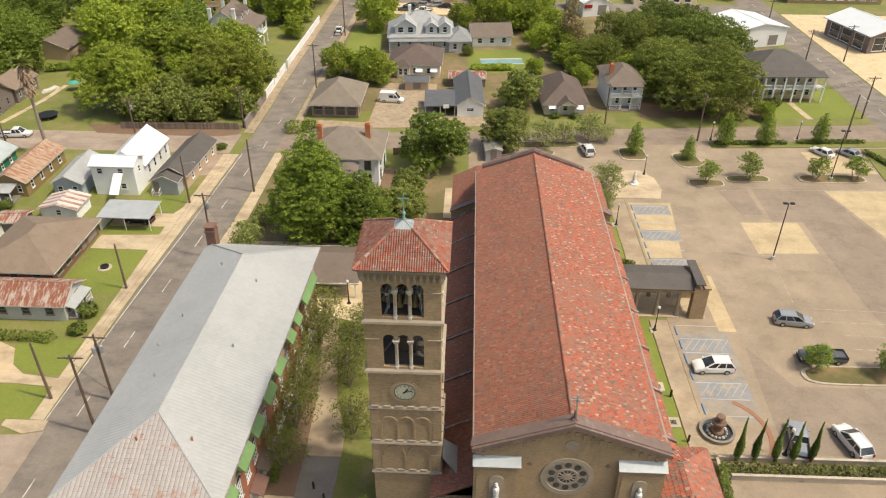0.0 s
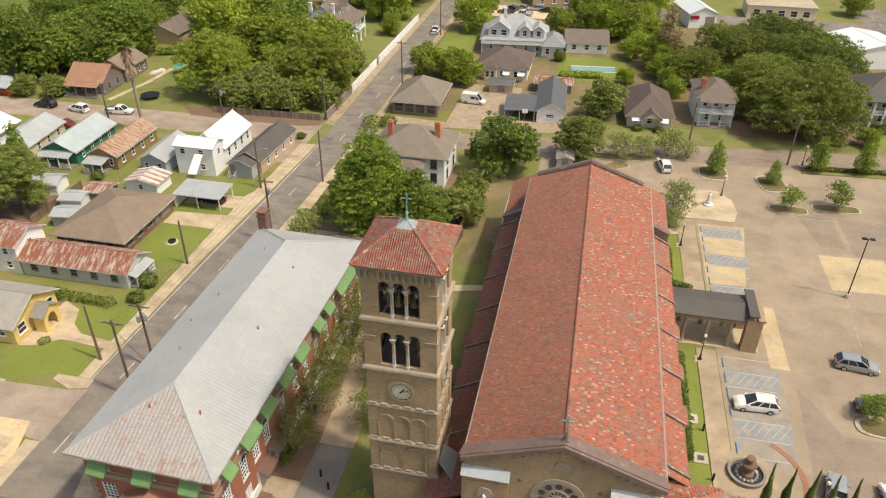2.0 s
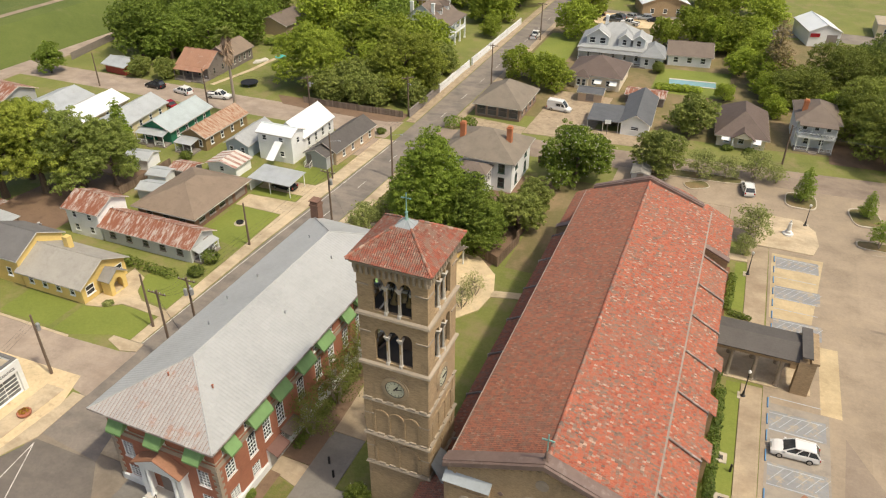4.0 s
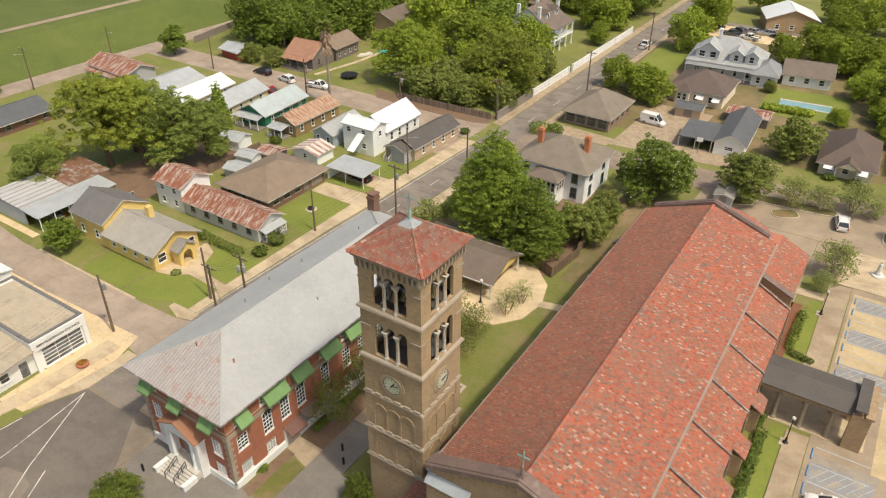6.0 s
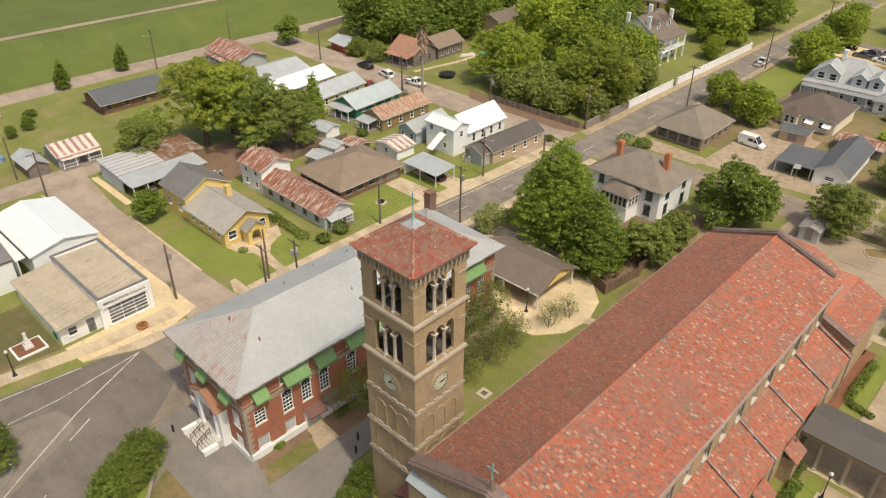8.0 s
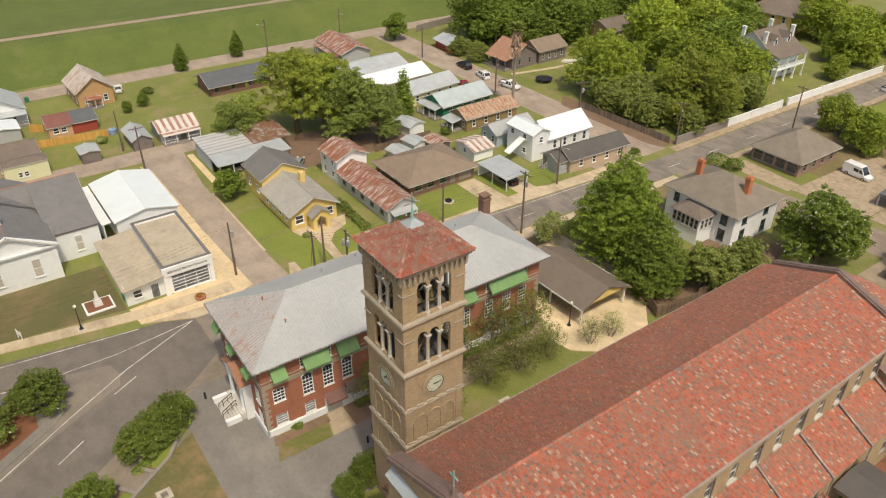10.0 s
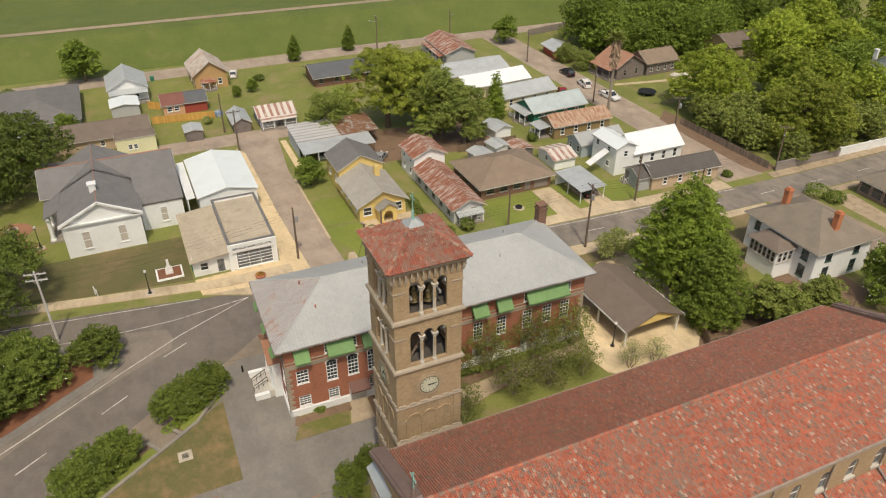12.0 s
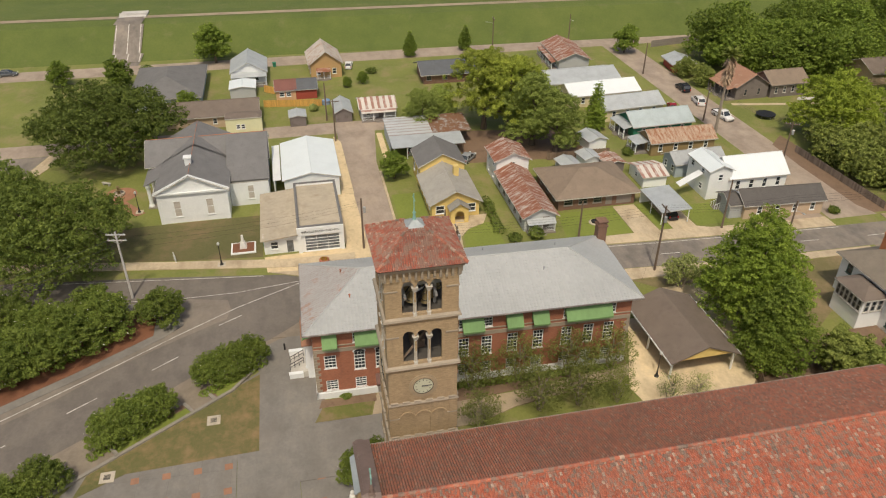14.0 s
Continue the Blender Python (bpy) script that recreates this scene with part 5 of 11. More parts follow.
sheet("lawn_yard", [(-101, 138.5), (-80, 139.5), (-82, 166), (-97.5, 170)], 0.024, "grass", "green lawn of a yard with a palm")
sheet("yard_fence", [(-76, 135.6), (-66, 135.0), (-50, 135.2), (-47, 136.4), (-47, 141), (-80, 140)], 0.036, "dirt", "leaf litter along a fence")

for nm, poly in (("lawn_yellow", [(-49.0, 57.3), (-49.0, 62.4), (-53, 62.7), (-55.4, 62.7), (-57.6, 61.1), (-60, 60.5), (-60, 55.3), (-57, 55.2), (-51.6, 57.3)]),
                 ("lawn_walk", [(-49.0, 64.4), (-49.0, 71), (-57, 71), (-57.2, 69.7), (-55.8, 66.6), (-53.6, 65.0)]), ("lawn_bungalow", [(-49.0, 81.2), (-49.0, 92.5), (-57.6, 92.6), (-57.6, 82.4)]),
                 ("lawn_drive", [(-49.0, 97.4), (-49.0, 99.5), (-58, 99.4), (-58, 96.9)]), ("lawn_house", [(-49.0, 104.2), (-49.0, 110), (-56, 110), (-56, 104.4)]), ("lawn_church", [(23.2, 57), (24.9, 57), (24.8, 79), (23.2, 79)]), ("lawn_church_far", [(22.6, 94.4), (24.3, 94.4), (24.3, 106.8), (22.6, 106.8)]),
                 ("lawn_side", [(-61, 55.5), (-61, 60.6), (-70, 60.8), (-70, 55.6)])):
    sheet(nm, poly, 0.036, "lush_lawn", "bright mown lawn")

# road lines
g = Geo()


def line(p, q, w, z=0.04, geo=None):
    p, q = Vector((*p, z)), Vector((*q, z))
    n = (q - p).cross(Vector((0, 0, 1))).normalized() * w / 2
    (geo or g).face([p + n, q + n, q - n, p - n])


MIDDLE = [(40, -44.2), (60, -43.7), (84, -42.7), (100, -41.7), (116, -41.1), (130, -40.4), (157, -39.9), (200, -39.4), (300, -38.9)]
mid_x = lambda y: float(np.interp(y, [p[0] for p in MIDDLE], [p[1] for p in MIDDLE]))
for y in range(46, 296, 12):
    line((mid_x(y), y), (mid_x(y + 3.2), y + 3.2), 0.13)
for y in range(57, 127, 10):
    line((mid_x(y) - 3.25, y), (mid_x(y + 10) - 3.25, y + 10), 0.13)
for a, b in (((-46.2, 39.5), (-41.2, 29.3)), ((-41.2, 29.3), (-36.4, 21.6)), ((-36.4, 21.6), (-29.8, 11.7)), ((-29.8, 11.7), (-24.3, 3.0)), ((-24.3, 3), (-14, -13)),
             ((-46.2, 39.5), (-44.9, 29)), ((-44.9, 29), (-45.0, 20)), ((-45.0, 20), (-46.4, 9)), ((-48.5, 33), (-50.4, 18)), ((-50.4, 18), (-52.8, 0)), ((-37.6, 27), (-39.3, 30)), ((-30.0, 19.2), (-32.0, 22.2)), ((-24.2, 10.4), (-26.2, 13.4)), ((-18.5, 1.8), (-20.4, 4.8))):
    line(a, b, 0.12)
for y in range(64, 296, 9):
    line((90.7, y), (90.7, y + 3.2), 0.14)
for y in (-4.8, -1.6, 1.5):
    for (x0, z0), (x1, z1) in zip(RAMP[:2], RAMP[1:3]):
        g.face([(x0, y, z0 + 0.03), (x0, y + 0.2, z0 + 0.03), (x1, y + 0.7, z1 + 0.03), (x1, y + 0.5, z1 + 0.03)])
tagged(g.done("road_lines", "white_line"), "worn white painted road lines", "road marking", "", "structure")
# car park: painted stalls and wheel stops
g, gb, gw = Geo(), Geo(), Geo()
for y0, y1 in ((61.5, 78.5), (88.5, 111.5)):
    y = y0
    k = 0
    while y <= y1:
        if k % 3 == 2:
            for i in range(6):
                line((28.4 + i * 0.9, y - 2.2), (29.9 + i * 0.9, y), 0.08, 0.056, g)
            gw.face([(28.2, y - 2.9, 0.052), (34.2, y - 2.9, 0.052), (34.2, y + 0.4, 0.052), (28.2, y + 0.4, 0.052)])
        line((28.2, y), (33.8, y), 0.15, 0.057, gb if k % 2 else g)
        y += 2.75
        k += 1
tagged(g.done("stall_lines", "faded_blue_line"), "worn white parking stall lines", "road marking", "", "structure")
tagged(gb.done("stall_lines_blue", "faded_blue_line"), "worn blue parking stall lines", "road marking", "", "structure")
tagged(gw.done("stall_wash", "blue_wash"), "faded blue painted stalls", "road marking", "", "structure")
g = Geo()
for p, q in (((45, 106), (54.4, 106.2)), ((62.3, 117.5), (75, 100)), ((48, 82.6), (60, 82.2)), ((48, 79.8), (60, 79.4)), ((50, 77), (60, 76.6)), ((50, 74.2), (60, 73.8)), ((42, 117), (74, 118.5)), ((46.5, 94), (45.8, 84))):
    line(p, q, 0.1, 0.05)
tagged(g.done("lot_lines", "faded_line"), "worn white car park lines", "road marking", "", "structure")
for nm, poly, mt, lab, lift in (("lot_patch", [(45, 96.4), (54.4, 96.9), (54.4, 106.2), (45, 105.8)], "lot_pale", "newer pale concrete patch", 0.053),
                            ("lot_patch_dark", [(50.5, 118.0), (62.6, 118.2), (66.5, 100.5), (66.5, 70), (57, 70), (55.6, 84.5), (55.4, 106.4), (50.4, 106.6)], "lot_dark", "dark stained stretch of the car park", 0.049),
                            ("lot_patch_brown", [(44, 118), (49.6, 118.2), (49.6, 108.6), (46, 108.4)], "lot_dark", "stained brown slabs", 0.049),
                            ("lot_patch_far", [(63.2, 117.7), (67.2, 100.7), (85.5, 84), (85.5, 118.7)], "lot_pale", "newer pale concrete patch", 0.053),
                            ("lot_patch_north", [(65.5, 125), (76, 125), (76, 134), (65, 134)], "lot_pale", "newer pale concrete patch", 0.053),
                            ("lot_patch_stalls", [(27.6, 94.3), (33.0, 94.6), (34.9, 111.9), (27.6, 111.7)], "lot_pale", "pale worn parking stalls", 0.047),
                            ("lot_patch_south", [(35.2, 56.2), (66, 55.6), (66, 66.5), (55, 67), (40, 66.8), (36.2, 74)], "lot_dark", "dark stained stretch of the car park", 0.0485),
                            ("lot_patch_bays", [(27.9, 60.8), (34.4, 60.6), (34.6, 76.9), (27.9, 76.9)], "bay_wash", "grey-blue washed parking bays", 0.048),
                            ("lot_patch_porch", [(33.7, 77), (36.0, 77), (36.0, 90), (33.7, 90)], "lot_pale", "newer pale concrete patch", 0.053)):
    sheet(nm, poly, lift, mt, lab)
STOP = Geo()
STOP.box(-0.08, 0.08, -0.85, 0.85, 0.0, 0.14, taper=0.03)
STOPM = STOP.mesh("wheel_stop", ["stop_blue"])
for y in (62.5, 68.2, 71.3, 74.0, 76.8, 92, 95, 98, 101, 104, 107, 110):
    tagged(share("wheel_stop", STOPM, None, Matrix.Translation((28.0, y, 0.045))), "blue painted concrete wheel stop", "wheel stop", "wheel stops")


def bed(x, y, a, b, rz, mat="dry_lawn", label="raised planted car park island with pale kerb"):
    """A car park island: rounded kerb with planting inside."""
    ring = [(a * math.copysign(abs(math.cos(t)) ** 0.55, math.cos(t)), b * math.copysign(abs(math.sin(t)) ** 0.55, math.sin(t))) for t in [6.28319 * i / 28 for i in range(28)]]
    e = thing("parking_island", x, y, rz, label, "traffic island", "parking islands")
    g = Geo()
    g.prism(ring, 0.0, 0.19)
    g.done("kerb", "kerb_stone", e)
    g = Geo()
    g.prism([(p * 0.93 * (1 - 0.0), q * 0.86) for p, q in ring], 0.19, 0.23)
    g.done("planting", mat, e)


for x, y, a, b, rz in ((43.0, 119.6, 3.2, 1.3, 0), (51, 121.6, 4.0, 1.3, 4), (66.5, 122.4, 6.2, 1.6, 2), (49.5, 69.0, 8.0, 1.7, 1), (41.8, 129.0, 2.4, 3.3, 10), (31.8, 131.3, 2.6, 3.0, 0), (13.5, 134.4, 9, 1.5, 5)):
    bed(x, y, a, b, rz)
for x, y in ((6.9, 131.2), (14.4, 130.6)):
    bed(x, y, 2.2, 1.5, 30, "dry_lawn", "raised planted island with worn yellow kerb")
sheet("lawn_hedge_row", [(48, 134.8), (84, 137.2), (84, 139.8), (48, 137.4)], 0.16, "grass", "planted strip along the street", 0.1)
sheet("lawn_corner_east", [(76, 122), (85.5, 122), (85.5, 136.5), (77.5, 136)], 0.15, "grass", "kerbed lawn corner", 0.1)


# ---- church ----
CX, Y0, Y1 = 9.14, 42.3, 94.0
church = thing("church", CX, Y0, 0, "tan brick church with a red clay tile roof", "church")
CH = Matrix.Translation((-CX, -Y0, 0))


def cpart(g, name, mats, parent=None, label=""):
    """Geometry in world places, hung under the church."""
    ob = g.done(name, mats, parent or church, label)
    ob.matrix_basis = CH if parent is None else Matrix.Identity(4)
    return ob


WX0, WX1 = 1.55, 16.73
ZE, ZR = 14.35, 17.2
g = Geo()
cl = [(round(4.0 + 3.42 * i, 2), 1.15, 9.75, 12.0, True) for i in range(14)]
g.wall((WX1, Y0 + 0.8), (WX1, Y1), 0, ZE + 0.15, 0.5, cl)
g.wall((WX0, Y1), (WX0, Y0 + 0.8), 0, ZE + 0.15, 0.5, [(Y1 - Y0 - 0.8 - c[0], *c[1:]) for c in cl])
g.wall((WX1, Y1), (WX0, Y1), 0, ZE, 0.5)
cpart(g, "nave_wall", "tan_brick")
for c in cl:
    for x, fc in ((WX1, 90), (WX0, -90)):
        w = window(church, x - CX, Y0 + 0.8 + c[0] - Y0, (c[2] + c[3]) / 2, fc, 1.18, c[3] - c[2], "sash", "aged_trim", "pale_glass", deep=0.18)
        s = Geo()
        s.box(-0.7, 0.7, -0.34, 0.2, -1.4, -1.1)
        s.done("window_sill", "pale_stone", w)
# facade with raking head
g = Geo()
g.loft([[(WX0 - 0.3, y, 0), (WX1 + 0.3, y, 0), (WX1 + 0.3, y, 14.45), (CX, y, 17.45), (WX0 - 0.3, y, 14.45)] for y in (Y0, Y0 + 0.8)])
for x0, x1 in ((1.15, 5.0), (13.28, 17.13)):
    g.box(x0, x1, Y0 - 0.55, Y0, 0, 13.3)
    g.box(x0 + 0.25, x1 - 0.25, Y0 - 0.62, Y0 - 0.55, 0, 12.6)
for i in range(22):
    x = 1.9 + 14.4 * i / 21
    z = 14.45 + 3.0 * (1 - abs(x - CX) / 7.9) - 0.75
    g.box(x - 0.13, x + 0.13, Y0 - 0.07, Y0, z - 0.3, z + 0.25)
cpart(g, "facade", "tan_brick")
for x0, x1 in ((1.05, 5.1), (13.18, 17.23)):
    g = Geo()
    g.slab([(x0, Y0 - 0.8, 13.2), (x1, Y0 - 0.8, 13.2), (x1, Y0 + 0.02, 13.75), (x0, Y0 + 0.02, 13.75)], 0.1)
    cpart(g, "pilaster_cap", "lead_sheet")
for xn in (3.1, 15.15):
    g = Geo()
    n = 12
    ring = [(xn + 0.62 * math.cos(a), 11.4 + 0.62 * math.sin(a)) for a in [math.pi * i / n for i in range(n + 1)]] + [(xn - 0.62, 9.0), (xn + 0.62, 9.0)]
    g.loft([[(x, y, z) for x, z in ring] for y in (Y0 - 0.72, Y0 - 0.62)])
    g.box(xn - 0.75, xn + 0.75, Y0 - 1.15, Y0 - 0.62, 8.7, 9.0)
    cpart(g, "niche", "limestone")
    g = Geo()
    g.turned(xn, Y0 - 0.9, [(0.26, 9.0), (0.3, 9.15), (0.24, 9.9), (0.3, 10.5), (0.27, 10.75), (0.1, 10.9), (0.16, 11.02), (0.17, 11.2), (0.1, 11.35), (0.02, 11.38)], 12)
    tagged(g.done("statue", "white_statue"), "pale stone statue in a facade niche", "statue", "facade statues")
# raking coping, gable ends
for y0, y1, ext in ((Y0 - 0.45, Y0 + 1.0, 8.2), (Y1 - 0.3, Y1 + 0.75, 7.15)):
    for s in (-1, 1):
        g = Geo()
        top = 17.95 if y0 < 50 else 17.75
        k = 0.372
        g.loft([[(CX, y, top), (CX, y, top - 0.45), (CX + s * ext, y, top - 0.45 - k * ext), (CX + s * ext, y, top - k * ext)] for y in (y0, y1)])
        g.loft([[(CX, y, top + 0.1), (CX, y, top - 0.02), (CX + s * (ext + 0.1), y, top - 0.02 - k * (ext + 0.1)), (CX + s * (ext + 0.1), y, top + 0.1 - k * (ext + 0.1))] for y in (y0 + 0.25, y1 - 0.55)])
        cpart(g, "gable_coping", "coping_metal", None, "dark metal gable coping")
g = Geo()
for s in (-1, 1):
    g.loft([[(CX, y, 17.5), (CX + s * 7.1, y, 14.9), (CX + s * 7.1, y, 14.0), (CX, y, 14.0)] for y in (Y1 - 0.1, Y1 + 0.4)])
cpart(g, "rear_gable", "tan_brick")
# half-round apse behind the gable
g = Geo()
ap = [(CX + 7.1 * math.cos(math.pi * i / 20), Y1 + 0.2 + 7.1 * math.sin(math.pi * i / 20)) for i in range(21)]
g.prism(ap, 0.0, 13.2)
cpart(g, "apse_wall", "tan_brick")
g = Geo()
for i in range(30):
    a, b = math.pi * i / 30, math.pi * (i + 1) / 30
    g.slab([(CX + 7.7 * math.cos(a), Y1 + 0.42 + 7.7 * math.sin(a), 13.15), (CX + 7.7 * math.cos(b), Y1 + 0.42 + 7.7 * math.sin(b), 13.15), (CX + 0.1 * math.cos(b), Y1 + 0.42 + 0.1 * math.sin(b), 15.55), (CX + 0.1 * math.cos(a), Y1 + 0.42 + 0.1 * math.sin(a), 15.55)], 0.1)
cpart(g, "apse_roof", "tile_bed")
g = Geo()
for k in range(22):
    r0, r1 = 7.78 - 0.345 * k, 7.78 - 0.345 * k - 0.4
    n = max(6, int(math.pi * r0 / 0.27))
    for i in range(n):
        a, b = math.pi * (i + 0.04) / n, math.pi * (i + 0.96) / n
        m_ = (a + b) / 2
        z0, z1 = 13.2 + 0.109 * k, 13.2 + 0.109 * (k + 1.15)
        v = [(CX + r * math.cos(t), Y1 + 0.42 + r * math.sin(t), z) for r, t, z in ((r0, a, z0), (r0, m_, z0 + 0.09), (r0, b, z0), (max(r1, 0.05), b, z1), (max(r1, 0.05), m_, z1 + 0.06), (max(r1, 0.05), a, z1))]
        g.solid(v, [(0, 1, 4, 5), (1, 2, 3, 4), (0, 2, 1), (3, 5, 4)])
cpart(g, "apse_tiles", "clay_tile", None, "weathered red barrel tiles")["kind"] = "stuff"
# rose window
def rose_ring(r0, r1, y0):
    q = Geo()
    n = 40
    for i in range(n):
        a, b = 6.28319 * i / n, 6.28319 * (i + 1) / n
        c = [(CX - 0.05 + r * math.cos(t), 11.5 + r * math.sin(t)) for r, t in ((r0, a), (r0, b), (r1, b), (r1, a))]
        q.loft([[(x, y, z) for x, z in c] for y in (y0, Y0 + 0.05)])
    return q


rose = cpart(rose_ring(2.25, 1.8, Y0 - 0.1), "rose_window", "limestone", None, "round stone tracery window")
cpart(rose_ring(0.95, 0.8, Y0 - 0.1), "inner_ring", "limestone", rose)
cpart(rose_ring(0.32, 0.0, Y0 - 0.12), "hub", "limestone", rose)
for i in range(12):
    a = 6.28319 * i / 12
    q = Geo()
    q.rod((CX - 0.05 + 0.3 * math.cos(a), Y0 - 0.05, 11.5 + 0.3 * math.sin(a)), (CX - 0.05 + 0.85 * math.cos(a), Y0 - 0.05, 11.5 + 0.85 * math.sin(a)), 0.05, 6)
    cpart(q, "spoke", "limestone", rose)
g = Geo()
g.loft([[(CX - 0.05 + 1.85 * math.cos(6.28319 * i / 36), y, 11.5 + 1.85 * math.sin(6.28319 * i / 36)) for i in range(36)] for y in (Y0 - 0.02, Y0 + 0.02)])
cpart(g, "rose_panel", "limestone", rose)
for i in range(10):
    a = 6.28319 * (i + 0.5) / 10
    g = Geo()
    g.loft([[(CX - 0.05 + 1.38 * math.cos(a) + 0.3 * math.cos(6.28319 * k / 12), y, 11.5 + 1.38 * math.sin(a) + 0.3 * math.sin(6.28319 * k / 12)) for k in range(12)] for y in (Y0 - 0.05, Y0 + 0.0)])
    cpart(g, "pane", "rose_glass", rose)
for i in range(12):
    a = 6.28319 * (i + 0.5) / 12
    g = Geo()
    g.loft([[(CX - 0.05 + 0.6 * math.cos(a) + 0.14 * math.cos(6.28319 * k / 8), y, 11.5 + 0.6 * math.sin(a) + 0.14 * math.sin(6.28319 * k / 8)) for k in range(8)] for y in (Y0 - 0.04, Y0 + 0.0)])
    cpart(g, "pane", "rose_glass", rose)
g = Geo()
g.loft([[(CX + 0.55 * math.cos(6.28319 * k / 20), y, 15.35 + 0.55 * math.sin(6.28319 * k / 20)) for k in range(20)] for y in (Y0 - 0.1, Y0)])
cpart(g, "medallion", "limestone")
for x, z in ((5.85, 12.9), (12.4, 12.9)):
    g = Geo()
    g.loft([[(x + 0.26 * math.cos(1.5708 * k), y, z + 0.26 * math.sin(1.5708 * k)) for k in range(4)] for y in (Y0 - 0.05, Y0)])
    cpart(g, "diamond_vent", "coping_metal")
# cross on the gable
cr = thing("roof_cross", CX + 0.0, Y0 + 0.3, 0, "green weathered metal cross on the church gable", "cross", "", 17.9)
g = Geo()
g.box(-0.3, 0.3, -0.3, 0.3, -0.1, 0.25, taper=0.1)
g.turned(0, 0, [(0.19, 0.2), (0.13, 0.5), (0.17, 0.68), (0.09, 0.95), (0.06, 1.1)], 8)
g.done("base", "coping_metal", cr)
g = Geo()
g.box(-0.05, 0.05, -0.05, 0.05, 1.05, 2.75)
g.box(-0.5, 0.5, -0.05, 0.05, 2.1, 2.22)
g.done("shaft", "verdigris", cr)


def field(x0, z0, x1, z1, y0, y1, seed, tw=0.22, th=0.3):
    """A rectangular tiled slope that rises from x0 to x1."""
    g = Geo()
    s = 1 if x1 > x0 else -1
    o = (x0, y1 if s > 0 else y0, z0)
    u = (0, -s, 0)
    W = y1 - y0
    tile_field(g, o, u, (x1 - x0, 0, z1 - z0), lambda q: (0, W), W, tw, th, 0.085 if s < 0 else 0.12, 0.035 if s < 0 else 0.012, 0, random.Random(seed), 2, 0.0 if s < 0 else 0.09)
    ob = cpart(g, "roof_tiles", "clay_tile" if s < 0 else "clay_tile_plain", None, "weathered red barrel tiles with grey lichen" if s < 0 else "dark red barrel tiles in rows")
    ob["kind"] = "stuff"
    return ob


def deck(pts, name="roof_deck", t=0.14, mat="tile_bed"):
    g = Geo()
    g.slab(pts, t)
    return cpart(g, name, mat)


EX0, EX1 = 1.15, 17.3
deck([(EX1, Y0 + 0.9, ZE), (EX1, Y1 - 0.2, ZE), (CX, Y1 - 0.2, ZR), (CX, Y0 + 0.9, ZR)])
deck([(EX0, Y1 - 0.2, ZE), (EX0, Y0 + 0.9, ZE), (CX, Y0 + 0.9, ZR), (CX, Y1 - 0.2, ZR)])
field(EX1, ZE, CX, ZR, Y0 + 0.95, Y1 - 0.25, 3)
field(EX0, ZE, CX, ZR, Y0 + 0.95, Y1 - 0.25, 4)
g = Geo()
y = Y0 + 1.0
while y < Y1 - 0.5:
    g.loft([[(CX + r * math.cos(math.pi * i / 6), yy, ZR + 0.05 + r * math.sin(math.pi * i / 6)) for i in range(7)] for yy, r in ((y, 0.2), (y + 0.46, 0.17))])
    y += 0.42
cpart(g, "ridge_tiles", "clay_tile")
for x in (EX0 - 0.06, EX1 + 0.06):
    g = Geo()
    k_ = 0.16 if x > CX else 0.09
    g.loft([[(x - k_, y, ZE + 0.04), (x - k_, y, ZE - 0.2), (x + k_, y, ZE - 0.2), (x + k_, y, ZE + 0.04)] for y in (Y0 + 0.9, Y1 - 0.2)])
    cpart(g, "gutter", "gutter_metal")
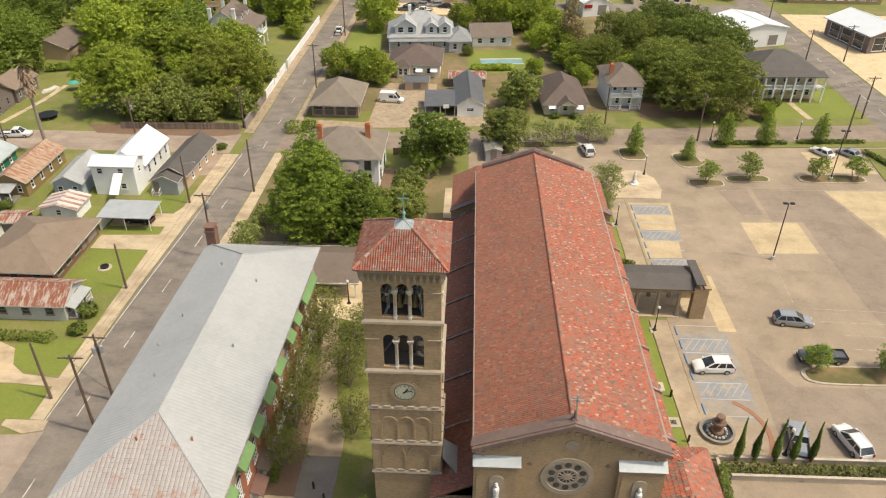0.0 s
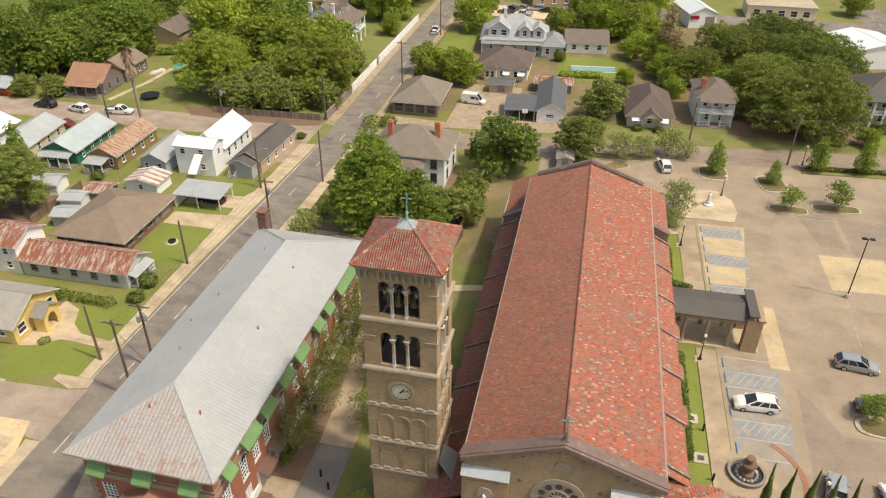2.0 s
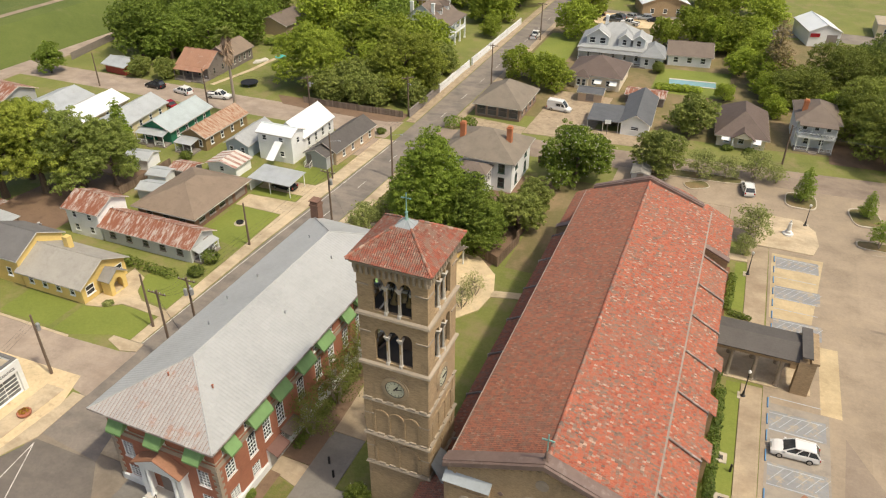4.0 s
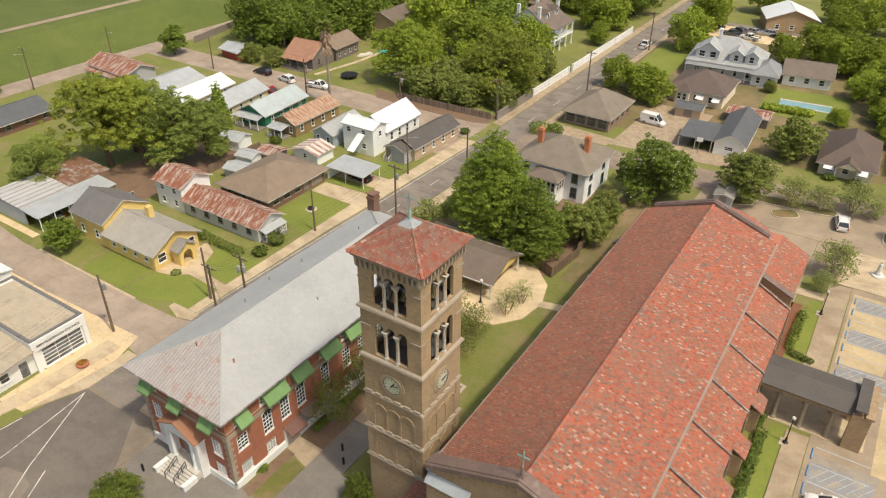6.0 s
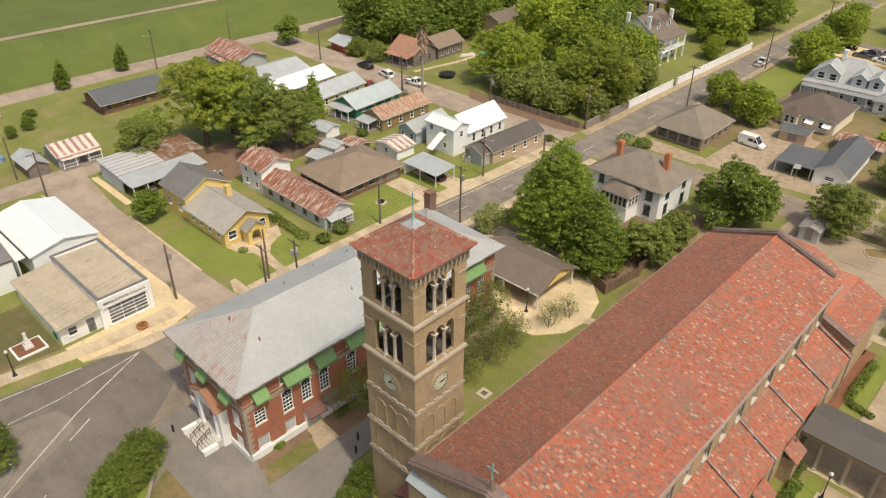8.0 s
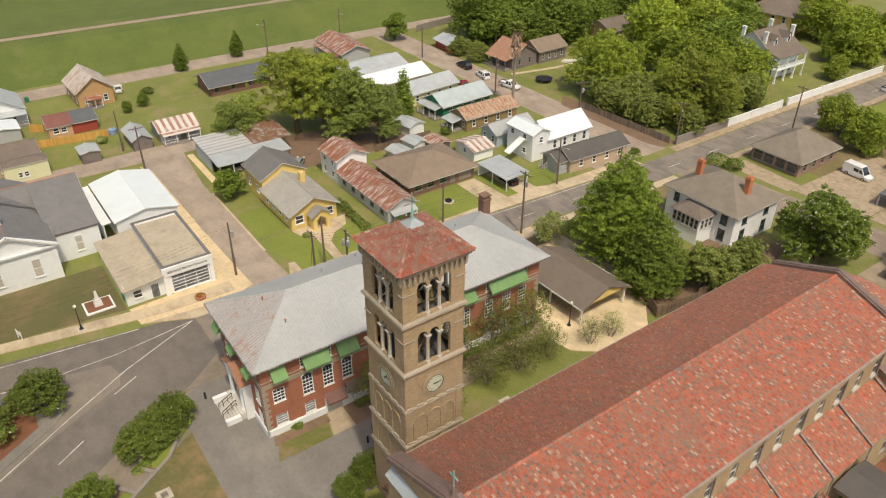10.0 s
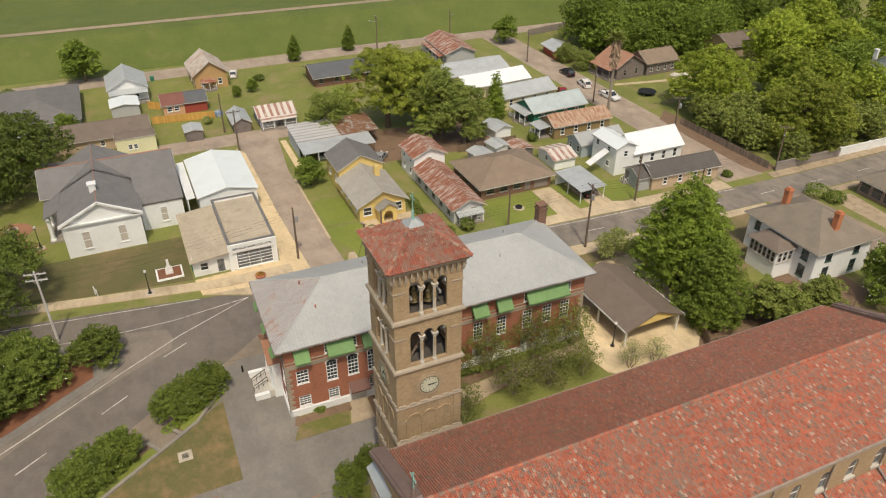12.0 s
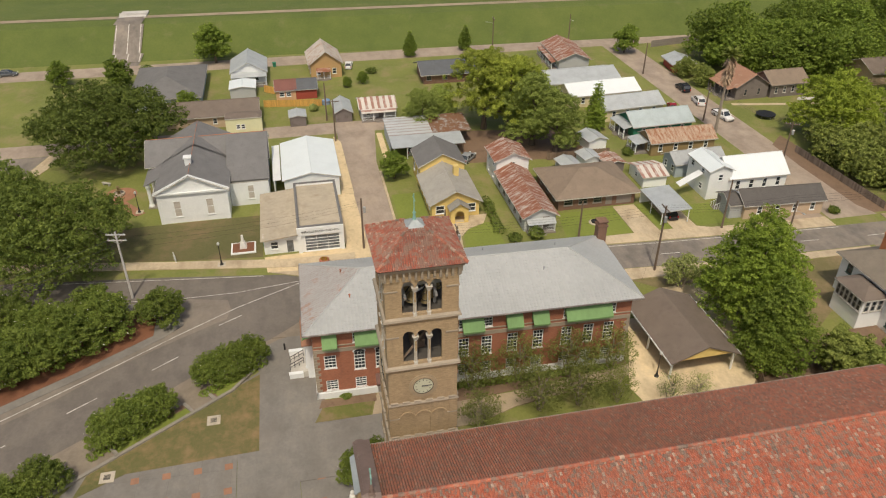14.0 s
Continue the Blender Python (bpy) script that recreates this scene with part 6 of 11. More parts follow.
# aisles
AX0, AX1, AZ0, AZ1 = -2.6, 20.92, 6.8, 9.1
for side in (-1, 1):
    xo, xi = (AX1, WX1) if side > 0 else (AX0, WX0)
    ya = 49.9 if side > 0 else 43.2
    yb = 92.9
    g = Geo()
    aw = [(6.6 + 6.86 * i, 1.3, 2.2, 5.3, True) for i in range(6)]
    xw = xo - side * 0.35
    if side > 0:
        g.wall((xw, ya), (xw, yb), 0, AZ0 + 0.1, 0.4, aw)
        g.wall((xi, ya), (xw - 0.4, ya), 0, AZ0 + 0.1, 0.4)
    else:
        g.wall((xw, yb), (xw, ya), 0, AZ0 + 0.1, 0.4, [(yb - ya - 4 - k[0] + 2, *k[1:]) for k in aw])
        g.wall((xw + 0.4, ya), (xi, ya), 0, AZ0 + 0.1, 0.4)
    cpart(g, "aisle_wall", "tan_brick")
    for k in aw:
        yy = ya + k[0] if side > 0 else ya + 2 + k[0]
        window(church, xw - CX, yy - Y0, 3.75, 90 * side, 1.34, 3.1, "sash", "grey_steel", "pale_glass", deep=0.12)
    if side > 0:
        deck([(xo, ya, AZ0), (xo, yb, AZ0), (xi, yb, AZ1), (xi, ya, AZ1)])
    else:
        deck([(xo, yb, AZ0), (xo, ya, AZ0), (xi, ya, AZ1), (xi, yb, AZ1)])
    field(xo, AZ0, xi, AZ1, ya, yb, 5 + side)
    # rainwater pipes over the aisle roof
    for i in range(7):
        y = yb - 0.9 - 6.86 * i
        if y < ya + 0.5:
            continue
        g = Geo()
        g.rod((xi + side * 0.12, y, AZ1 + 0.26), (xo + side * 0.1, y, AZ0 + 0.26), 0.12, 8)
        g.rod((xi + side * 0.12, y, AZ1 + 0.26), (xi + side * 0.12, y, ZE - 0.2), 0.08, 8)
        g.rod((xo + side * 0.1, y, AZ0 + 0.26), (xo + side * 0.1, y, 0.2), 0.08, 8)
        cpart(g, "rain_pipe", "pipe_metal")
    # confession bays
    for y in ((77.4, 69.8, 62.8) if side > 0 else (70.2, 63.5)):
        g = Geo()
        g.box(min(xo - side * 0.4, xo + side * 1.0), max(xo - side * 0.4, xo + side * 1.0), y - 1.1, y + 1.1, 0, 3.2)
        cpart(g, "side_bay_wall", "tan_brick")
        g = Geo()
        c = [(xo + side * 1.25, y - side * 1.35, 3.25), (xo + side * 1.25, y + side * 1.35, 3.25), (xo - side * 0.34, y + side * 1.35, 4.3), (xo - side * 0.34, y - side * 1.35, 4.3)]
        g.slab(c, 0.1)
        cpart(g, "side_bay_deck", "coping_metal")
        field(xo + side * 1.25, 3.27, xo - side * 0.34, 4.32, y - 1.35, y + 1.35, int(y))
# rear wings behind a parapet
for side in (-1, 1):
    xo, xi = (20.8, WX1) if side > 0 else (-2.35, WX0)
    g = Geo()
    a, b = sorted((xo - side * 0.3, xi))
    g.box(a, b, 93.2, 104.9, 0, 7.6)
    g.loft([[(xi, y, 7.0), (xo, y, 7.0), (xo, y, 8.3), (xi, y, 10.2)] for y in (92.85, 93.35)])
    cpart(g, "rear_wing_wall", "tan_brick")
    g = Geo()
    g.loft([[(xi, y, 10.25), (xo + side * 0.15, y, 8.35), (xo + side * 0.15, y, 8.15), (xi, y, 10.05)] for y in (92.55, 93.6)])
    cpart(g, "parapet_coping", "coping_metal")
    if side > 0:
        deck([(xo, 93.4, 7.65), (xo, 105.2, 7.65), (xi, 105.2, 9.6), (xi, 93.4, 9.6)])
    else:
        deck([(xo, 105.2, 7.65), (xo, 93.4, 7.65), (xi, 93.4, 9.6), (xi, 105.2, 9.6)])
    field(xo, 7.65, xi, 9.6, 93.6, 105.2, 9 + side)
g = Geo()
g.box(WX0, WX1, 94.5, 104.5, 0, 9.6)
cpart(g, "sanctuary_wall", "tan_brick")
g = Geo()
for p in roof_planes("hip", WX0 - 0.3, WX1 + 0.3, 94.5, 105.2, 9.6, 12.6, "x"):
    g.slab(p, 0.14)
cpart(g, "sanctuary_roof", "clay_tile")
# front chapel with a hipped roof
g = Geo()
g.box(17.4, 23.7, 40.5, 50.2, 0, 6.3)
cpart(g, "chapel_wall", "tan_brick")
hx0, hx1, hy0, hy1, hz0, hz1 = 17.1, 24.05, 40.2, 50.75, 6.35, 8.2
deckz = roof_planes("hip", hx0, hx1, hy0, hy1, hz0, hz1, "y")
for p in deckz:
    deck(p, "chapel_roof")
half = (hx1 - hx0) / 2
g = Geo()
L = hy1 - hy0
tile_field(g, (hx1, hy0, hz0), (0, 1, 0), (-half, 0, hz1 - hz0), lambda s: (s * half / math.hypot(half, hz1 - hz0), L - s * half / math.hypot(half, hz1 - hz0)), L, 0.3, 0.42, 0.055, 0.03, 0, random.Random(21))
tile_field(g, (hx0, hy1, hz0), (0, -1, 0), (half, 0, hz1 - hz0), lambda s: (s * half / math.hypot(half, hz1 - hz0), L - s * half / math.hypot(half, hz1 - hz0)), L, 0.3, 0.42, 0.055, 0.03, 0, random.Random(22))
W = hx1 - hx0
tile_field(g, (hx1, hy1, hz0), (-1, 0, 0), (0, -half, hz1 - hz0), lambda s: (s * half / math.hypot(half, hz1 - hz0), W - s * half / math.hypot(half, hz1 - hz0)), W, 0.3, 0.42, 0.055, 0.03, 0, random.Random(23))
tile_field(g, (hx0, hy0, hz0), (1, 0, 0), (0, half, hz1 - hz0), lambda s: (s * half / math.hypot(half, hz1 - hz0), W - s * half / math.hypot(half, hz1 - hz0)), W, 0.3, 0.42, 0.055, 0.03, 0, random.Random(24))
ob = cpart(g, "chapel_tiles", "clay_tile")
ob["kind"] = "stuff"
# lead roof between tower and nave
g = Geo()
g.loft([[(-1.6, 45.6, 9.6), (0.9, 44.6, 6.9), (0.9, 48.6, 6.9), (-1.6, 47.8, 9.6)], [(-1.6, 45.6, 9.4), (0.9, 44.6, 6.7), (0.9, 48.6, 6.7), (-1.6, 47.8, 9.4)]])
cpart(g, "valley_roof", "lead_sheet")

# ---- bell tower ----
TX, TY = -4.85, 48.55
tower = thing("bell_tower", TX, TY, 0, "square tan brick bell tower with clocks and red tile roof", "tower")
H = 3.05


def around(fn):
    for k in range(4):
        fn(Matrix.Rotation(math.pi / 2 * k, 4, 'Z'), k)


OPEN = [-1.17, 0.0, 1.17]


def tower_face(M, k):
    g = Geo()
    hb = [(H + x, 1.0, 25.55, 28.75, True) for x in OPEN]
    hs = [(H + x, 1.0, 20.35, 23.75, True) for x in OPEN]
    g.wall((-H, -H), (H, -H), 0, 20.0, 0.7)
    g.wall((-H, -H), (H, -H), 20.0, 25.1, 0.3, hs)
    g.wall((-H, -H), (H, -H), 25.1, 30.3, 0.3, hb)
    # corner strips, blind arches and stepped dentils
    for x0, x1 in ((-H, -2.35), (2.35, H)):
        g.box(x0, x1, -H - 0.07, -H, 12.0, 15.4)
        g.box(x0, x1, -H - 0.07, -H, 8.0, 11.2)
    for z0, cs, w in ((11.9, (-1.45, 0.0, 1.45), 1.25), (7.95, (-1.1, 1.1), 1.8)):
        for c in cs:
            r = w / 2
            zs = z0 + 2.0
            n = 10
            for i in range(n):
                a, b = math.pi * i / n, math.pi * (i + 1) / n
                q = [(c + (r + 0.12) * math.cos(a), zs + (r + 0.12) * math.sin(a)), (c + (r + 0.12) * math.cos(b), zs + (r + 0.12) * math.sin(b)), (c + (r - 0.05) * math.cos(b), zs + (r - 0.05) * math.sin(b)), (c + (r - 0.05) * math.cos(a), zs + (r - 0.05) * math.sin(a))]
                g.loft([[(x, y, z) for x, z in q] for y in (-H - 0.1, -H)])
        for c in [(-2.3, cs[0] - r + 0.0), *[(a + r, b - r) for a, b in zip(cs, cs[1:])], (cs[-1] + r, 2.3)]:
            if c[1] - c[0] > 0.05:
                g.box(c[0], c[1], -H - 0.08, -H, z0, zs)
    for i in range(15):
        x = -H + 0.2 + (2 * H - 0.4) * i / 14
        for z in (24.72, 19.55):
            g.box(x - 0.09, x + 0.09, -H - 0.12, -H, z, z + 0.2)
    ob = g.done("wall", "tan_brick", tower)
    ob.matrix_basis = M
    # string courses
    for z, out, hgt in ((7.55, 0.2, 0.28), (11.35, 0.22, 0.3), (15.6, 0.16, 0.2), (19.8, 0.26, 0.32), (24.98, 0.26, 0.32)):
        g = Geo()
        o = H + out
        g.loft([[(-o, -o, z), (o, -o, z), (o - 0.05, -o + 0.05, z + hgt * 0.6), (-o + 0.05, -o + 0.05, z + hgt * 0.6)], [(-H, -H, z - 0.05), (H, -H, z - 0.05), (H, -H, z + hgt), (-H, -H, z + hgt)]])
        if z < 16:
            for i in range(6):
                x = -2.6 + 5.2 * i / 5
                g.box(x - 0.32, x + 0.32, -H - 0.16, -H, z + hgt, z + hgt + 0.14)
        ob = g.done("string_course", "limestone", tower)
        ob.matrix_basis = M
    for z in (13.9, 23.2, 27.9, 9.8):
        for s in (-1, 1):
            g = Geo()
            a, b = sorted((s * 2.0, s * (H + 0.05)))
            g.box(a, b, -H - 0.08, -H, z, z + 0.12)
            ob = g.done("impost_band", "limestone", tower)
            ob.matrix_basis = M
    # columns between the openings
    for zs, zt in ((25.3, 28.4), (20.1, 23.4)):
        for x in (-0.585, 0.585):
            g = Geo()
            g.turned(x, -H + 0.14, [(0.22, zs), (0.22, zs + 0.25), (0.155, zs + 0.35), (0.14, zt - 0.75), (0.17, zt - 0.7), (0.15, zt - 0.62)], 10)
            g.solid([(x + sx * w, -H + 0.14 + sy * w, z) for z, w in ((zt - 0.62, 0.16), (zt - 0.25, 0.28)) for sx, sy in ((-1, -1), (1, -1), (1, 1), (-1, 1))], [(0, 1, 5, 4), (1, 2, 6, 5), (2, 3, 7, 6), (3, 0, 4, 7), (4, 5, 6, 7)])
            ob = g.done("column", "pale_stone", tower)
            ob.matrix_basis = M
    # corbel table under the eaves
    g = Geo()
    n = 13
    for i in range(n):
        x = -3.0 + 6.0 * i / (n - 1)
        g.box(x - 0.08, x + 0.08, -H - 0.3, -H, 29.25, 29.95)
        g.box(x - 0.11, x + 0.11, -H - 0.2, -H, 29.0, 29.3)
    for i in range(n - 1):
        c = -3.0 + 6.0 * (i + 0.5) / (n - 1)
        for a0, a1 in ((0, 0.8), (0.8, 1.57), (1.57, 2.34), (2.34, 3.1416)):
            q = [(c + 0.18 * math.cos(a0), 29.7 + 0.18 * math.sin(a0)), (c + 0.18 * math.cos(a1), 29.7 + 0.18 * math.sin(a1)), (c + 0.25 * math.cos(a1), 30.0), (c + 0.25 * math.cos(a0), 30.0)]
            g.loft([[(x, y, z) for x, z in q] for y in (-H - 0.3, -H - 0.08)])
    o = H + 0.38
    g.loft([[(-o, -o, 30.0), (o, -o, 30.0), (o, -o, 30.3), (-o, -o, 30.3)], [(-H + 0.5, -H + 0.5, 30.0), (H - 0.5, -H + 0.5, 30.0), (H - 0.5, -H + 0.5, 30.3), (-H + 0.5, -H + 0.5, 30.3)]])
    ob = g.done("corbel_table", "limestone", tower)
    ob.matrix_basis = M
    # clock
    g = Geo()
    n = 32
    for r0, r1, d in ((1.28, 1.08, 0.08), (1.08, 0.9, 0.13)):
        for i in range(n):
            a, b = 6.28319 * i / n, 6.28319 * (i + 1) / n
            q = [(r * math.cos(t), 17.6 + r * math.sin(t)) for r, t in ((r0, a), (r0, b), (r1, b), (r1, a))]
            g.loft([[(x, y, z) for x, z in q] for y in (-H - d, -H)])
    ck = g.done("clock", "buff_stone", tower, "round clock in a stone ring")
    ck.matrix_basis = M
    g = Geo()
    g.loft([[(0.92 * math.cos(6.28319 * i / n), y, 17.6 + 0.92 * math.sin(6.28319 * i / n)) for i in range(n)] for y in (-H - 0.08, -H - 0.02)])
    g.done("dial", "clock_face", ck)
    g = Geo()
    for i in range(n):
        a, b = 6.28319 * i / n, 6.28319 * (i + 1) / n
        q = [(r * math.cos(t), 17.6 + r * math.sin(t)) for r, t in ((0.93, a), (0.93, b), (0.85, b), (0.85, a))]
        g.loft([[(x, y, z) for x, z in q] for y in (-H - 0.12, -H - 0.07)])
    g.done("dial_rim", "black_metal", ck)
    g = Geo()
    for i in range(12):
        a = 6.28319 * i / 12
        g.rod((0.6 * math.cos(a), -H - 0.09, 17.6 + 0.6 * math.sin(a)), (0.74 * math.cos(a), -H - 0.09, 17.6 + 0.74 * math.sin(a)), 0.028, 4)
    g.done("hour_mark", "black_metal", ck)
    for ang, ln, r in (((0.02, 0.68, 0.045), (-0.03, 0.42, 0.07)) if k == 1 else ((0.25, 0.66, 0.045), (0.95, 0.44, 0.065))):
        g = Geo()
        g.rod((-0.16 * math.cos(ang), -H - 0.11, 17.6 - 0.16 * math.sin(ang)), (ln * math.cos(ang), -H - 0.11, 17.6 + ln * math.sin(ang)), r, 4)
        g.done("pointer", "black_metal", ck)


around(tower_face)
g = Geo()
for z, k in ((19.7, 0.5), (24.9, 0.5), (29.9, 0.4)):
    g = Geo()
    g.box(-H + k, H - k, -H + k, H - k, z, z + 0.3)
    g.done("floor_slab", "dark_boards", tower)
g = Geo()
for s in (-1, 1):
    g.box(s * 1.3 - 0.1, s * 1.3 + 0.1, -2.5, 2.5, 27.2, 27.5)
    g.box(-2.5, 2.5, s * 1.3 - 0.1, s * 1.3 + 0.1, 26.6, 26.85)
    g.rod((s * 1.5, -2.3, 25.2), (s * 0.4, 2.3, 27.4), 0.1, 4)
    for t in (-1, 1):
        g.box(s * 1.3 - 0.12, s * 1.3 + 0.12, t * 1.4 - 0.12, t * 1.4 + 0.12, 25.2, 27.3)
g.done("bell_frame", "grey_steel", tower)
for x, y, s in ((-1.3, -0.9, 0.75), (0.1, -0.9, 0.9), (1.35, -0.6, 0.65), (-0.8, 1.0, 0.7), (0.9, 1.0, 0.8), (-1.75, 0.1, 0.5), (1.8, 0.5, 0.5), (-0.4, -1.75, 0.5), (0.9, -1.7, 0.45), (0.0, 1.8, 0.5)):
    g = Geo()
    g.turned(x, y, [(0.8 * s, 25.75), (0.72 * s, 25.85), (0.55 * s, 26.1), (0.46 * s, 26.5), (0.4 * s, 26.75), (0.2 * s, 26.9), (0.1 * s, 27.1)], 14)
    g.done("bell", "bronze", tower)
    g = Geo()
    g.rod((x - 0.06, y - 0.9 * s, 26.4), (x + 0.0, y + 0.0, 27.35), 0.05, 5)
    n = 14
    for i in range(n):
        a, b = 6.28319 * i / n, 6.28319 * (i + 1) / n
        g.rod((x + 0.62 * s, y + 0.8 * s * math.cos(a), 26.4 + 0.8 * s * math.sin(a)), (x + 0.62 * s, y + 0.8 * s * math.cos(b), 26.4 + 0.8 * s * math.sin(b)), 0.035, 4)
    g.done("bell_wheel", "black_metal", tower)
g = Geo()
g.rod((-2.2, -1.6, 20.2), (1.2, 1.5, 23.4), 0.13, 4)
g.rod((2.2, -1.6, 20.2), (0.6, 1.8, 23.2), 0.13, 4)
g.box(-1.5, 1.5, 0.2, 0.5, 21.2, 21.5)
g.box(-0.8, 0.8, -0.6, 0.6, 20.0, 21.4)
g.done("stair_beam", "pole_wood", tower)
# tower roof
E_, ZT0, ZT1, TOPH = 3.62, 30.32, 32.25, 0.72
g = Geo()
c = [(-E_, -E_, ZT0), (E_, -E_, ZT0), (E_, E_, ZT0), (-E_, E_, ZT0)]
t = [(-TOPH, -TOPH, ZT1), (TOPH, -TOPH, ZT1), (TOPH, TOPH, ZT1), (-TOPH, TOPH, ZT1)]
for i in range(4):
    g.slab([c[i], c[(i + 1) % 4], t[(i + 1) % 4], t[i]], 0.14)
troof = g.done("roof", "coping_metal", tower)
slope_len = math.hypot(E_ - TOPH, ZT1 - ZT0)


def tower_tiles(M, k):
    g = Geo()
    tile_field(g, (-E_ - 0.03, -E_ - 0.03, ZT0), (1, 0, 0), (0, E_ - TOPH, ZT1 - ZT0), lambda s: (s * (E_ - TOPH) / slope_len, 2 * E_ + 0.06 - s * (E_ - TOPH) / slope_len), 2 * E_, 0.185, 0.31, 0.065, 0.02, 0, random.Random(30 + k), 2, 0.045)
    if k < 2:
        # the middle of the face is laid tile by tile
        rest, n, loose = Geo(), 9, 0
        for i in range(0, len(g.v), n):
            part_ = g.v[i:i + n]
            full = abs(part_[2][0] - part_[0][0]) > 0.14 and loose < 145 and part_[0][2] < ZT0 + 1.25
            fs = [tuple(q - i for q in f) for f in g.f[i // n * 4:i // n * 4 + 4]]
            if not full:
                rest.solid(part_, fs)
                continue
            o = Vector(part_[0])
            if "tile" not in WIN:
                one = Geo()
                one.solid([Vector(q) - o for q in part_], fs)
                WIN["tile"] = one.mesh("roof_tile", ["clay_tile_loose"])
            share("roof_tile", WIN["tile"], troof, M @ Matrix.Translation(o))
            loose += 1
        g = rest
    ob = g.done("roof_tiles", "clay_tile_tower", troof)
    ob["kind"] = "stuff"
    ob.matrix_basis = M
    g = Geo()
    n = 10
    for i in range(n):
        a = Vector(c[0]).lerp(Vector(t[0]), i / n)
        b = Vector(c[0]).lerp(Vector(t[0]), (i + 1.1) / n)
        g.rod(a + Vector((0, 0, 0.09)), b + Vector((0, 0, 0.05)), 0.13, 8, 0, 0.11)
    ob = g.done("hip_tiles", "clay_tile", troof)
    ob.matrix_basis = M


around(tower_tiles)
g = Geo()
q = 0.86
cap = [(-q, -q, ZT1 - 0.08), (q, -q, ZT1 - 0.08), (q, q, ZT1 - 0.08), (-q, q, ZT1 - 0.08)]
g.solid([*cap, (0, 0, 32.75)], [(0, 1, 4), (1, 2, 4), (2, 3, 4), (3, 0, 4), (3, 2, 1, 0)])
mc = g.done("metal_cap", "lead_sheet", tower, "pale blue-grey ribbed metal cap")
for i in range(4):
    for m_, r_ in ((Vector(cap[i]), 0.04), ((Vector(cap[i]) + Vector(cap[(i + 1) % 4])) / 2, 0.03)):
        g = Geo()
        g.rod(m_, (0, 0, 32.78), r_, 5)
        g.done("seam", "lead_sheet", mc)
g = Geo()
g.turned(0, 0, [(0.2, 32.6), (0.13, 32.85), (0.09, 33.2), (0.15, 33.3), (0.06, 33.45), (0.04, 33.75)], 10)
g.box(-0.035, 0.035, -0.035, 0.035, 33.7, 35.0)
g.box(-0.42, 0.42, -0.035, 0.035, 34.5, 34.58)
g.done("finial_cross", "verdigris", tower, "green copper finial with a cross")

# ---- covered entrance ----
pc = thing("covered_entrance", 26.3, 82.3, 0, "covered church entrance with dark roof and pale columns", "porte-cochere")
g = Geo()
g.box(-5.3, 6.3, -2.6, 2.9, 0, 0.12)
g.done("floor_slab", "sidewalk", pc)
g = Geo()
for nm, bx in (("beam", (-5.3, 4.6, -2.35, -1.75, 4.0, 4.75)), ("beam", (-5.3, 4.6, 1.95, 2.55, 4.0, 4.75)), ("end_wall", (4.2, 5.2, -1.69, 1.89, 2.9, 5.6)), ("pier", (4.0, 5.9, -2.8, -1.7, 0, 4.9)), ("pier", (4.0, 5.9, 1.9, 3.0, 0, 4.9)), ("lintel", (5.21, 6.1, -2.9, 3.1, 4.91, 5.2))):
    g = Geo()
    g.box(*bx)
    g.done(nm, "tan_brick", pc)
g = Geo()
g = Geo()
g.slab([(-5.4, -2.8, 4.8), (4.3, -2.8, 4.8), (4.3, 0.1, 5.45), (-5.4, 0.1, 5.45)], 0.12)
g.slab([(4.3, 3.0, 4.8), (-5.4, 3.0, 4.8), (-5.4, 0.1, 5.45), (4.3, 0.1, 5.45)], 0.12)
g.box(4.1, 5.3, -2.9, 3.1, 5.6, 5.75)
g.done("roof", "dark_shingle", pc)
for x in (-3.2, -0.4, 2.4):
    for y in (-2.05, 2.25):
        g = Geo()
        g.turned(x, y, [(0.36, 0.1), (0.36, 0.3), (0.27, 0.4), (0.23, 3.6), (0.34, 3.8), (0.36, 4.02)], 14)
        g.done("column", "limestone", pc)


# ---- red brick public building ----
CB = thing("brick_hall", -26.6, 58.6, -1.34, "red brick hall with pale hipped metal roof and green awnings", "building")
hw, hl = 6.45, 19.2
# (middle along the east side, width, wide awning or not)
BAYS = [(-17.4, 1.4), (-14.0, 1.3), (-11.5, 1.3), (-9.1, 1.3), (-5.2, 1.3), (-1.6, 1.3), (1.2, 1.3), (4.4, 1.3), (7.6, 1.3), (11.2, 1.3), (14.0, 1.3), (16.6, 1.3)]
AWN = [(-17.3, 1.7), (-12.9, 3.1), (-9.1, 2.5), (-4.6, 2.8), (-0.6, 2.6), (4.4, 2.0), (7.6, 2.0), (13.6, 5.8)]
g = Geo()


def bay_holes(L, flip):
    out = []
    for c, w in BAYS:
        q = L / 2 + (-c if flip else c)
        out += [(q, w, 4.6, 6.5, False) if c < -17 else (q, w, 4.0, 6.7, False), (q, w, 8.1, 9.9, False)]
        if c != -11.5:
            out.append((q, w, 1.25, 2.75, False))
    return out


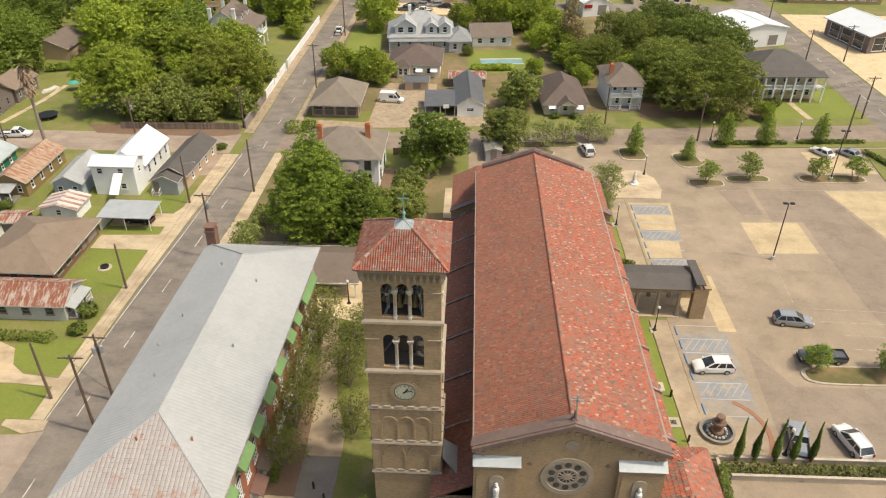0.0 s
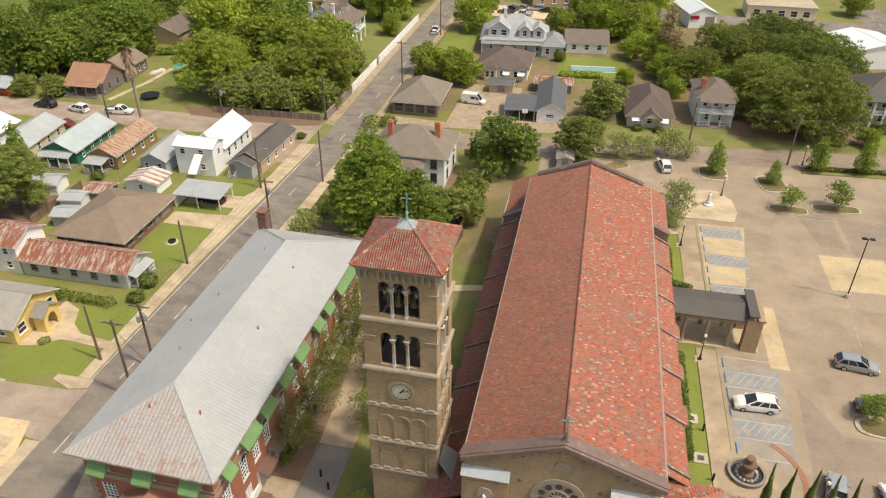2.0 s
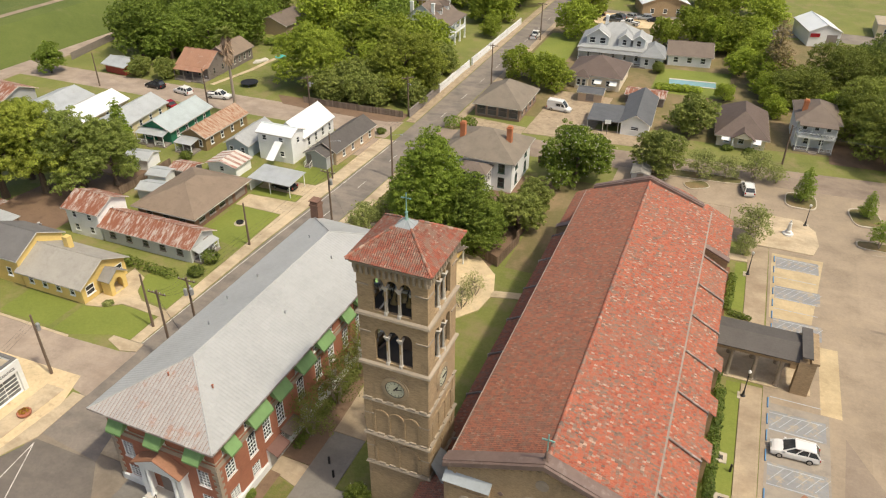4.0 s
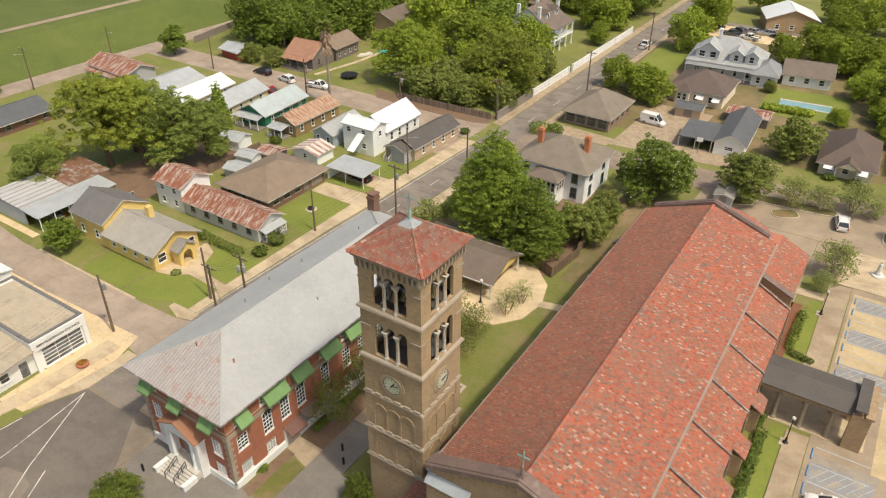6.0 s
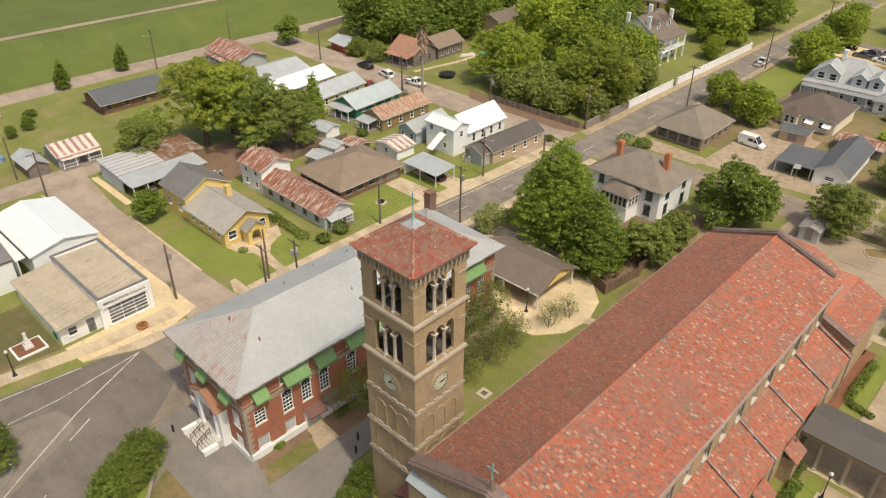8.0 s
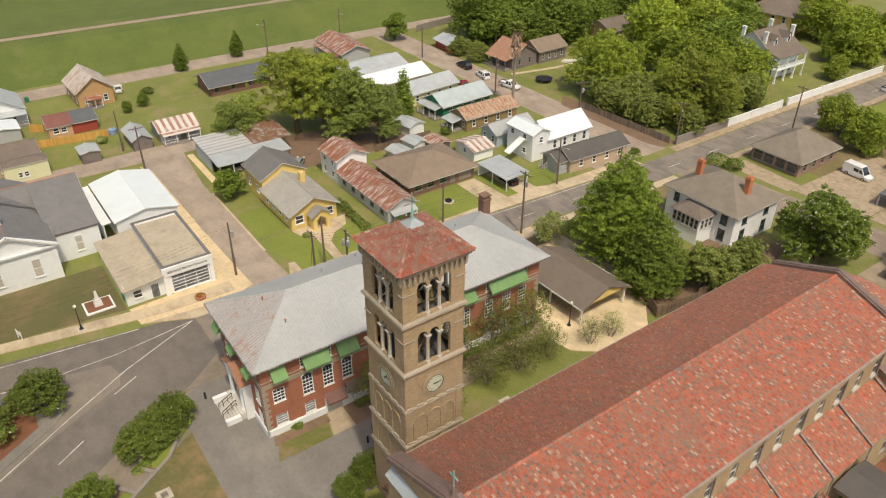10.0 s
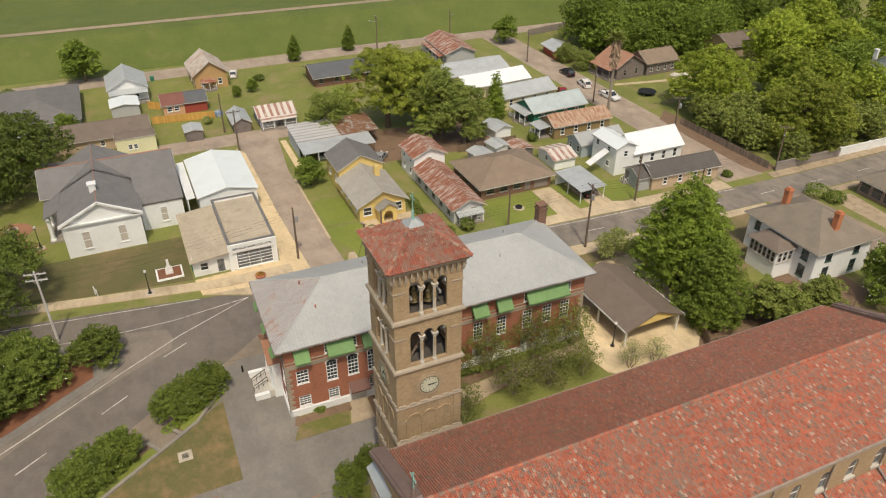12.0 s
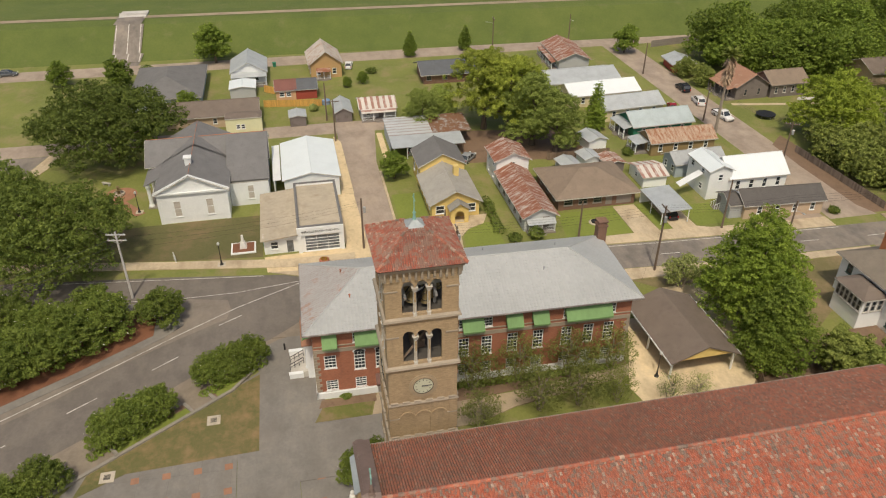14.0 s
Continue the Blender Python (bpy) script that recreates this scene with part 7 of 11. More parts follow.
FB = [-4.6, 0.0, 4.6]
fh = []
for c in FB:
    q = hw + c
    fh += [(q, 1.4, 4.0, 6.2, False), (q, 1.4, 8.1, 9.9, False)]
    if c:
        fh.append((q, 1.4, 1.25, 2.75, False))
g.wall((hw, -hl), (hw, hl), 0.9, 10.3, 0.45, bay_holes(2 * hl, False))
g.wall((-hw, hl), (-hw, -hl), 0.9, 10.3, 0.45, bay_holes(2 * hl, True))
g.wall((-hw, -hl), (hw, -hl), 0.9, 10.3, 0.45, fh)
g.wall((hw, hl), (-hw, hl), 0.9, 10.3, 0.45, [h for h in fh])
g.done("wall", "red_brick", CB)
# added floor and solid fill, near black in place of shaded rooms behind the windows
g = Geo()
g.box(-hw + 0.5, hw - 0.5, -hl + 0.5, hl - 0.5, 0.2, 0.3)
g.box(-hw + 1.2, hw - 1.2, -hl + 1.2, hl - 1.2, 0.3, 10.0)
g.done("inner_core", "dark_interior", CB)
g = Geo()
for a, b in (((hw, -hl), (hw, hl)), ((-hw, hl), (-hw, -hl)), ((-hw, -hl), (hw, -hl)), ((hw, hl), (-hw, hl))):
    for z0, z1, o in ((0.0, 0.95, 0.14), (0.95, 1.08, 0.06)):
        x0, x1, y0, y1 = min(a[0], b[0]) - o, max(a[0], b[0]) + o, min(a[1], b[1]) - o, max(a[1], b[1]) + o
        g.box(x0, x1, y0, y1, z0, z1)
g.done("plinth", "white_paint", CB)
g = Geo()
for x, s in ((hw, 1), (-hw, -1)):
    a, b = sorted((x, x + s * 0.07))
    g.box(a, b, -hl, hl, 7.0, 7.55)
    g.box(a, b, -hl, hl, 7.85, 8.0)
for y, s in ((-hl, -1), (hl, 1)):
    a, b = sorted((y, y + s * 0.07))
    g.box(-hw, hw, a, b, 7.0, 7.55)
    g.box(-hw, hw, a, b, 7.85, 8.0)
g.done("stone_band", "limestone", CB)
# quoins
for x in (-hw, hw):
    for y in (-hl, hl):
        for i in range(14):
            z = 1.1 + 0.42 * i
            sx, sy = (0.62, 0.34) if i % 2 else (0.34, 0.62)
            a, b = sorted((x + math.copysign(0.06, x), x - math.copysign(sx, x)))
            c, d = sorted((y + math.copysign(0.06, y), y - math.copysign(sy, y)))
            k = Geo()
            k.box(a, b, c, d, z, z + 0.38)
            k.done("quoin", "limestone", CB)
for c, w in BAYS:
    for x, fc in ((hw, 90), (-hw, -90)):
        if c != -11.5:
            window(CB, x, c, 2.0, fc, w, 1.5, "grid", deep=0.1)
        window(CB, x, c, 5.55 if c < -17 else 5.35, fc, w, 1.9 if c < -17 else 2.7, "grid", deep=0.1)
        if -17 < c < -4 and x > 0:
            k = Geo()
            k.loft([[(hw + q, c + (w / 2 + 0.12) * math.cos(t), 6.7 + 0.42 * math.sin(t)) for t in (3.1416 * i / 8 for i in range(9))] for q in (0.002, 0.06)])
            k.done("window_head", "white_paint", CB)
            k = Geo()
            k.loft([[(hw + q, c + (w / 2 - 0.03) * math.cos(t), 6.72 + 0.3 * math.sin(t)) for t in (3.1416 * i / 8 for i in range(9))] for q in (0.061, 0.075)])
            k.done("head_pane", "glass", CB)
        window(CB, x, c, 9.0, fc, w, 1.8, "grid", deep=0.1)
for c in FB:
    window(CB, c, -hl, 5.1, 0, 1.4, 2.2, "grid", deep=0.1)
    window(CB, c, -hl, 9.0, 0, 1.4, 1.8, "grid", deep=0.1)
    window(CB, c, hl, 5.1, 180, 1.4, 2.2, "grid", deep=0.1)
    window(CB, c, hl, 9.0, 180, 1.4, 1.8, "grid", deep=0.1)
    if c:
        window(CB, c, -hl, 2.0, 0, 1.4, 1.5, "grid", deep=0.1)
        window(CB, c, hl, 2.0, 180, 1.4, 1.5, "grid", deep=0.1)


def awning(w, at):
    g = Geo()
    top, low, out = 0.95, -0.55, 1.15
    g.slab([(-w / 2, -out, low), (w / 2, -out, low), (w / 2, -0.03, top), (-w / 2, -0.03, top)], 0.04)
    n = int(w / 0.25)
    for i in range(n):
        x = -w / 2 + w * (i + 0.5) / n
        g.box(x - 0.11, x + 0.11, -out - 0.02, -out + 0.02, low - 0.25, low)
    for x in (-w / 2, w / 2 - 0.03):
        g.solid([(x, -out, low), (x + 0.03, -out, low), (x + 0.03, -0.03, low + 0.35), (x, -0.03, low + 0.35), (x, -0.03, top), (x + 0.03, -0.03, top)], [(0, 3, 4), (1, 5, 2), (0, 1, 2, 3)])
    ob = g.done("awning", "green_awning", CB, "sun-bleached green fabric awning")
    ob.matrix_basis = at


for c, w in AWN:
    awning(w, pose(hw, c, 9.0, 0, 0, 90))
    awning(w, pose(-hw, c, 9.0, 0, 0, -90))
for c in FB:
    awning(1.9, pose(c, -hl, 9.0, 0, 0, 0))
# side door under a small dark canopy
g = Geo()
for a, b in ((-12.2, -12.05), (-10.15, -10.0)):
    g.box(hw + 0.145, hw + 0.24, a, b, 0.12, 2.5)
g.box(hw + 0.145, hw + 0.24, -12.2, -10.0, 2.5, 2.65)
g.box(hw - 0.2, hw + 0.144, -12.2, -10.0, 1.09, 2.65)
sd = g.done("side_door", "white_paint", CB, "pale double side door")
for a, b in ((-12.04, -11.12), (-11.08, -10.16)):
    g = Geo()
    g.box(hw + 0.15, hw + 0.2, a, b, 0.12, 2.49)
    g.box(hw + 0.2, hw + 0.205, a + 0.2, b - 0.2, 1.2, 2.2)
    g.done("leaf", "aged_trim", sd)
g = Geo()
g.slab([(hw + 1.35, -12.3, 2.45), (hw + 1.35, -9.9, 2.45), (hw + 0.1, -9.9, 3.05), (hw + 0.1, -12.3, 3.05)], 0.05)
g.box(hw + 1.31, hw + 1.36, -12.3, -9.9, 2.2, 2.4)
g.done("door_canopy", "canopy_cloth", CB, "dark red-brown canopy over a side door")
# roof
ox, oy, z0, z1 = 7.35, 20.15, 10.45, 13.85
g = Geo()
PL = roof_planes("hip", -ox, ox, -oy, oy, z0, z1, "y")
for p in PL:
    g.slab(p, 0.16)
g.box(-ox + 0.05, ox - 0.05, -oy + 0.05, oy - 0.05, z0 - 0.28, z0 - 0.12)
rf = g.done("roof", "pale_stone", CB)
g = Geo()
g.slab([(-ox, -oy, z0 + 0.008), (ox, -oy, z0 + 0.008), (0, -oy + ox, z1 + 0.008)], 0.004)
g.done("underlay", "rust_sheet", rf)
sl = math.hypot(ox, z1 - z0)
kk = ox / sl
for i, (o, u, v, W, mt) in enumerate((((ox, -oy, z0), (0, 1, 0), (-ox, 0, z1 - z0), 2 * oy, "metal_tile"), ((-ox, oy, z0), (0, -1, 0), (ox, 0, z1 - z0), 2 * oy, "metal_tile"), ((-ox, -oy, z0), (1, 0, 0), (0, ox, z1 - z0), 2 * ox, "rusty_metal_tile"), ((ox, oy, z0), (-1, 0, 0), (0, -ox, z1 - z0), 2 * ox, "metal_tile"))):
    g = Geo()
    tile_field(g, o, u, v, lambda s: (s * kk, W - s * kk), W, 0.4, 0.42, 0.022, 0.02, 0, random.Random(50 + i), 2, 0.05 if "rusty" in mt else 0.014)
    ob = g.done("roof_tiles", mt, rf, "pressed metal shingles with rust streaks" if "rusty" in mt else "pale grey pressed metal shingles")
    ob["kind"] = "stuff"
g = Geo()
for a, b in (((-ox, -oy, z0), (0, -oy + ox, z1)), ((ox, -oy, z0), (0, -oy + ox, z1)), ((ox, oy, z0), (0, oy - ox, z1)), ((-ox, oy, z0), (0, oy - ox, z1)), ((0, -oy + ox, z1), (0, oy - ox, z1))):
    g.rod((a[0], a[1], a[2] + 0.05), (b[0], b[1], b[2] + 0.05), 0.09, 6)
g.done("ridge_cap", "metal_tile", rf)
g = Geo()
for a, b in (((-ox, -oy), (ox, -oy)), ((ox, -oy), (ox, oy)), ((ox, oy), (-ox, oy)), ((-ox, oy), (-ox, -oy))):
    g.rod((*a, z0 - 0.06), (*b, z0 - 0.06), 0.12, 6)
g.done("gutter", "pipe_metal", CB)
for x, y in ((3.2, -2), (-3.0, -7), (-4, 3), (2.5, 9), (-2.5, 12), (3.4, -14.5), (-1.2, -15.2), (-5.0, -1.5)):
    g = Geo()
    zz = z1 - abs(x) / ox * (z1 - z0)
    if abs(y) > oy - ox + 0.3:
        zz = min(zz, z0 + (oy - abs(y)) / ox * (z1 - z0))
    g.cyl(x, y, zz - 0.1, zz + 0.4, 0.08, 0.08, 8)
    g.cyl(x, y, zz + 0.38, zz + 0.46, 0.13, 0.1, 8)
    g.done("vent_pipe", "chimney_brick" if y < -14 else "grey_steel", rf)
ch = Geo()
ch.box(-ox + 0.3, -ox + 1.5, oy - 0.9, oy + 0.3, 6, 13.0)
ch.box(-ox + 0.2, -ox + 1.6, oy - 1.0, oy + 0.4, 12.6, 12.85)
ch.box(-ox + 0.35, -ox + 1.45, oy - 0.85, oy + 0.25, 13.0, 13.3)
ch.box(-ox + 0.2, -ox + 1.6, oy - 1.0, oy + 0.4, 13.3, 13.42)
ch.done("chimney", "dark_brick", CB)
# entrance
en = Geo()
en.box(-2.6, -2.0, -hl - 1.0, -hl, 0, 5.0)
en.box(2.0, 2.6, -hl - 1.0, -hl, 0, 5.0)
en.box(-2.8, 2.8, -hl - 1.2, -hl, 5.0, 5.5)
en.loft([[(-2.9, y, 5.5), (2.9, y, 5.5), (0, y, 6.9)] for y in (-hl - 1.3, -hl)])
en.done("portico", "white_paint", CB)
en = Geo()
en.slab([(-3.0, -hl - 1.45, 5.5), (-3.0, -hl, 5.5), (0, -hl, 7.0), (0, -hl - 1.45, 7.0)][::-1], 0.1)
en.slab([(3.0, -hl, 5.5), (3.0, -hl - 1.45, 5.5), (0, -hl - 1.45, 7.0), (0, -hl, 7.0)][::-1], 0.1)
en.done("portico_roof", "portico_tile", CB)
en = Geo()
en.box(-1.1, 1.1, -hl - 0.08, -hl + 0.02, 1.03, 3.9)
en.done("door", "grey_wood", CB)
for x in (-1.6, 1.6):
    en = Geo()
    en.turned(x, -hl - 0.95, [(0.32, 1.02), (0.32, 1.25), (0.25, 1.35), (0.19, 4.6), (0.28, 4.8), (0.3, 5.0)], 12)
    en.done("column", "white_paint", CB)
st = Geo()
st.box(-2.3, 2.3, -hl - 1.6, -hl - 0.01, 0, 1.02)
st.done("landing", "pale_stone", CB)
for i in range(5):
    st = Geo()
    st.box(-1.95, 1.95, -hl - 1.6 - 0.32 * (5 - i), -hl - 1.6 - 0.32 * (4 - i) - 0.004, 0, 0.17 * (i + 1))
    st.done("step", "pale_stone", CB)
for x in (-2.4, 2.0):
    st = Geo()
    st.box(x, x + 0.4, -hl - 3.3, -hl - 1.61, 0, 0.75)
    st.box(x - 0.06, x + 0.46, -hl - 3.36, -hl - 1.61, 0.751, 0.86)
    st.done("stair_cheek", "white_paint", CB)
for x in (-0.7, 0.7):
    rl = Geo()
    rl.rod((x, -hl - 3.2, 1.0), (x, -hl - 1.5, 1.95), 0.045, 6)
    rl.rod((x, -hl - 3.2, 0.55), (x, -hl - 1.5, 1.5), 0.03, 6)
    for i in range(4):
        y = -hl - 3.2 + 1.7 * i / 3
        rl.rod((x, y, 0.1 + 0.25 * i), (x, y, 1.0 + 0.95 * i / 3), 0.035, 5)
    rl.done("stair_rail", "black_metal", CB)
# side door canopy
sd = Geo()
sd.slab([(hw + 1.3, -9.6, 2.9), (hw + 1.3, -7.0, 2.9), (hw, -7.0, 3.3), (hw, -9.6, 3.3)], 0.08)
sd.done("door_canopy", "brown_shingle", CB)
sd = Geo()
sd.box(hw - 0.02, hw + 0.06, -8.9, -7.7, 0.2, 2.5)
sd.done("door", "grey_steel", CB)


# ---- houses of the town ----
def row(side, n, length, sill, w, h, off=0.0):
    return [(side, -length / 2 + length * (i + 0.5) / n + off, sill, w, h) for i in range(n)]


# yellow cottage in two parts
house("yellow_cottage", "yellow stuccoed cottage with weathered grey shingle roof", -65.6, 65.1, 11, 8.2, 0, 3.0, 2.1, "gable", "x", "yellow_paint", "worn_shingle", 0.55,
      wins=[("e", -2.7, 0.9, 1.5, 1.5), ("e", 2.7, 0.9, 1.5, 1.5)] + row("s", 4, 10, 1.1, 0.9, 1.4) + row("n", 4, 10, 1.1, 0.9, 1.4), chimneys=[], porch=None)
e = thing("entrance_porch", -59.4, 65.3, 0, "small arched yellow entrance porch with gabled roof", "porch")
g = Geo()
g.wall((1.6, -1.5), (1.6, 1.5), 0, 2.7, 0.25, [(1.5, 1.6, 0.05, 2.3, True)])
g.wall((0, -1.5), (1.6, -1.5), 0, 2.7, 0.25)
g.wall((1.6, 1.5), (0, 1.5), 0, 2.7, 0.25)
g.loft([[(x, -1.5, 2.7), (x, 1.5, 2.7), (x, 0, 3.7)] for x in (1.35, 1.6)])
g.done("wall", "yellow_paint", e)
g = Geo()
for p in roof_planes("gable", -0.2, 1.9, -1.85, 1.85, 2.55, 3.8, "x"):
    g.slab(p, 0.1)
g.done("roof", "light_shingle", e)
house("tall_cottage", "taller rear part of a yellow cottage with dark roof", -75.2, 65.2, 7.6, 8.2, 0, 4.5, 2.2, "gable", "x", "yellow_paint", "grey_shingle", 0.35, wins=row("s", 2, 7, 1.3, 0.9, 1.4) + row("n", 2, 7, 1.3, 0.9, 1.4))
g = Geo()
g.box(-67.6, -66.7, 66.2, 67.1, 4.3, 6.2)
tagged(g.done("chimney", "yellow_paint"), "short yellow rendered chimney stack on a roof", "chimney")
house("long_rusty_house", "long pale grey boarded house with streaked rusty tin roof", -61.4, 77.7, 16.8, 5.4, 0, 2.9, 1.4, "gable", "x", "ash_siding", "rusty_roof_x", 0.5, wframe="grey_wood",
      wins=row("s", 5, 16, 1.0, 1.1, 1.3) + [("e", -1.4, 1.0, 1.0, 1.3)], doors=[("e", 1.0, 0.95, 2.05)], porch=("e", 1.4, 2.3, "tin_roof", 3, 0, 4.8))
house("rusty_two_storey", "narrow white two-storey house with rusty tin roof", -73.3, 78.0, 6.4, 6.1, 0, 4.9, 1.4, "gable", "x", "white_siding", "rusty_roof_x", 0.45, wins=row("s", 2, 6, 3.2, 0.9, 1.2) + row("s", 2, 6, 0.9, 0.9, 1.2) + [("e", 0, 3.2, 0.9, 1.2)])
house("brown_bungalow", "low brick bungalow with wide brown hipped roof", -64.1, 89.9, 11.3, 14.1, 0, 2.8, 2.2, "hip", "y", "dark_brick", "tan_shingle", 0.75, wframe="grey_wood",
      wins=row("e", 3, 8, 0.9, 1.6, 1.3, -2.6) + row("s", 3, 10, 0.9, 1.3, 1.2), doors=[("e", 2.2, 1.0, 2.05), ("e", 5.0, 2.6, 2.1)])
e = thing("carport", -54.5, 100.6, 0, "open carport with pale flat metal roof", "carport")
g = Geo()
g.slab([(-4.3, -2.7, 2.55), (4.3, -2.7, 2.5), (4.3, 2.7, 2.75), (-4.3, 2.7, 2.8)], 0.14)
g.done("roof", "tin_roof_x", e)
for x in (-4, 0, 4):
    for y in (-2.4, 2.4):
        g = Geo()
        g.box(x - 0.06, x + 0.06, y - 0.06, y + 0.06, 0, 2.5)
        g.done("post", "white_paint", e)
g = Geo()
g.box(-4.2, -4.0, -2.5, 2.5, 0, 2.45)
g.done("back_wall", "white_siding", e)
house("white_two_storey", "tall white boarded house with bright white metal roof", -60.5, 119.8, 6.8, 11.2, 0, 3.9, 2.5, "gable", "y", "white_siding", "white_metal_roof_y", 0.35,
      wins=row("e", 4, 10.6, 1.5, 0.9, 1.7) + row("w", 3, 10, 1.5, 0.9, 1.6))
house("white_stair_block", "white boarded front block of a two-storey house", -60.8, 112.1, 7.4, 4.3, 0, 5.6, 0.9, "gable", "x", "white_siding", "white_metal_roof", 0.3, wins=[("s", -2.2, 4.0, 1.0, 1.1), ("s", 1.4, 4.0, 1.0, 1.1), ("s", 1.4, 1.2, 1.0, 1.1), ("e", 0, 3.6, 0.9, 1.2)])
g = Geo()
g.slab([(-59.8, 105.2, 2.6), (-58.2, 105.2, 2.6), (-59.0, 109.8, 4.3), (-60.6, 109.8, 4.3)], 0.1)
tagged(g.done("stair_canopy", "white_paint"), "sloping white metal canopy over an outdoor stair", "canopy")
house("grey_brown_house", "long tan house with dark brown shingle roof", -51.6, 120.0, 5.2, 14.4, -3, 2.9, 1.5, "gable", "y", "tan_siding", "dark_shingle", 0.4,
      wins=row("e", 4, 13, 0.9, 0.9, 1.4, 0.4) + [("n", 0, 0.9, 1.4, 1.3)])
fr = house("boarded_front_room", "grey boarded front room with dark gable roof and white stair rails", -52.4, 111.8, 4.6, 2.6, -3, 2.7, 1.0, "gable", "y", "grey_siding", "dark_shingle", 0.3, doors=[("s", -1.5, 0.9, 2.0)])
for i in range(3):
    g = Geo()
    g.box(-2.1, -0.9, -1.35 - 0.3 * (3 - i), -1.31 - 0.3 * (2 - i) - 0.004, 0, 0.12 * (i + 1))
    g.done("step", "grey_wood", fr)
for x in (-2.15, -0.9):
    g = Geo()
    g.rod((x, -2.2, 0.95), (x, -1.35, 1.3), 0.05, 4)
    for q in (-2.2, -1.75, -1.35):
        g.rod((x, q, 0.0), (x, q, 0.95 + 0.41 * (q + 2.2)), 0.05, 4)
    g.done("stair_rail", "white_paint", fr)
house("tin_house", "long boarded house with grey rust-spotted tin roof", -117.2, 108.8, 9.5, 17.5, 3, 2.9, 1.5, "gable", "y", "grey_siding", "tin_roof", 0.4, wins=row("e", 4, 15, 0.9, 0.9, 1.4) + row("s", 2, 8, 0.9, 0.9, 1.4))
house("white_roof_house", "cream house with bright white metal roof", -107.6, 110.2, 7.6, 17.0, 4, 2.9, 1.6, "gable", "y", "cream_siding", "white_metal_roof_y", 0.4, wins=row("e", 4, 15, 0.9, 0.9, 1.4) + row("s", 2, 6.5, 0.9, 0.9, 1.4))
house("pale_tin_house", "cream boarded house with pale grey tin roof", -98.2, 113.0, 7.0, 14.5, 5, 2.9, 1.6, "gable", "y", "cream_siding", "tin_roof", 0.4, wins=row("e", 4, 13, 0.9, 0.9, 1.4) + row("s", 2, 6, 0.9, 0.9, 1.4))
house("green_house", "dark green house with pale teal tin roof and front porch", -88.0, 115.0, 6.8, 13.4, 3, 3.0, 1.8, "gable", "y", "green_siding", "teal_roof", 0.5, wins=row("e", 4, 12, 0.9, 0.8, 1.3) + [("s", -1.8, 0.9, 0.9, 1.4)], doors=[("s", 0.6, 0.95, 2.05)], porch=("s", 2.3, 2.9, "tin_roof_x", 4, 0, 6.6))
house("brown_row_house", "brown boarded house with orange rusted tin roof", -78.6, 115.2, 5.6, 13.6, 0, 3.0, 1.5, "gable", "y", "brown_siding", "orange_rust_roof", 0.4, wins=row("e", 4, 13, 0.9, 0.9, 1.5) + [("s", 1.6, 0.9, 0.8, 1.4)], doors=[("s", -0.6, 0.95, 2.05)], porch=("s", 2.8, 2.6, "tin_roof_x", 3, -0.6, 4.2))
house("grey_hip_house", "small grey house with light shingle roof", -68.8, 113.6, 4.8, 10.0, 2, 2.9, 1.3, "gable", "y", "blue_siding", "silver_shingle", 0.4, wins=row("s", 2, 5, 0.9, 0.9, 1.3))
house("patched_shed", "low shed with patched rust and white tin roof", -66.6, 103.3, 6.0, 4.6, 0, 2.2, 0.8, "gable", "y", "white_siding", "striped_roof", 0.35, wins=[("s", 0, 0.9, 0.9, 1.0)], category="shed", group="sheds")
house("low_shed", "low grey shed with pale tin roof", -72.6, 90.0, 4.4, 3.4, 8, 2.0, 0.5, "gable", "x", "grey_siding", "tin_roof_x", 0.3, category="shed", group="sheds")
house("rust_shed", "low shed with rusty tin roof", -72.6, 98.4, 4.2, 3.6, 5, 2.0, 0.5, "gable", "x", "weathered_siding", "rusty_roof_x", 0.3, category="shed", group="sheds")
house("lean_shed", "low pale shed with single flat tin roof", -75.2, 94.9, 3.6, 3.2, 8, 2.0, 0.4, "gable", "x", "white_siding", "tin_roof_x", 0.3, category="shed", group="sheds")
house("pale_shed", "small white shed with tin roof among trees", -83.0, 98.8, 4.6, 4.0, 10, 2.2, 0.7, "gable", "x", "white_siding", "tin_roof_x", 0.3, category="shed", group="sheds")
house("levee_warehouse", "long boarded warehouse with rusty striped tin roof", -136.0, 112.4, 15.5, 8.0, -3, 3.0, 1.6, "gable", "x", "grey_siding", "rusty_roof_x", 0.6, wins=row("s", 4, 14, 0.9, 0.9, 1.3), porch=("s", 1.8, 2.5, "rusty_roof_x", 6, 0, 14))
house("brick_ranch", "low brick house with grey shingle roof beside a lawn", -130.0, 79.4, 9.0, 14.6, 0, 2.7, 1.6, "gable", "y", "dark_brick", "slate_shingle", 0.8, wins=row("e", 4, 16, 0.9, 1.2, 1.2), wframe="grey_wood")
house("orange_house", "orange boarded house with rusty tin roof and bare gable", -140.2, 49.0, 10.6, 7.6, 2, 3.9, 2.8, "gable", "x", "orange_siding", "pale_rust_roof", 0.5, wins=[("e", -2.0, 1.0, 1.0, 1.4), ("e", 2.0, 1.0, 1.0, 1.4)] + row("s", 3, 11, 1.0, 0.9, 1.4), porch=("e", 1.8, 2.6, "rusty_roof", 3, -0.8, 3.5))
house("red_shed", "low red boarded house with dark grey roof", -124.4, 43.5, 6.4, 4.8, 0, 2.5, 1.3, "gable", "y", "red_siding", "slate_shingle", 0.3)
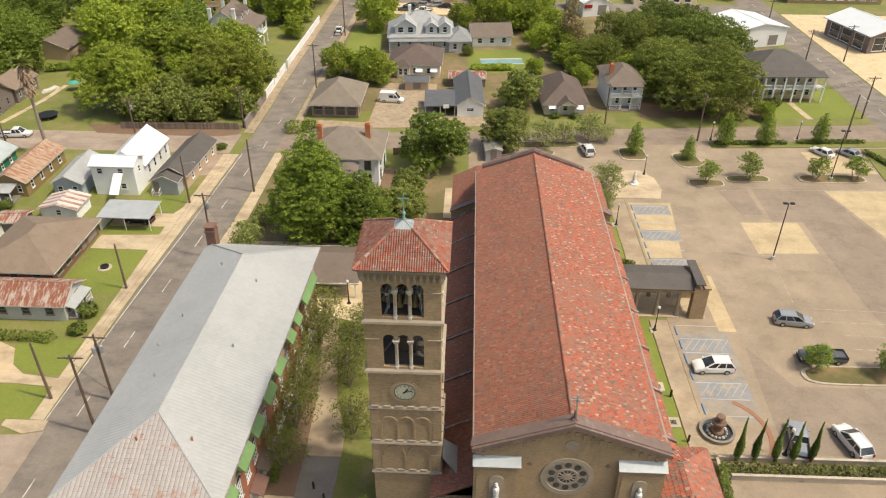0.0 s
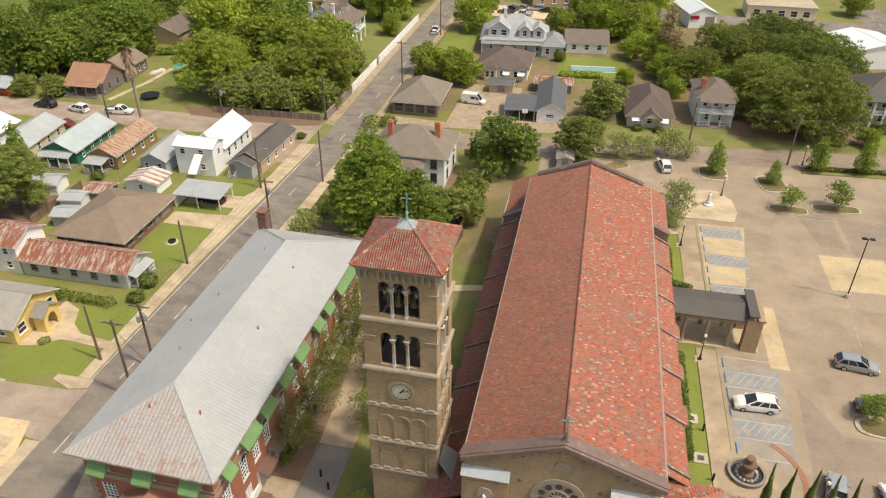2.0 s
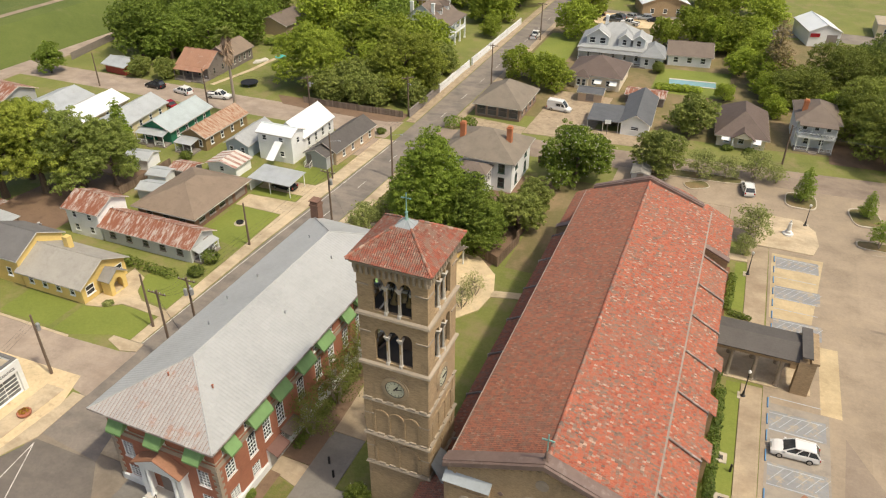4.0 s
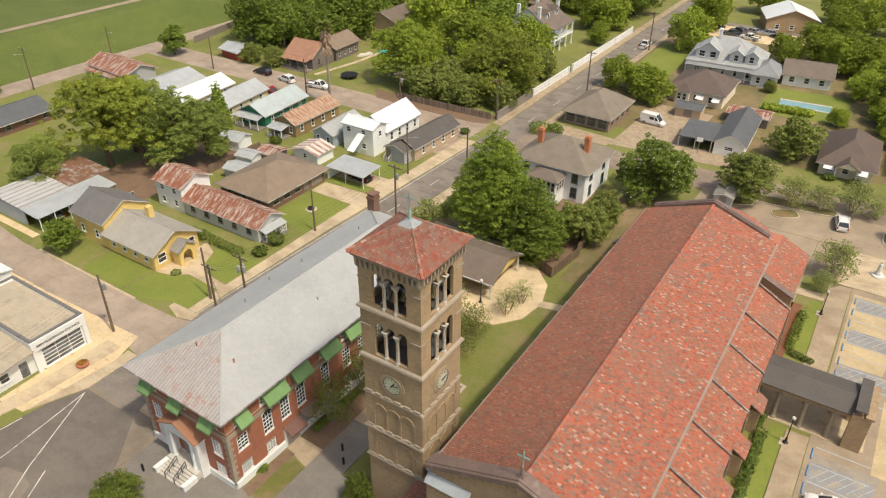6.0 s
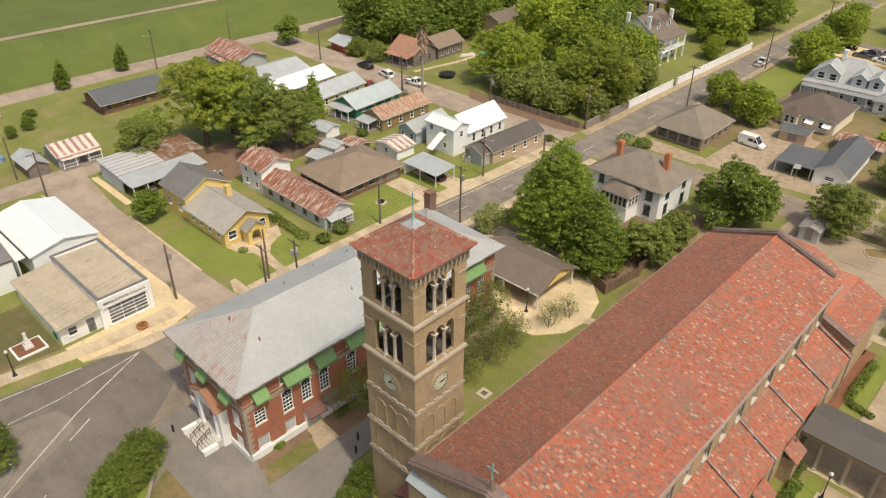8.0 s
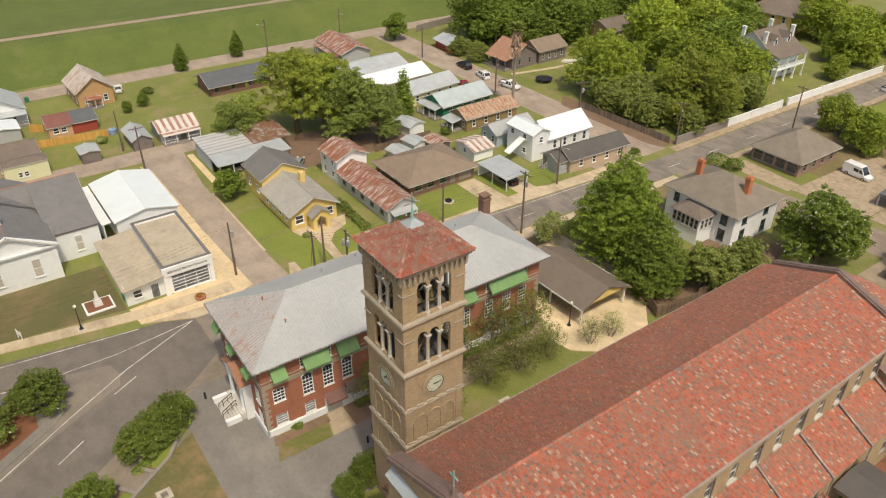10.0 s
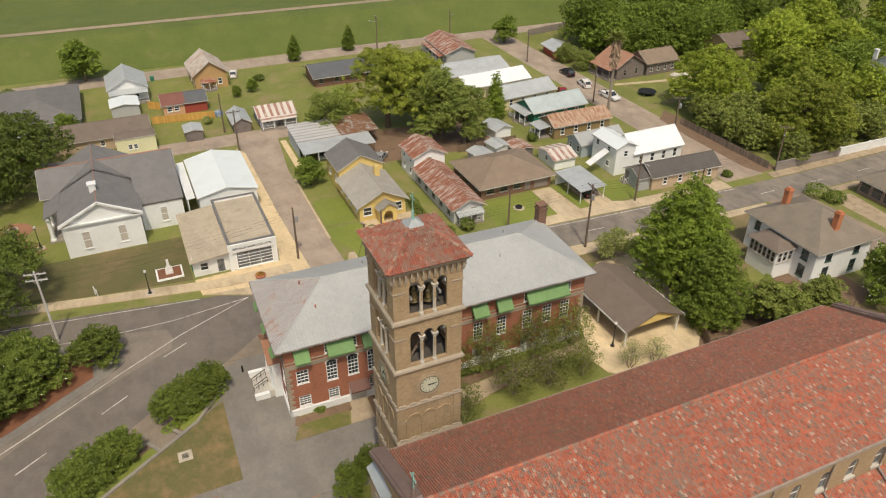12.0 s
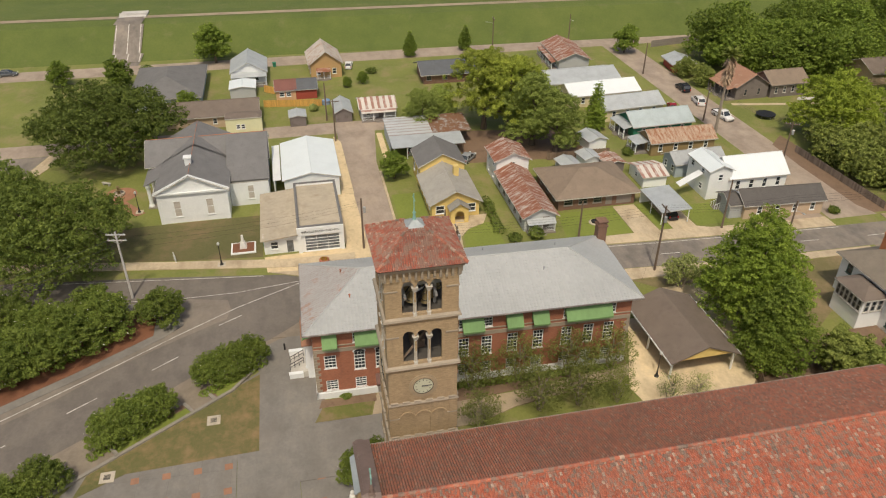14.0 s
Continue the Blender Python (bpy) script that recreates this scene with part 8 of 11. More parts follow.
house("tan_shed", "tan boarded half of a low house with dull red roof", -124.4, 38.8, 6.4, 4.5, 0, 2.5, 1.35, "gable", "y", "pink_siding", "red_tin_roof", 0.3, wins=[("e", -0.9, 0.9, 1.1, 1.1), ("e", 0.6, 0.9, 1.1, 1.1)])
house("white_roof_cottage", "grey cottage with bright tin roof and open front gable", -139.0, 30.4, 10.4, 8.0, 0, 3.3, 2.3, "gable", "x", "white_siding", "tin_roof_x", 0.5, wins=[("e", -1.8, 0.9, 0.9, 1.3), ("e", 1.8, 0.9, 0.9, 1.3)], porch=("e", 2.6, 3.1, "tin_roof", 4, 0, 8.4))
house("white_annex", "low annex with white metal roof", -127.2, 29.0, 5.6, 5.8, 0, 2.4, 0.5, "gable", "x", "grey_siding", "white_metal_roof", 0.2, category="shed", group="sheds")
house("low_brown_house", "long low house with brown shingle roof", -112.0, 23.0, 8.4, 19.0, 0, 2.8, 1.7, "gable", "y", "tan_siding", "brown_shingle", 0.5, wins=row("e", 3, 8, 0.9, 0.9, 1.2, 3.2), chimneys=[])
house("lime_wing", "pale lime-green boarded wing of a brown-roofed house", -105.6, 29.6, 3.4, 7.4, 0, 3.3, 0.5, "hip", "y", "lime_siding", "brown_shingle", 0.12, wins=[("e", -1.2, 0.9, 0.8, 1.0), ("e", -0.2, 0.9, 0.8, 1.0)])
house("grey_hip_large", "wide house with low dark grey hipped roof", -131.5, 12.2, 22.0, 15.0, 0, 2.9, 2.4, "hip", "x", "blue_siding", "grey_shingle", 0.6, wins=row("e", 2, 12, 0.9, 1.0, 1.2))
house("metal_shed", "small shed with pale metal roof", -106.9, 40.8, 4.0, 3.4, 0, 2.2, 0.35, "gable", "x", "weathered_siding", "tin_roof_x", 0.2, category="shed", group="sheds")
house("gabled_shed", "small weathered shed with tin gable", -109.0, 50.6, 7.2, 3.6, 0, 2.3, 1.0, "gable", "x", "weathered_siding", "tin_roof_x", 0.3, category="shed", group="sheds")
house("striped_porch_house", "small grey house with rust-striped white tin roof and porch", -109.2, 58.2, 6.5, 7.6, 0, 2.6, 1.2, "gable", "y", "grey_siding", "striped_roof", 0.4, wins=[("e", -2.2, 0.9, 0.8, 1.2)], doors=[("e", 0.6, 0.9, 2.0)], porch=("e", 1.9, 2.6, "striped_roof", 4, 0, 7.6))
# open tin shelter
e = thing("tin_shelter", -90.6, 63.6, 0, "open shelter with patched tin roof over parked cars", "shelter")
g = Geo()
g.slab([(6.6, -5.6, 2.6), (6.6, 9.0, 2.6), (1.6, 9.0, 3.0), (1.6, -5.6, 3.0)], 0.1)
g.done("front_roof", "tin_roof", e, "plain grey tin lean roof")
g = Geo()
g.slab([(1.6, -5.6, 3.05), (1.6, 3.4, 3.05), (-6.8, 3.4, 3.5), (-6.8, -5.6, 3.5)], 0.1)
g.done("rear_roof", "patched_roof_x", e, "pale ribbed tin roof slope with rusty joints")
g = Geo()
g.slab([(1.6, 3.404, 3.05), (1.6, 11.4, 3.05), (-6.8, 11.4, 3.5), (-6.8, 3.404, 3.5)], 0.1)
g.done("rusty_roof", "leafy_rust_roof", e, "brown rusted tin roof slope under fallen leaves")
for y in (5.6, 8.6):
    g = Geo()
    g.box(6.2, 6.34, y - 0.07, y + 0.07, 0, 2.6)
    g.done("post", "pole_wood", e)
for y in (-5.2, -2.6, 0.0, 2.8):
    g = Geo()
    g.box(6.2, 6.34, y - 0.07, y + 0.07, 0, 2.6)
    g.done("post", "white_paint", e)
g = Geo()
g.wall((-6.0, 5.4), (-6.0, -5.4), 0, 2.8, 0.15)
g.wall((-6.0, -5.4), (2.5, -5.4), 0, 2.75, 0.15)
g.wall((2.5, 5.4), (-6.0, 5.4), 0, 2.75, 0.15)
g.done("wall", "blue_siding", e)
# council office
e = thing("council_office", -61.6, 40.2, 0, "low white council office with flat tan roof and lettered front", "office")
g = Geo()
g.wall((7.6, -1.5), (7.6, 5.4), 0, 4.5, 0.3, [(3.6, 5.4, 0.15, 3.0, False)])
g.wall((7.6, 5.4), (-7.4, 5.4), 0, 4.5, 0.3)
g.wall((-7.4, 5.4), (-7.4, -1.5), 0, 4.5, 0.3)
g.wall((-7.4, -1.5), (7.6, -1.5), 0, 4.5, 0.3)
g.wall((7.2, -6.9), (7.2, -1.5), 0, 3.0, 0.25, [(1.6, 1.2, 0.9, 2.2, False), (4.0, 1.0, 0.1, 2.2, False)])
g.wall((-7.4, -6.9), (7.2, -6.9), 0, 3.0, 0.25)
g.wall((-7.4, -1.5), (-7.4, -6.9), 0, 3.0, 0.25)
g.done("wall", "white_paint", e)
g = Geo()
g.box(-7.2, 7.4, -1.3, 5.2, 4.05, 4.15)
g.done("roof", "flat_roof_tan", e)
g = Geo()
for a in ((-7.5, 7.7, -1.6, -1.18), (-7.5, 7.7, 5.08, 5.5), (-7.5, -7.08, -1.18, 5.08), (7.28, 7.7, -1.18, 5.08)):
    g.box(*a, 4.5, 4.62)
g.done("parapet_coping", "grey_shingle", e)
g = Geo()
g.slab([(-7.6, -7.3, 3.0), (8.1, -7.3, 2.95), (8.1, -1.55, 3.55), (-7.6, -1.55, 3.6)], 0.14)
g.done("lean_roof", "flat_roof_tan", e)
window(e, 7.6, 2.1, 1.55, 90, 5.4, 2.8, "grid", "white_paint", "pale_glass")
window(e, 7.2, -5.3, 1.55, 90, 1.2, 1.3)
g = Geo()
g.box(7.17, 7.22, -3.4, -2.4, 0.1, 2.2)
g.done("door", "pale_glass", e)
g = Geo()
for y in (-1.4, 5.2):
    g.box(7.605, 7.93, y - 0.28, y + 0.28, 0, 3.15)
g.box(7.605, 7.95, -1.7, 5.49, 3.152, 4.48)
g.done("front_frame", "white_paint", e)
cv = bpy.data.curves.new("sign_lettering", 'FONT')
cv.body, cv.size, cv.extrude, cv.align_x, cv.align_y = "IBERVILLE PARISH COUNCIL", 0.47, 0.02, 'CENTER', 'CENTER'
tx = new("lettering", cv)
dg = bpy.context.evaluated_depsgraph_get()
lm = bpy.data.meshes.new_from_object(tx.evaluated_get(dg))
bpy.data.objects.remove(tx)
lm.materials.clear()
lm.materials.append(MATS["black_metal"])
share("sign_lettering", lm, e, pose(7.97, 1.85, 3.75, 90, 0, 90), "dark lettering on the front")
g = Geo()
g.turned(-49.9 - 0.6, 42.2, [(0.5, 0.05), (0.75, 0.25), (0.8, 0.5), (0.72, 0.55), (0.3, 0.5)], 14)
pl = tagged(g.done("planter", "chimney_brick"), "round brown planter with orange flowers", "planter")
share("flowers", leaf_mesh("flowers", leaf_cloud([(-50.5, 42.2, 0.6, 0.6, 0.6, 0.25)], 120, 0.14, np.random.default_rng(5)), "flowers_orange"), pl)
# white metal shed behind the office
house("white_metal_hall", "white metal shed with white ridged roof behind the office", -79.8, 41.9, 15.6, 9.6, 0, 3.9, 1.1, "gable", "x", "white_paint", "white_metal_roof", 0.3, category="shed", group="sheds")
g = Geo()
g.slab([(-88, 35.2, 3.4), (-73, 35.2, 3.4), (-73, 36.6, 3.55), (-88, 36.6, 3.55)], 0.1)
g.box(-88, -73, 35.3, 35.5, 0, 3.3)
tagged(g.done("lean_to", "white_paint"), "narrow white lean-to beside a metal shed", "lean-to")
# old white hall
gh = house("gabled_hall", "white stuccoed gabled hall wing with tall windows", -73.4, 22.2, 12.0, 11.2, 0, 5.7, 2.9, "gable", "x", "white_paint", "pale_shingle", 0.45, wins=[("e", -2.6, 1.2, 1.2, 2.9), ("e", 2.6, 1.2, 1.2, 2.9)], category="hall", pane="blind_tan")
g = Geo()
g.box(6.01, 6.4, -6.05, 6.05, 5.42, 5.68)
g.box(6.01, 6.22, -5.75, 5.75, 5.1, 5.42)
g.done("cornice", "white_paint", gh)
for s_ in (-1, 1):
    g = Geo()
    g.loft([[(x, s_ * 6.05, 5.5), (x, s_ * 6.05, 5.85), (x, 0, 8.78), (x, 0, 8.36)] for x in (6.02, 6.42)])
    g.done("raking_cornice", "white_paint", gh)
for y in (-5.35, 5.35):
    g = Geo()
    g.box(6.01, 6.09, y - 0.28, y + 0.28, 0.0, 5.1)
    g.done("pilaster", "white_paint", gh)
wh = house("white_hall", "long white stuccoed hall with grey shingle roof", -83.8, 24.2, 9.0, 20.4, 0, 5.5, 2.7, "gable", "y", "white_paint", "pale_shingle", 0.5, wins=[("e", 8.6, 1.6, 1.1, 2.3)], category="hall", pane="pale_glass")
g = Geo()
g.slab([(12.4, 3.4, 4.82), (12.4, 10.55, 4.82), (0.0, 10.55, 8.36), (0.0, 3.4, 8.36)], 0.14)
g.done("long_slope", "pale_shingle", wh)
house("rear_hall", "white stuccoed rear wing of the hall with grey gable roof", -84.8, 22.2, 10.8, 11.2, 0, 5.7, 2.9, "gable", "x", "white_paint", "pale_shingle", 0.4, category="hall")
house("stucco_hall", "white stuccoed side wing with parapet", -75.4, 31.2, 7.8, 6.6, 0, 4.5, 0.3, "hip", "x", "white_paint", "pale_shingle", 0.02, wins=[("e", 0.2, 1.2, 1.1, 2.6)], category="hall", pane="blind_tan")
g = Geo()
g.box(-72.6, -71.6, 21.4, 22.4, 7.0, 9.6)
g.box(-72.75, -71.45, 21.25, 22.55, 9.6, 9.8)
for p, q in (((-90.5, 22.2, 8.7), (-67.2, 22.2, 8.7)), ((-83.8, 13.8, 8.32), (-83.8, 34.6, 8.4))):
    r_ = Geo()
    r_.rod(p, q, 0.06, 6)
    tagged(r_.done("ridge_roll", "orange_brick"), "red clay ridge roll on a grey roof", "ridge", "ridge rolls")
tagged(g.done("white_chimney", "white_paint"), "white rendered chimney on a grey roof", "chimney")
# side portico of the old hall
po = thing("portico", -76.4, 15.2, 0, "white columned side portico with grey shingle lean roof", "portico")
g = Geo()
g.slab([(-3.3, -1.4, 4.5), (3.3, -1.4, 4.5), (3.3, 1.3, 5.75), (-3.3, 1.3, 5.75)], 0.14)
g.done("roof", "pale_shingle", po)
g = Geo()
g.box(-3.2, 3.2, -1.1, -0.6, 4.05, 4.5)
g.done("beam", "white_paint", po)
g = Geo()
g.box(-3.2, 3.2, -1.4, 1.35, 0, 0.3)
g.done("floor_slab", "kerb_grey", po)
for x in (-2.6, 2.6):
    g = Geo()
    g.turned(x, -0.85, [(0.48, 0.3), (0.48, 0.55), (0.34, 0.65), (0.3, 3.7), (0.44, 3.85), (0.44, 4.05)], 14)
    g.done("column", "white_paint", po)

# across the main road and north of the church
house("white_villa", "two-storey white house with brown hipped roof and brick chimneys", -22.2, 120.4, 13.0, 11.2, 0, 6.2, 3.0, "hip", "x", "white_siding", "drab_shingle", 0.7, wframe="green_frame",
      wins=[("s", 4.6, 3.6, 1.2, 1.9), ("s", 4.6, 0.8, 1.2, 1.9), ("s", -4.6, 3.7, 1.0, 1.7), ("e", -3.0, 3.7, 1.2, 1.9), ("e", 2.6, 3.7, 1.2, 1.9), ("e", -3.0, 0.8, 1.2, 1.9), ("e", 2.6, 0.8, 1.2, 1.9)], chimneys=[(4.2, -0.4, 0.9, 3.9), (-4.2, -1.4, 0.9, 3.9)])
house("villa_sunroom", "glazed white sunroom with brown lean roof", -22.0, 113.0, 5.2, 3.6, 0, 4.9, 0.8, "hip", "x", "white_siding", "brown_shingle", 0.35, wins=row("s", 6, 5.0, 2.7, 0.7, 1.75) + row("e", 3, 3.0, 2.7, 0.75, 1.75), category="sunroom", wframe="aged_trim")
house("hip_bungalow", "bungalow with tan hipped roof and screened porch", -28.8, 152.6, 10.0, 12.8, 0, 3.3, 3.1, "hip", "y", "pink_brown_siding", "drab_shingle", 0.6, wins=row("s", 4, 9.6, 0.6, 2.05, 2.4) + row("e", 4, 11.8, 0.9, 1.2, 1.5), wframe="grey_wood")
house("slate_garage", "grey gabled house with white front and open carport", -0.4, 156.6, 5.6, 16.5, 3, 2.9, 1.7, "gable", "y", "white_siding", "slate_shingle", 0.45, wins=[("s", 0, 1.2, 1.6, 0.8)])
e = thing("carport", -6.6, 152.2, 3, "open carport with low slate-grey roof", "carport")
g = Geo()
g.slab([(-3.4, -4.4, 2.45), (3.3, -4.4, 2.6), (3.3, 4.4, 3.0), (-3.4, 4.4, 2.85)], 0.14)
g.done("roof", "slate_shingle", e)
for x in (-3.2, 0, 3.1):
    for y in (-4.2, 4.2):
        g = Geo()
        g.box(x - 0.07, x + 0.07, y - 0.07, y + 0.07, 0, 2.4 if y < 0 else 2.75)
        g.done("post", "aged_trim", e)
g = Geo()
g.box(-3.2, 3.1, 4.0, 4.15, 0, 2.7)
g.done("back_wall", "weathered_siding", e)
e = thing("basketball_hoop", -5.2, 146.4, 12, "basketball hoop with white board on a dark pole", "hoop")
g = Geo()
g.rod((0, 0, 0), (0, 0, 3.0), 0.06, 6)
g.rod((0, 0, 2.9), (0, -0.7, 3.2), 0.05, 6)
g.done("pole", "weathered_siding", e)
g = Geo()
g.box(-0.6, 0.6, -0.8, -0.74, 2.9, 3.75)
g.done("backboard", "white_paint", e)
house("grey_shed_yard", "small grey shed with flat-pitched roof", -12.6, 165.4, 5.4, 4.0, 2, 2.3, 0.5, "gable", "x", "tan_siding", "slate_shingle", 0.3, category="shed", group="sheds", doors=[("s", 0, 1.6, 1.8)])
house("rust_low_shed", "low shed with red rusted roof", -0.9, 168.9, 8.4, 5.0, 2, 2.2, 0.5, "gable", "x", "weathered_siding", "rusty_roof_x", 0.3, category="shed", group="sheds")
house("brown_cottage", "pale cottage with brown hipped roof and bay window", -13.6, 178.6, 12.0, 12.0, 0, 3.5, 2.9, "hip", "y", "pale_cream_siding", "umber_shingle", 0.6, wins=row("s", 3, 10, 0.9, 1.1, 1.4) + row("w", 3, 11, 0.9, 1.0, 1.4))
house("bay_window", "pale three-window bay under a small brown hipped roof", -16.4, 172.4, 3.0, 2.2, 0, 3.2, 1.1, "hip", "x", "pale_cream_siding", "umber_shingle", 0.3, wins=row("s", 2, 2.4, 0.9, 0.9, 1.6), category="bay window")
for x in (-12.6, -9.0):
    g = Geo()
    g.slab([(x - 0.85, 171.2, 1.75), (x + 0.85, 171.2, 1.75), (x + 0.85, 172.5, 2.45), (x - 0.85, 172.5, 2.45)], 0.05)
    for sx in (x - 0.85, x + 0.82):
        g.slab([(sx, 171.2, 1.72), (sx + 0.03, 171.2, 1.72), (sx + 0.03, 172.5, 2.4), (sx, 172.5, 1.8)], 0.02)
    tagged(g.done("window_awning", "white_paint"), "white metal window awning", "awning", "window awnings")
bv = house("grey_white_villa", "large white boarded house with pale grey hipped roof and gabled dormers", -14.0, 200.4, 17.0, 14.0, 5, 4.0, 4.6, "hip", "x", "pale_siding", "silver_shingle", 0.6, wins=row("s", 5, 15, 1.0, 1.0, 1.9) + row("w", 3, 12, 1.0, 1.0, 1.7), chimneys=[], porch=("s", 2.3, 3.5, "blue_shingle", 7, 0, 17.4))
for x, w, n in ((-4.2, 5.6, 2), (2.6, 3.0, 1), (6.2, 3.0, 1)):
    g = Geo()
    g.loft([[(x - w / 2, y, 3.9), (x + w / 2, y, 3.9), (x + w / 2, y, 6.4), (x, y, 6.4 + w * 0.34), (x - w / 2, y, 6.4)] for y in (-6.6, -1.5)])
    dm = g.done("dormer", "pale_siding", bv)
    g = Geo()
    for sx in (-1, 1):
        g.slab([(x, -7.0, 6.55 + w * 0.34), (x, -1.0, 6.55 + w * 0.34), (x + sx * (w / 2 + 0.3), -1.0, 6.3), (x + sx * (w / 2 + 0.3), -7.0, 6.3)][::-sx], 0.09)
    g.done("dormer_roof", "silver_shingle", dm)
    for sx in (-1, 1):
        g = Geo()
        g.rod((x, -7.02, 6.5 + w * 0.34), (x + sx * (w / 2 + 0.3), -7.02, 6.24), 0.1, 4)
        g.done("bargeboard", "white_paint", dm)
    for k in range(n):
        q = x if n == 1 else x - 1.3 + 2.6 * k
        window(bv, q, -6.62, 5.4, 0, 1.5 if n == 2 else 1.1, 1.5)
g = Geo()
g.box(-3.4, -2.6, 0.6, 1.4, 6.5, 10.0)
g.box(-3.5, -2.5, 0.5, 1.5, 9.6, 9.8)
g.done("chimney", "white_paint", bv)
house("villa_side_wing", "white boarded side wing with blue-grey hipped roof", -3.6, 196.6, 5.6, 9.0, 5, 3.4, 2.0, "hip", "y", "pale_siding", "blue_shingle", 0.5, wins=row("s", 2, 5, 0.9, 1.0, 1.6))
house("brown_ranch", "white house with brown gabled roof", 4.8, 202.6, 10.6, 9.0, 8, 2.9, 2.2, "gable", "x", "white_siding", "brown_shingle", 0.5, wins=row("s", 3, 10, 0.9, 1.2, 1.4))
house("awning_bungalow", "cream bungalow with dark hipped roof and white awnings", 20.2, 158.2, 9.0, 15.0, 3, 2.9, 3.2, "hip", "y", "pale_cream_siding", "umber_shingle", 0.7, wins=row("s", 3, 8, 0.9, 1.1, 1.3))
ag = thing("gable_porch", 20.8, 150.4, 3, "small cream entrance gable with dark shingle roof", "porch")
g = Geo()
g.loft([[(-2.0, y, 2.6), (2.0, y, 2.6), (0, y, 3.9)] for y in (-1.4, -1.25)])
g.done("gable", "pale_cream_siding", ag)
g = Geo()
for p in roof_planes("gable", -2.3, 2.3, -1.6, 2.6, 2.5, 4.05, "y"):
    g.slab(p, 0.1)
g.done("roof", "umber_shingle", ag)
for x in (-1.8, 1.8):
    g = Geo()
    g.box(x - 0.09, x + 0.09, -1.4, -1.22, 0, 2.6)
    g.done("post", "white_paint", ag)
for x in (17.8, 23.4):
    g = Geo()
    g.slab([(x - 0.9, 149.0, 1.9), (x + 0.9, 149.0, 1.9), (x + 0.9, 150.3, 2.5), (x - 0.9, 150.3, 2.5)], 0.05)
    tagged(g.done("window_awning", "white_paint"), "white metal window awning", "awning", "window awnings")
g2 = house("grey_two_storey", "grey two-storey house with a white double gallery", 33.6, 161.0, 7.4, 10.5, 3, 6.0, 2.0, "hip", "y", "pale_siding", "brown_shingle", 0.6, wins=row("s", 3, 6.6, 3.9, 0.9, 1.5) + row("s", 2, 5.6, 0.9, 0.9, 1.5), chimneys=[(-2.6, -1.6, 0.9, 2.6)], porch=("s", 2.2, 5.9, "brown_shingle", 4, 0, 7.0))
g = Geo()
g.box(-3.5, 3.5, -7.4, -5.3, 2.95, 3.15)
g.box(-3.5, 3.5, -7.42, -7.34, 3.95, 4.03)
for i in range(29):
    g.box(-3.5 + 0.245 * i, -3.44 + 0.245 * i, -7.41, -7.35, 3.15, 3.95)
g.done("gallery", "white_paint", g2)
gm = house("galleried_mansion", "wide two-storey house with brown roof and white double gallery", 70.8, 169.6, 15.0, 13.0, 3, 6.3, 3.2, "hip", "x", "cream_siding", "dark_shingle", 0.8, wins=row("s", 5, 14, 3.9, 1.0, 1.8) + row("s", 5, 14, 0.8, 1.0, 1.9))
g = Geo()
g.slab([(-8.2, -9.3, 6.0), (8.2, -9.3, 6.0), (8.2, -6.4, 6.6), (-8.2, -6.4, 6.6)], 0.12)
g.done("gallery_roof", "dark_shingle", gm)
g = Geo()
g.box(-8, 8, -9.1, -6.6, 3.1, 3.35)
g.box(-8, 8, -9.15, -9.05, 3.95, 4.05)
for i in range(50):
    g.box(-7.95 + 0.325 * i, -7.9 + 0.325 * i, -9.13, -9.07, 3.35, 3.95)
g.done("gallery", "white_paint", gm)
for i in range(8):
    g = Geo()
    g.box(-7.8 + 15.6 * i / 7 - 0.16, -7.8 + 15.6 * i / 7 + 0.16, -9.2, -8.9, 0.0, 5.95)
    g.done("column", "white_paint", gm)
house("white_warehouse", "large metal warehouse with bright white roof", 76.5, 209.0, 15.0, 15.0, 18, 5.0, 1.4, "gable", "y", "white_paint", "white_metal_roof_y", 0.4, doors=[("s", 3.5, 2.6, 2.6)], category="warehouse")
house("open_white_hall", "open dark-walled hall with white roof", 110.0, 208.0, 14.0, 18.0, 14, 5.0, 2.2, "gable", "y", "weathered_siding", "white_metal_roof_y", 0.8, wins=row("s", 3, 12, 0.6, 3.4, 3.6) + row("w", 3, 15, 0.6, 4.0, 3.6), category="hall")
house("tan_office", "tan brick office block beyond the road", 118.0, 256.0, 30.0, 12.0, 0, 5.5, 0.3, "hip", "x", "tan_brick", "flat_roof_tan", 0.2, wins=row("s", 8, 28, 1.2, 2.0, 2.2), category="office")
ws = house("white_store", "white metal store with a red sign and a grey roller door", 35.8, 237.0, 8.4, 14.0, 16, 4.2, 1.8, "gable", "y", "white_paint", "white_metal_roof_y", 0.3, doors=[("s", 2.0, 2.6, 2.8)], category="store")
g = Geo()
g.box(-3.9, -1.4, -7.25, -7.1, 2.6, 3.6)
g.done("sign", "car_red", ws)
house("far_white_shop", "low far shop with pale roof", 62.0, 250.0, 20.0, 10.0, 0, 4.0, 0.6, "hip", "x", "cream_paint", "flat_roof_tan", 0.3, wins=row("s", 5, 18, 1.0, 2.0, 1.8), category="shop")
house("far_brick_house", "far brown brick house with white metal roof", -9.0, 250.0, 14.0, 12.0, 20, 4.0, 2.6, "gable", "y", "tan_brick", "white_metal_roof_y", 0.5, wins=row("s", 3, 12, 1.0, 1.2, 1.4))
